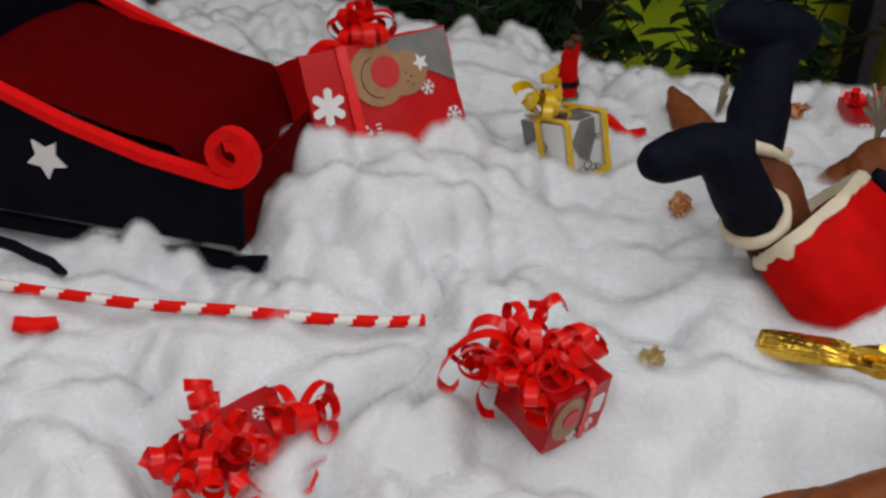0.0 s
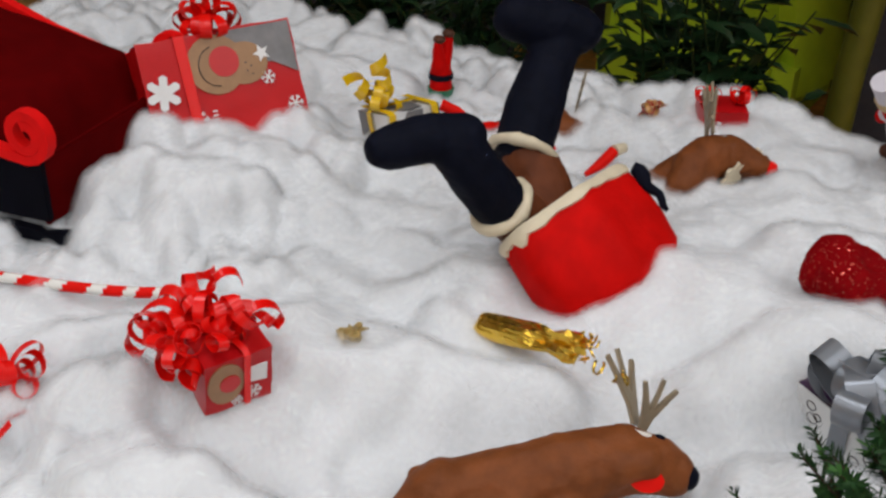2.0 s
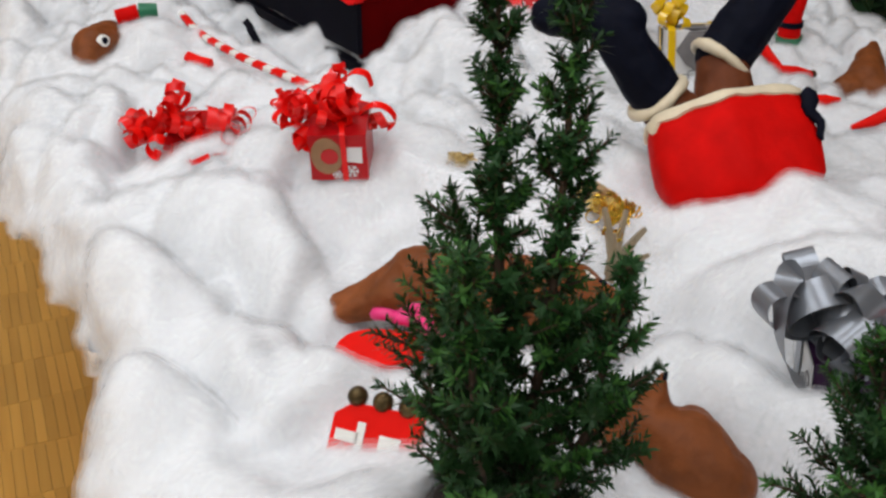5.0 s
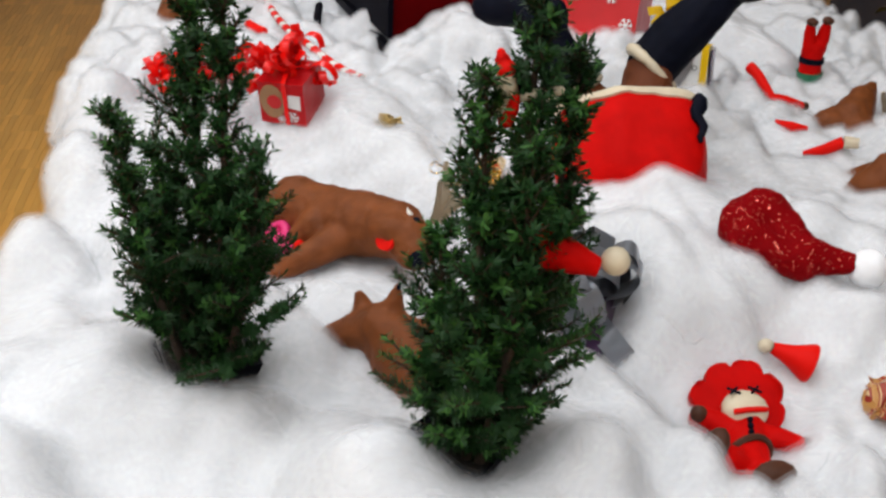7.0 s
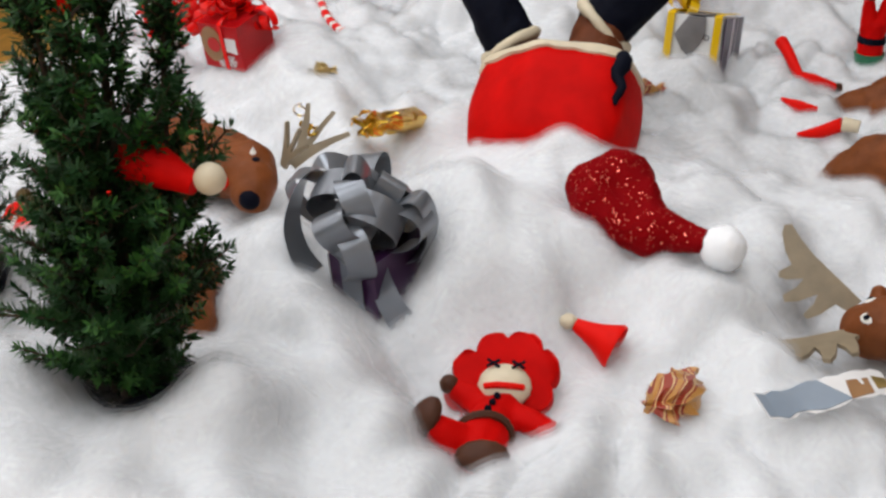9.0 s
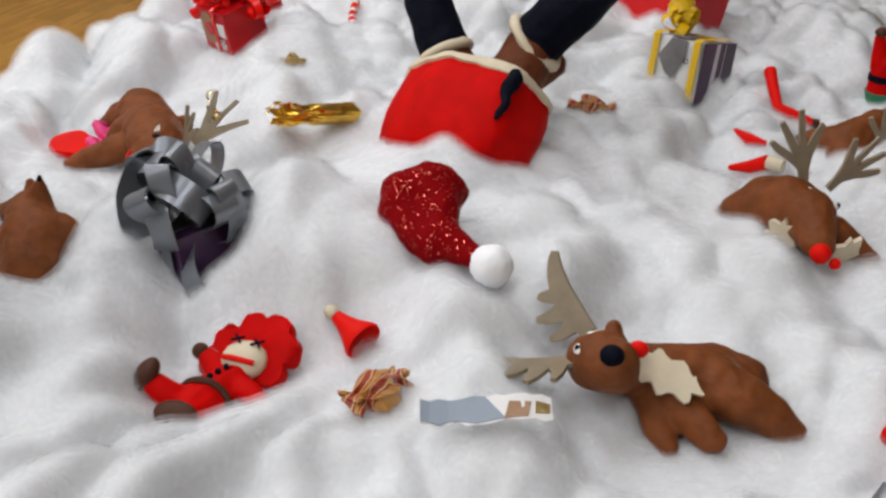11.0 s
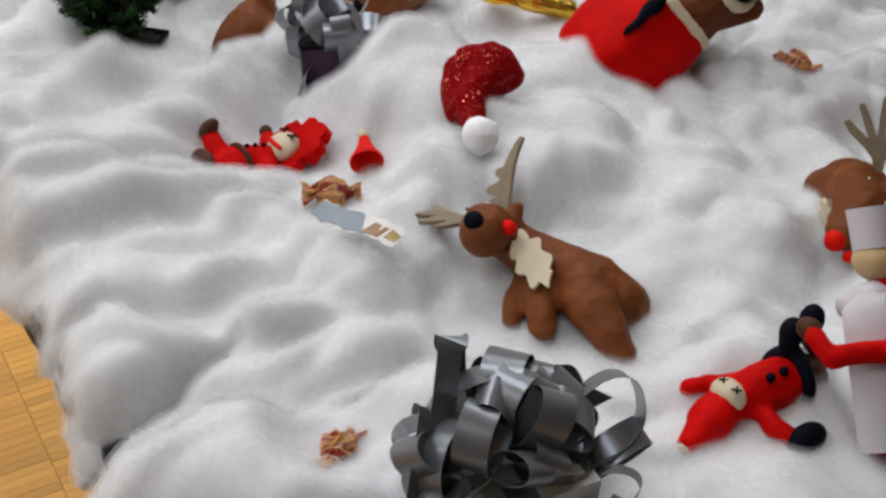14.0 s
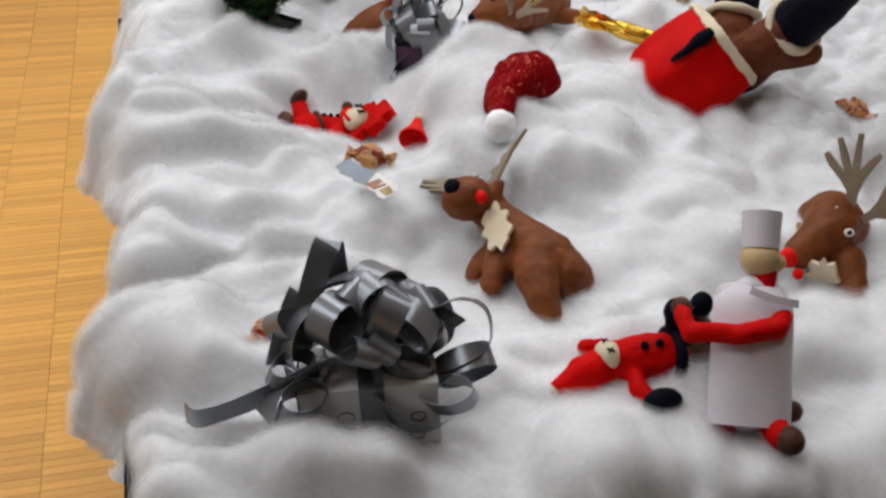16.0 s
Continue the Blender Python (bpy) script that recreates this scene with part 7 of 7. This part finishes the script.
g = [on(*p, 0.006) for p in ((0.16, 1.362), (0.172, 1.348), (0.186, 1.335))]
scrap("red_marzipan_scrap", g, [0.007, 0.0095, 0.006], [CLAY_SCARLET, CLAY_CREAM], None, "red marzipan leg with pale end lying on snow")
g = [on(*p, 0.008) for p in ((0.09, 1.492), (0.12, 1.488))]
scrap("red_green_sock", g, [0.011, 0.0105], [CLAY_RED, CLAY_GREEN], [g[-1] + V((0.001, 0, 0)), g[-1] + V((0.026, -0.004, 0))], "red marzipan piece with green cuff")
b = bmesh.new()
tube(b, [on(0.935, 1.4, 0.004), on(0.955, 1.412, 0.008), on(0.975, 1.42, 0.006), on(1.0, 1.425, 0.004)], [0.002, 0.006, 0.005, 0.003], 0, 7)
single("grey_twig", b, CLAY_TAN, on(0.97, 1.415), "broken grey-beige antler piece on the far snow", "antler piece")


# ---- beyond the table ----
def leafy_plant(x, y, pot_r, height, spread, count, seed, label):
    rng = random.Random(seed)
    t = thing("potted_plant", (x, y, FLOOR_Z), label, "potted plant", "leafy plants behind the table")
    b = bmesh.new()
    tube(b, [(x, y, FLOOR_Z), (x, y, FLOOR_Z + 0.26), (x, y, FLOOR_Z + 0.3)], [pot_r * 0.75, pot_r, pot_r * 1.06], 0, 24)
    part("pot", b, POT_BLACK, t, "dark round planter")
    leaves = bmesh.new()
    for k in range(count):
        stem = bmesh.new()
        a = rng.uniform(0, math.tau)
        lean = rng.uniform(0.1, 1.0) * spread
        h = height * rng.uniform(0.35, 1.0)
        p0 = V((x + rng.uniform(-0.5, 0.5) * pot_r, y + rng.uniform(-0.5, 0.5) * pot_r, FLOOR_Z + 0.28))
        p1 = p0 + V((math.cos(a) * lean * 0.45, math.sin(a) * lean * 0.45, h * 0.65))
        p2 = p0 + V((math.cos(a) * lean, math.sin(a) * lean, h))
        tube(stem, [p0, p1, p2], [0.004, 0.003, 0.0015], 0, 5, False)
        part("stem", stem, LEAF, t)
        for i in range(11):
            f = 0.25 + 0.75 * (i + rng.random()) / 11
            p = p0.lerp(p1, f).lerp(p1.lerp(p2, f), f)
            d = V((rng.uniform(-1, 1), rng.uniform(-1, 1), rng.uniform(-0.35, 0.6))).normalized()
            s = d.cross(V((0, 0, 1))).normalized()
            up = s.cross(d)
            ln, w = rng.uniform(0.05, 0.1), rng.uniform(0.012, 0.02)
            q = [p, p + d * ln * 0.35 + s * w, p + d * ln * 0.75 + s * w * 0.7, p + d * ln - up * 0.012, p + d * ln * 0.75 - s * w * 0.7, p + d * ln * 0.35 - s * w]
            mid = leaves.verts.new(p + d * ln * 0.5 - up * 0.005)
            vs = [leaves.verts.new(c) for c in q]
            for k2 in range(6):
                leaves.faces.new((vs[k2], vs[(k2 + 1) % 6], mid))
    tagged(part("foliage", leaves, LEAF, t), "many small pointed dark green leaves", kind="stuff")
    return t


leafy_plant(1.62, 1.5, 0.17, 0.62, 0.34, 60, 1, "bushy dark green indoor plant in a dark planter")
leafy_plant(1.72, 1.02, 0.17, 0.62, 0.34, 60, 2, "bushy dark green indoor plant in a dark planter")
leafy_plant(1.95, 1.95, 0.17, 0.55, 0.3, 40, 3, "low dark green indoor plant in a dark planter")


def lime_chair():
    x, y = 2.75, 1.32
    t = thing("lime_armchair", (x, y, FLOOR_Z), "lime green upholstered tub chair half hidden behind plants", "armchair")
    b = bmesh.new()
    box(b, (0.56, 0.56, 0.3), Matrix.Translation((x, y, FLOOR_Z + 0.1)), bevel=0.06, seg=4)
    part("seat", b, LIME, t)
    b = bmesh.new()
    pts = [(x + 0.27 * math.cos(a), y + 0.3 * math.sin(a), FLOOR_Z + 0.62 + 0.05 * math.cos(a)) for a in [math.radians(-130 + 260 * i / 20) for i in range(21)]]
    strip(b, [V(p) - V((0, 0, 0.16)) for p in pts], V((0, 0, 1)), 0.36, 0.07)
    part("backrest", b, LIME, t)
    for dx in (-0.2, 0.2):
        for dy in (-0.2, 0.2):
            b = bmesh.new()
            tube(b, [(x + dx, y + dy, FLOOR_Z), (x + dx, y + dy, FLOOR_Z + 0.12)], 0.018, 0, 10)
            part("leg", b, POT_BLACK, t)


lime_chair()
b = bmesh.new()
tube(b, [(2.05, 0.83, FLOOR_Z), (2.05, 0.81, -0.2), (2.05, 0.77, 0.35), (2.04, 0.74, 0.9)], 0.032, 0, 16)
single("olive_pole", b, OLIVE, (2.05, 0.83, FLOOR_Z), "olive green lacquered upright pole beside the plants", "pole")


def partition(x0, y0, x1, y1, h, label):
    t = thing("partition_screen", ((x0 + x1) / 2, (y0 + y1) / 2, FLOOR_Z), label, "partition screen", "dark partition screens")
    d = V((x1 - x0, y1 - y0, 0))
    m = frame_of(((x0 + x1) / 2, (y0 + y1) / 2, FLOOR_Z + 0.04), d, (0, 0, 1)) @ pose(0, 0, 0, -90, 0, 0)
    b = bmesh.new()
    box(b, (d.length, 0.03, h), m, bevel=0.006)
    part("panel", b, WALL_DARK, t)
    for s in (-0.42, 0.42):
        b = bmesh.new()
        box(b, (0.05, 0.3, 0.04), m @ Matrix.Translation((d.length * s, 0, -0.04)), bevel=0.004)
        part("foot", b, POT_BLACK, t)


partition(2.4, -0.4, 2.4, 0.9, 1.3, "dark charcoal fabric partition screen behind the pole")
partition(2.5, 1.85, 1.9, 2.9, 1.3, "dark charcoal fabric partition screen behind the plants")
partition(3.3, 0.4, 3.3, 2.2, 1.5, "dark charcoal fabric partition screen behind the chair")

# ---- dark case on the floor ----
case = thing("storage_case", (-1.5, 4.05, FLOOR_Z), "black storage case with a pale edge line on the parquet", "storage case")
b = bmesh.new()
box(b, (0.84, 0.55, 0.42), Matrix.Translation((-1.5, 4.05, FLOOR_Z)), bevel=0.012)
part("body", b, PAINT_BLACK, case)
b = bmesh.new()
box(b, (0.846, 0.556, 0.014), Matrix.Translation((-1.5, 4.05, FLOOR_Z + 0.07)), bevel=0.003)
part("edge_strip", b, PAPER_GREY, case, "pale grey edge strip")

# ---- parquet strips ----
STRIP_L, STRIP_W = 0.14, 0.0195


def parquet():
    """Strips side by side in columns; the nearest ones are single pieces, the rest one mesh."""
    piece = bmesh.new()
    box(piece, (STRIP_W - 0.0008, STRIP_L - 0.0008, 0.006), Matrix.Translation((0, 0, 0)), bevel=0)
    me = mesh_from(piece, "parquet_strip", PARQUET, smooth=False)
    rng = random.Random(77)
    co, faces = [], []
    single_count = 0
    for j in range(int(RY0 / STRIP_L), int(RY1 / STRIP_L)):
        shift = rng.uniform(0, STRIP_W)
        for i in range(int(RX0 / STRIP_W), int(RX1 / STRIP_W) - 1):
            x, y = (i + 0.5) * STRIP_W + shift, (j + 0.5) * STRIP_L - 0.025
            z = FLOOR_Z - 0.006 + rng.uniform(0, 0.0003)
            if -0.75 < x < 0.25 and -0.3 < y < 0.62 and single_count < 300 and (x < -0.05 or y < 0.06):
                ob = new("strip", me)
                ob.parent = FLOOR
                ob.location = V((x, y, z)) - FLOOR.location
                single_count += 1
                continue
            k = len(co)
            hx, hy = STRIP_W / 2 - 0.0004, STRIP_L / 2 - 0.0004
            co += [(x - hx, y - hy, z + 0.006), (x + hx, y - hy, z + 0.006), (x + hx, y + hy, z + 0.006), (x - hx, y + hy, z + 0.006)]
            co += [(a, c, z) for a, c, _ in co[k : k + 4]]
            faces += [(k, k + 1, k + 2, k + 3), (k + 4, k + 5, k + 1, k), (k + 5, k + 6, k + 2, k + 1), (k + 6, k + 7, k + 3, k + 2), (k + 7, k + 4, k, k + 3)]
    me2 = bpy.data.meshes.new("parquet_strips")
    me2.from_pydata([tuple(V(c) - FLOOR.location) for c in co], [], faces)
    me2.materials.append(PARQUET)
    ob = new("parquet_strips", me2)
    ob.parent = FLOOR
    tagged(ob, kind="stuff")


parquet()
